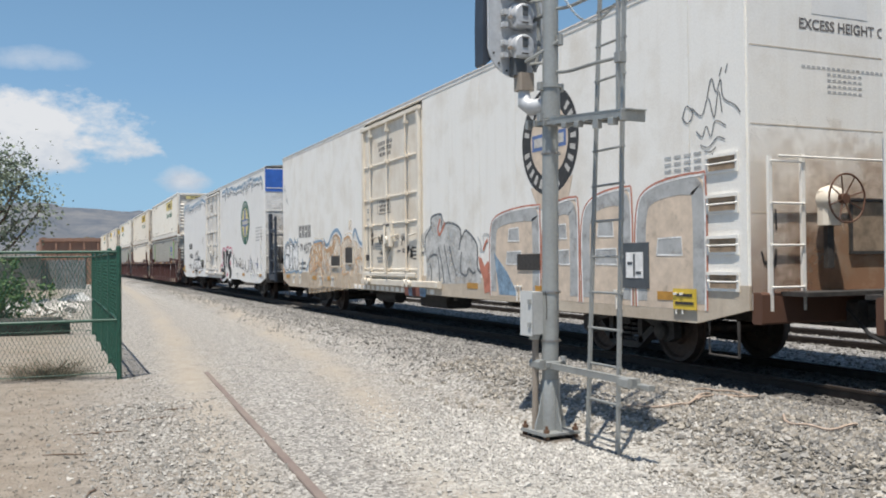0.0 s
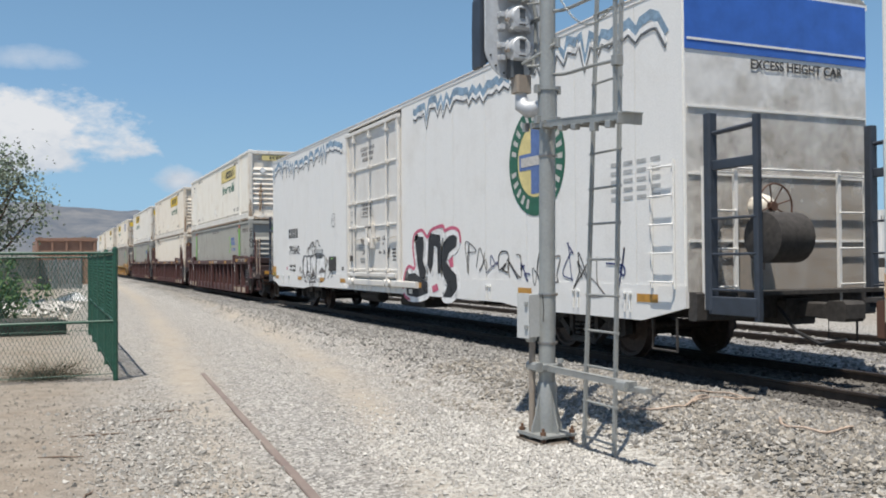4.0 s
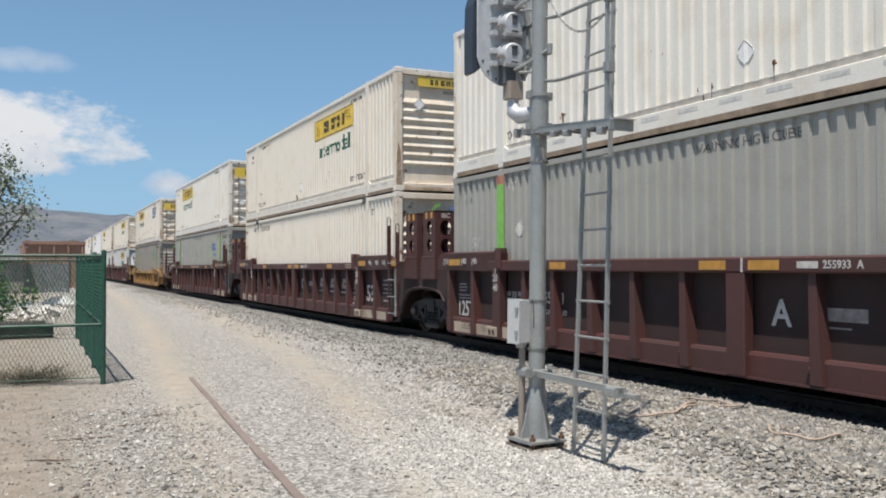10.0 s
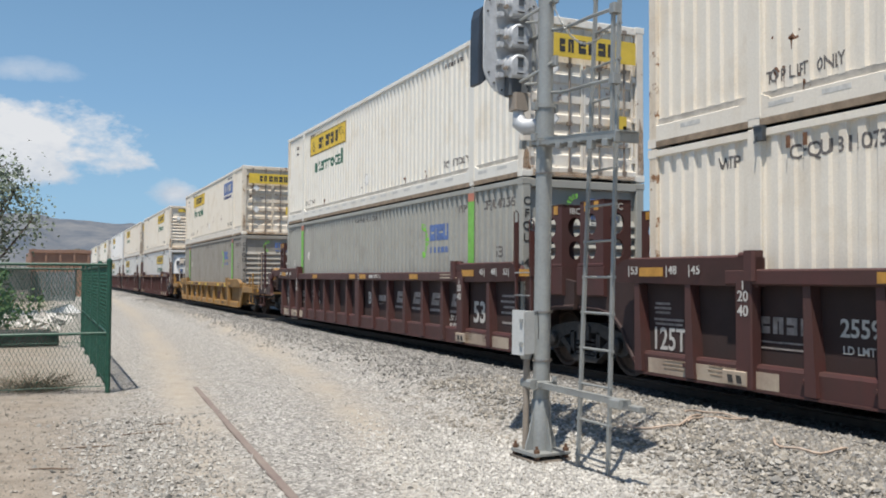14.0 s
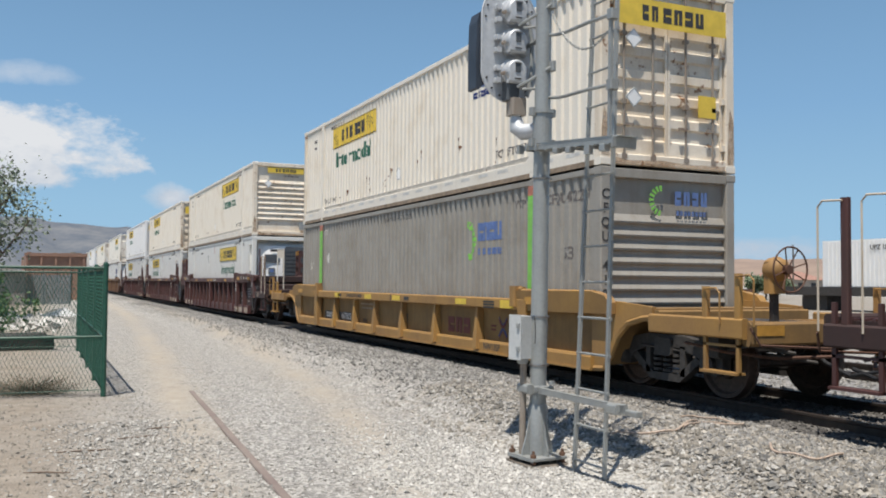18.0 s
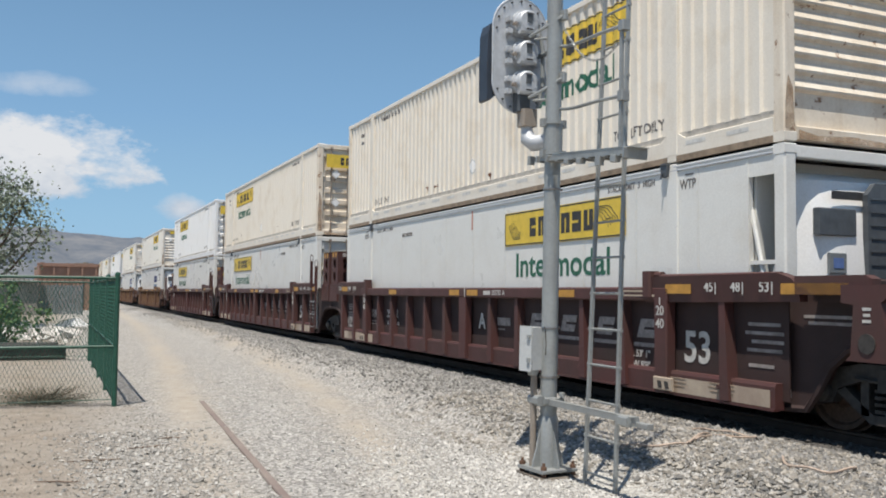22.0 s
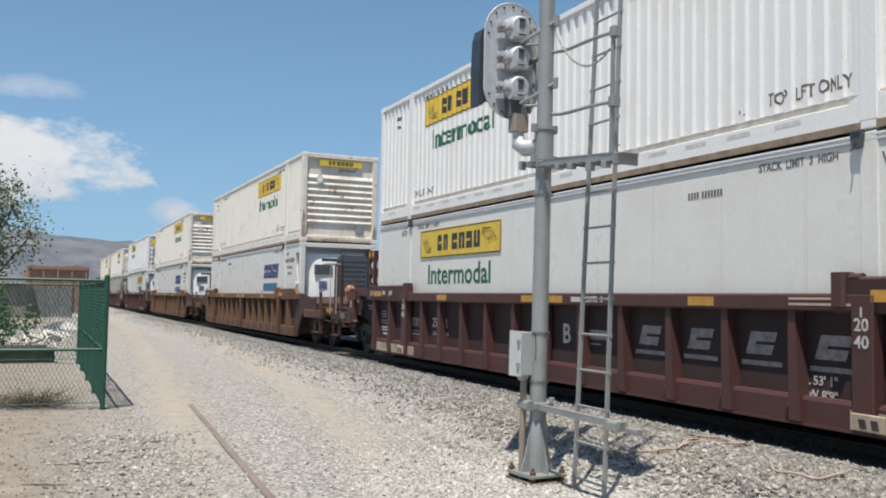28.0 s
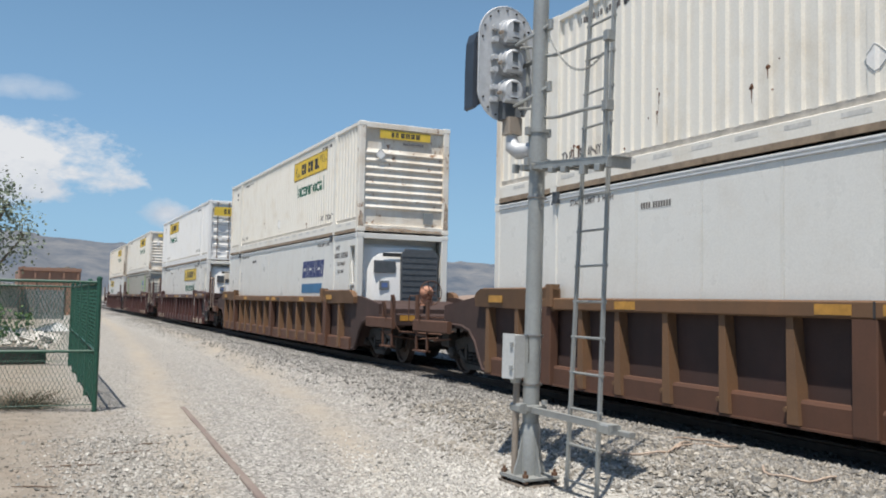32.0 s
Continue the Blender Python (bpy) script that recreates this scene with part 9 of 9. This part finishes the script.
    for pts in (
            [(-7.27, 2.07), (-6.24, 2.03)],
            [(-7.07, 2.01), (-7.13, 1.09)],
            [(-6.78, 1.1), (-6.57, 1.66), (-6.24, 1.97)],
            [(-6.02, 1.81), (-5.67, 1.85), (-5.26, 1.88), (-5.1, 2.17), (-4.73, 2.17), (-4.48, 1.95), (-4.49, 1.62), (-4.89, 1.58)],
            [(-5.34, 1.84), (-5.03, 1.63), (-4.67, 1.43)],
            [(-5.89, 1.64), (-5.85, 1.12)],
            [(-5.6, 1.33), (-4.89, 1.34), (-4.46, 1.62)],
            [(-4.18, 2.07), (-3.73, 2.13), (-3.5, 1.95)],
            [(-3.17, 1.51), (-2.7, 1.55), (-2.5, 1.35), (-2.32, 1.16)],
            [(-3.17, 1.51), (-2.96, 1.27)],
            [(-2.3, 2.04), (-2.26, 1.66), (-2.17, 1.65)],
            [(-4.39, 1.34), (-4.26, 1.11), (-3.75, 1.17)],
            [(-7.72, 1.56), (-7.28, 1.96), (-7.18, 1.32)],
            [(-6.38, 1.82), (-6.11, 1.33), (-6.39, 1.0)],
            [(-7.62, 1.08), (-6.77, 1.44), (-6.12, 1.11)],
    ):
        stroke(c, P, pts, 0.055, M["tag_orange"], depth=0.003)
        stroke(c, P, [(a + 0.12, b + 0.10) for a, b in pts], 0.025, M["tag_rust"], depth=0.0035)
    for pts in ([(-6.01, 1.99), (-5.8, 1.93), (-5.58, 2.0), (-5.38, 2.17), (-5.1, 2.3), (-4.76, 2.34), (-4.48, 2.21), (-4.38, 2.11), (-4.45, 1.99)], [(-3.38, 2.13), (-3.21, 2.29), (-3.07, 2.21), (-2.94, 2.06), (-2.79, 1.95), (-2.57, 1.9), (-2.35, 1.98)]):
        stroke(c, P, pts, 0.10, M["tag_blue"], depth=0.005)
        stroke(c, P, [(a, b - 0.07) for a, b in pts], 0.06, M["tag_white"], depth=0.004)
    # quick orange brush marks with grey-blue lettering over them
    for pts in (
            [(-7.19, 2.0), (-6.74, 2.02), (-6.37, 2.04)],
            [(-6.87, 1.97), (-6.58, 1.69), (-6.42, 1.45), (-6.34, 1.15)],
            [(-7.19, 1.81), (-6.83, 1.7), (-6.62, 1.51), (-6.67, 1.32)],
            [(-7.74, 1.15), (-7.63, 1.42), (-7.43, 1.62), (-7.39, 1.25)],
            [(-6.41, 2.02), (-6.39, 1.66), (-6.34, 1.45)],
            [(-6.09, 2.09), (-6.02, 1.88), (-6.03, 1.56)],
            [(-5.84, 1.76), (-5.59, 1.79), (-5.26, 1.85)],
            [(-5.66, 1.56), (-5.7, 1.36), (-5.6, 1.17)],
            [(-5.13, 2.03), (-5.19, 1.76), (-5.36, 1.69)],
            [(-7.35, 1.19), (-6.93, 1.29), (-6.67, 1.42)],
            [(-5.0, 2.07), (-5.07, 1.81)],
            [(-6.5, 1.51), (-6.34, 1.54), (-6.26, 1.59)],
            [(-5.88, 1.42), (-5.81, 1.16)],
            [(-5.45, 1.77), (-5.46, 1.58)],
            [(-6.35, 1.03), (-6.23, 0.91)],
            [(-7.12, 0.9), (-6.89, 1.13)],
    ):
        stroke(c, P, pts, 0.085, M["tag_orange"], depth=0.0036)
    for pts in (
            [(-7.12, 0.9), (-6.93, 1.2), (-6.71, 1.32)],
            [(-6.34, 1.12), (-6.14, 1.45), (-6.11, 1.12), (-6.26, 1.13)],
            [(-5.99, 1.42), (-5.96, 1.13)],
            [(-5.85, 1.13), (-5.81, 1.33), (-5.71, 1.16), (-5.67, 1.36)],
            [(-5.53, 1.33), (-5.47, 1.2), (-5.44, 0.95)],
            [(-5.36, 1.31), (-5.27, 1.34)],
            [(-5.21, 1.15), (-5.05, 1.39), (-5.02, 1.18)],
            [(-6.35, 1.03), (-6.31, 0.79)],
            [(-6.15, 0.92), (-5.89, 0.96)],
    ):
        stroke(c, P, pts, 0.02, M["tag_slate"], depth=0.006)
    for pts in (
            [(-8.11, 1.17), (-7.84, 1.38), (-7.58, 1.59)],
            [(-7.23, 2.05), (-6.78, 2.07), (-6.33, 2.07), (-6.15, 1.95)],
            [(-6.12, 2.15), (-5.94, 2.01), (-5.8, 1.91)],
    ):
        stroke(c, P, pts, 0.06, M["tag_blue"], depth=0.005)
    # outlined bubble letters at the far corner
    for pts in (
            [(-10.81, 1.66), (-10.58, 1.71), (-10.28, 1.65), (-10.21, 1.41), (-10.36, 1.22), (-10.67, 1.21), (-10.82, 1.41)],
            [(-10.72, 1.78), (-10.65, 1.98), (-10.42, 2.05), (-10.24, 1.99), (-10.22, 1.72), (-10.5, 1.71)],
            [(-10.2, 1.89), (-10.13, 2.1), (-9.88, 2.1), (-9.8, 1.92), (-9.8, 1.32), (-9.9, 1.22), (-10.14, 1.23), (-10.23, 1.51)],
            [(-9.75, 2.01), (-9.52, 1.95), (-9.27, 2.01), (-9.12, 2.02), (-9.1, 1.32), (-9.22, 1.19), (-9.41, 1.23), (-9.46, 1.59), (-9.59, 1.59), (-9.67, 1.23), (-9.8, 1.32)],
    ):
        fill(c, P, pts, M["tag_white"], depth=0.001)
        stroke(c, P, pts, 0.035, M["tag_smoke"], depth=0.003, closed=True)
        for k in range(4):
            a, b = pts[k % len(pts)]
            stroke(c, P, [(a + 0.04, b - 0.03), (a + 0.14, b - 0.07), (a + 0.25, b - 0.05)], 0.018, M["tag_smoke"], depth=0.004)
    stroke(c, P, [(-8.51, 1.57), (-8.57, 1.2), (-8.87, 1.11), (-9.07, 1.17), (-9.29, 1.11), (-9.54, 1.16), (-9.83, 1.13), (-10.08, 1.11), (-10.36, 1.14), (-10.67, 1.09), (-10.89, 1.28), (-10.91, 1.61), (-10.79, 1.96), (-10.55, 2.12), (-10.35, 2.09), (-10.23, 2.2), (-9.98, 2.21), (-9.81, 2.12), (-9.58, 2.02), (-9.48, 2.23), (-9.39, 2.1), (-9.16, 2.12), (-9.11, 2.24)], 0.06, M["tag_blue"], depth=0.002)
    fill(c, P, [(-11.1, 1.33), (-10.89, 1.18), (-10.59, 1.1), (-11.1, 1.09)], M["tag_orange"], depth=0.002)
    for pts in ([(-10.93, 3.9), (-10.77, 4.07), (-10.73, 3.81)], [(-10.89, 3.94), (-10.65, 3.87)], [(-10.61, 3.79), (-10.54, 3.53), (-10.39, 3.6)], [(-10.66, 3.5), (-10.5, 3.57), (-10.36, 3.4)]):
        stroke(c, P, pts, 0.022, M["tag_grey"], depth=0.003)
    for s, z0, z1, w in ((23.72, 1.34, 1.62, 0.44), (22.5, 1.42, 1.84, 0.33)):
        hb = part("hatch", Geo().box(-0.03, 0.0, -w, w, z0, z1, 0.008), M["soot"], c, "dark equipment hatch", at=pose(x, s - 18.86, 0))
        part("hatch_frame", Geo().box(-0.04, -0.01, -w - 0.02, w + 0.02, z0 - 0.03, z0).box(-0.04, -0.01, -w - 0.02, -w, z0, z1).box(-0.04, -0.01, w, w + 0.02, z0, z1), M["door"], hb)
    part("tag_card", Geo().box(-0.008, 0.0, -0.13, 0.13, 2.30, 2.56), M["tag_rust"], c, "small brown card", at=pose(x, 22.47 - 18.86, 0))
    for s in (29.3, 26.0, 24.4, 21.0, 15.0, 12.4, 9.2):
        bars([(0, 0, 0.45, 0.11)], M["amber"], c, at(s, 0.98, 0.006), "reflector")
    for y0, y1, m2 in ((0.94, 1.43, "amber"), (-0.85, -0.37, "amber")):
        bars([(0, 0, y1 - y0, 0.11)], M[m2], c, near_side(x - 0.1, (y0 + y1) / 2, 0.965), "reflector")
    for k in range(5):
        y0 = -0.45 - k * 0.22
        fill(c, near_side(x - 0.03, 0, 0), [(-y0, 0.70), (-y0 + 0.30, 0.69), (-y0 + 0.36, 0.84), (-y0 + 0.2, 0.93), (-y0 - 0.04, 0.87)], M[("tag_red", "tag_blue", "tag_maroon")[k % 3]], "paint_splash", depth=0.001 * k)
    pl = part("notice", Geo().box(-0.008, 0, -0.22, 0.22, 0.82, 1.08), M["sign"], c, "yellow notice plate", at=pose(-RW - 0.03, 8.85 - 18.86, 0))
    bars([(0, 0.05, 0.3, 0.035), (0, -0.05, 0.35, 0.035)], M["ink"], pl, near_side(-0.012, 0, 0.95))
    part("clean_patch", Geo().box(-0.46, 0.46, -0.003, 0.0, 4.36, 4.86), M["reefer_b"], c, "repainted pale patch", at=pose(-0.13, -RL - 0.001, 0))
    hp = part("hatch", Geo().box(-0.02, 0.62, -0.02, 0.0, 1.52, 2.13, 0.008), M["grime"], c, "brown plate with a dark rim", at=pose(0, -RL, 0))
    part("hatch_rim", Geo().box(-0.04, 0.64, -0.04, 0.0, 2.13, 2.17).box(-0.04, 0.64, -0.04, 0.0, 1.49, 1.53).box(-0.04, 0.0, -0.035, 0.0, 1.53, 2.13), M["soot"], hp)
    stroke(c, near_end(0, -RL - 0.006, 0), [(-1.30, 1.92), (-1.27, 1.74)], 0.025, M["tag_black"])
    stroke(c, near_end(0, -RL - 0.006, 0), [(-1.20, 2.02), (-1.19, 1.78)], 0.025, M["tag_black"])
    stroke(c, near_end(0, -RL - 0.006, 0), [(-1.42, 1.53), (-1.36, 1.38), (-1.30, 1.50), (-1.22, 1.36), (-1.20, 1.56)], 0.025, M["tag_black"])
    letters("EXCESS HEIGHT CAR", 0.125, M["worn_ink"], c, near_end(0.02, -RL - 0.003, 4.22))
    bars([(-0.65 + i * 0.081, 0, 0.055, 0.03) for i in range(17)] + [(-0.24 + i * 0.085, -0.07 * r, 0.055, 0.026) for r in range(1, 5) for i in range(7)], M["tag_grey"], c, near_end(-0.08, -RL - 0.002, 3.72))
    fill(c, near_end(0, -RL - 0.0005, 0), [(-1.57, 1.06), (1.57, 1.06), (1.57, 3.4), (-1.57, 3.4)], M["end_stain"], "rust_stain")


def dress_second(c):
    x = -RW - 0.004
    P = near_side(x, 0, 0)

    def q(s, z):
        return (43.93 - s, z)

    def at(s, z, d=0.0):
        return P @ Matrix.Translation((*q(s, z), d))
    rng = random.Random(5)
    # grey-brown tint over the end wall, thicker towards the foot
    fill(c, near_end(0, -RL - 0.0005, 0), [(-1.57, 1.06), (1.57, 1.06), (1.57, 4.08), (-1.57, 4.08)], M["end_grime"], "grime")
    # blue and dark jagged line below the eave
    for a, b in ((54.9, 46.8), (41.8, 33.2)):
        n = int((a - b) / 0.15)
        low = [q(a - (i + rng.uniform(-0.35, 0.35)) * (a - b) / n, 4.58 + 0.09 * math.sin(i * 0.19) - (0.42 if i % 2 else 0.06) * rng.random() ** 1.4) for i in range(n + 1)]
        stroke(c, P, [(u, v + 0.16 + 0.05 * rng.random()) for u, v in low], 0.15, M["tag_blue"], depth=0.001, sharp=True)
        stroke(c, P, [(u, v + 0.06) for u, v in low], 0.08, M["tag_white"], depth=0.003, sharp=True)
        stroke(c, P, low, 0.045, M["tag_smoke"], depth=0.005, sharp=True)
    roundel(c, at(36.5, 3.10), 0.90, M["green"], M["sign_pale"])
    glyph_blocks(4, 0.30, 0.22, 0.08, M["ink"], c, at(52.2, 2.40))
    letters("793642", 0.27, M["ink"], c, at(52.05, 1.84), wide=1.15)
    letters("LD LMT 178400", 0.085, M["ink"], c, at(52.3, 1.34))
    letters("LT WT 107600", 0.085, M["ink"], c, at(52.3, 1.20))
    bars([(0, 0, 0.10, 0.10)], M["tag_pink"], c, at(53.0, 1.27), "mark")
    letters("50K", 0.10, M["ink"], c, at(46.9, 1.28))
    letters("F", 0.11, M["ink"], c, at(47.75, 2.62))
    stroke(c, P, [q(47.87, 2.48), q(47.63, 2.48), q(47.63, 2.78), q(47.87, 2.78)], 0.010, M["ink"], closed=True)
    bars([(i % 4 * 0.3, -(i // 4) * 0.12, 0.2, 0.05) for i in range(20)], M["tag_grey"], c, at(34.3, 2.8))
    # grey bubble tag by the number
    for pts in (
            [(-7.07, 1.39), (-7.08, 1.51), (-6.94, 1.64), (-6.72, 1.65), (-6.57, 1.59), (-6.52, 1.39), (-6.55, 1.19), (-6.79, 0.98), (-7.0, 1.13)],
            [(-6.57, 1.59), (-6.41, 1.65), (-6.22, 1.63), (-6.18, 1.39), (-6.22, 1.08), (-6.52, 1.03)],
            [(-6.18, 1.59), (-5.89, 1.66), (-5.59, 1.67), (-5.53, 1.54), (-5.55, 1.25), (-5.64, 1.03), (-6.13, 1.0)],
            [(-5.59, 1.53), (-5.46, 1.64), (-4.99, 1.65), (-4.67, 1.62), (-4.61, 1.18), (-4.83, 0.92), (-5.51, 0.95)],
            [(-6.43, 0.94), (-6.37, 1.01), (-6.25, 1.02), (-6.2, 0.96), (-6.28, 0.89), (-6.39, 0.89)],
            [(-6.13, 0.97), (-5.99, 1.07), (-5.77, 1.08), (-5.64, 1.01), (-5.75, 0.9), (-6.02, 0.88)],
    ):
        fill(c, P, pts, M["tag_white"], depth=0.001)
        stroke(c, P, pts, 0.045, M["tag_smoke"], depth=0.003, closed=True)
        stroke(c, P, pts, 0.022, M["ink"], depth=0.005, closed=True)
    for pts in (
            [(-7.08, 1.51), (-7.0, 1.6), (-6.83, 1.64), (-6.96, 1.47), (-6.99, 1.26), (-6.83, 1.01), (-6.95, 0.97), (-7.08, 1.22)],
            [(-6.7, 1.12), (-6.52, 1.25), (-6.25, 1.14)],
            [(-6.65, 1.06), (-6.27, 1.1), (-6.45, 0.99)],
            [(-6.11, 1.08), (-5.87, 1.28), (-5.64, 1.1)],
            [(-5.33, 1.14), (-4.95, 1.32), (-4.52, 1.18)],
            [(-6.95, 0.95), (-6.58, 0.87), (-6.18, 0.88), (-5.64, 0.89), (-5.54, 0.84), (-5.73, 0.85), (-6.28, 0.83), (-6.79, 0.85)],
    ):
        fill(c, P, pts, M["worn_ink"], depth=0.006)
    for pts in (
            [(-6.36, 1.67), (-6.4, 1.79), (-6.31, 1.9), (-6.14, 1.9), (-6.16, 2.01), (-6.02, 2.06), (-5.8, 2.05), (-5.84, 1.96), (-6.0, 1.93), (-5.98, 1.81), (-5.87, 1.71), (-5.76, 1.8), (-5.63, 1.83), (-5.52, 1.94)],
            [(-6.56, 1.71), (-6.46, 1.91), (-6.3, 1.87), (-6.2, 1.98), (-5.87, 2.02), (-5.68, 1.91), (-5.54, 2.09), (-5.32, 2.08), (-5.28, 1.97), (-5.11, 1.94)],
            [(-7.41, 1.12), (-7.47, 1.25), (-7.32, 1.3), (-7.35, 1.17), (-7.23, 1.13), (-7.09, 1.22), (-7.12, 1.0), (-7.26, 0.98), (-7.18, 1.04)],
            [(-6.28, 0.84), (-6.21, 0.71), (-6.07, 0.7), (-5.97, 0.8), (-5.9, 0.83)],
            [(-4.55, 1.6), (-4.44, 1.47), (-4.52, 1.33), (-4.35, 1.52), (-4.25, 1.38), (-4.18, 1.57), (-4.14, 1.33), (-4.37, 1.23)],
            [(-4.44, 0.99), (-4.22, 1.09), (-4.11, 1.19), (-3.93, 1.19), (-3.9, 1.1), (-4.08, 1.02)],
    ):
        stroke(c, P, pts, 0.03, M["worn_ink"], depth=0.004)
    fill(c, P, [(-5.77, 1.86), (-4.82, 1.84), (-4.82, 1.73), (-5.77, 1.75)], M["tag_grey"], depth=0.004)
    fill(c, P, [(-5.68, 1.74), (-4.86, 1.72), (-4.91, 1.57), (-5.59, 1.57)], M["tag_smoke"], depth=0.0035)
    hb = part("hatch", Geo().box(-0.03, 0.0, -0.30, 0.30, 1.22, 1.62, 0.008), M["soot"], c, "dark equipment hatch", at=pose(x, 47.8 - 43.93, 0))
    part("hatch_glow", Geo().box(-0.034, -0.03, -0.06, 0.06, 1.54, 1.59), M["lime"], hb, "small green label")
    # big black letters with white and pink outlines beyond the door
    for pts in (
            [(2.23, 1.85), (2.4, 2.0), (2.67, 1.99), (2.72, 1.81), (2.65, 1.48), (2.83, 1.25), (2.74, 1.09), (2.48, 1.11), (2.36, 1.39)],
            [(1.61, 0.98), (1.84, 1.19), (2.19, 1.22), (2.58, 1.09), (2.89, 1.03), (2.91, 0.8), (2.31, 0.69), (1.76, 0.72)],
            [(2.96, 1.94), (3.13, 2.04), (3.57, 2.0), (3.63, 1.56), (3.56, 1.22), (3.43, 1.22), (3.41, 1.74), (3.27, 1.79), (3.18, 1.39), (3.06, 1.21), (2.89, 1.39)],
            [(3.64, 1.4), (3.64, 1.65), (3.75, 1.86), (3.97, 1.96), (4.21, 1.99), (4.38, 1.93), (4.34, 1.75), (4.01, 1.64), (3.86, 1.46), (4.1, 1.3), (4.33, 1.2), (4.37, 0.93), (4.09, 0.75), (3.7, 0.75), (3.91, 0.99), (3.69, 1.19)],
    ):
        stroke(c, P, pts, 0.20, M["tag_white"], depth=0.002, closed=True)
        fill(c, P, pts, M["tag_black"], depth=0.005)
    stroke(c, P, [(1.9, 0.63), (1.57, 0.72), (1.52, 0.98), (1.62, 1.21), (1.84, 1.36), (2.19, 1.33), (2.09, 1.78), (2.2, 2.05), (2.6, 2.13), (2.9, 1.98), (3.14, 2.12), (3.68, 2.18), (3.79, 2.08), (3.97, 2.11), (4.21, 2.12), (4.47, 2.04), (4.53, 1.82)], 0.07, M["tag_pink"], depth=0.004)
    fill(c, P, [(3.12, 0.95), (3.4, 1.01), (3.47, 0.88), (3.17, 0.82)], M["tag_pink"], depth=0.006)
    fill(c, P, [(3.96, 1.48), (4.16, 1.56), (4.2, 1.36), (4.06, 1.34)], M["tag_pink"], depth=0.006)
    for k in range(12):
        s0 = 39.0 - k * 0.42
        z = 1.05 + 0.4 * rng.random()
        pts = [q(s0 + rng.uniform(-0.3, 0.2), z + rng.uniform(-0.15, 0.45)) for _ in range(7)]
        stroke(c, P, pts, rng.uniform(0.012, 0.028), M[("ink", "worn_ink", "navy")[k % 3]], depth=0.003)
    for s in (54.4, 51.4, 48.9, 46.9, 41.6, 36.9, 33.6):
        bars([(0, 0, 0.45, 0.11)], M["amber"], c, at(s, 0.96, 0.006), "reflector")
    part("reflector", Geo().box(-0.008, 0, -0.225, 0.225, 1.125, 1.325), M["amber"], c, "amber reflector plate", at=pose(-RW - 0.004, 10.86, 0))
    nt = part("notice", Geo().box(-0.008, 0, -0.235, 0.235, 0.965, 1.118), M["ink"], c, "yellow notice plate with a dark border", at=pose(-RW - 0.004, 10.86, 0))
    part("face", Geo().box(-0.011, -0.007, -0.222, 0.222, 0.978, 1.105), M["sign"], nt)
    letters("THIS CAR", 0.042, M["ink"], nt, near_side(-0.013, 0, 1.068))
    letters("EXCESS HEIGHT", 0.036, M["ink"], nt, near_side(-0.013, 0, 1.012))
    letters("EXCESS HEIGHT CAR", 0.125, M["ink"], c, near_end(0.3, -RL - 0.012, 4.0))


build_ground()
build_gravel()
build_track("main_track", TRACK_X, -40, 640, True, 110)
build_track("second_track", 13.4, -40, 640, False, 60)
build_signal()
build_ladder()
build_fence()
build_plants()
build_distance()
build_yard()
build_train()


def motions():
    """The train rolls past; all its cars and loads keep their places along it, and the wheels turn."""
    for ob, s, z in ROLLING:
        walk(ob, [(t, on_track(s - travel(t), RAIL_Z + z)) for t in range(33)])
    for ws, y, r in WHEELS:
        walk(ws, [(k / 15, pose(0, y, r, math.degrees(travel(k / 15) / r) % 360.0)) for k in range(481)])


motions()
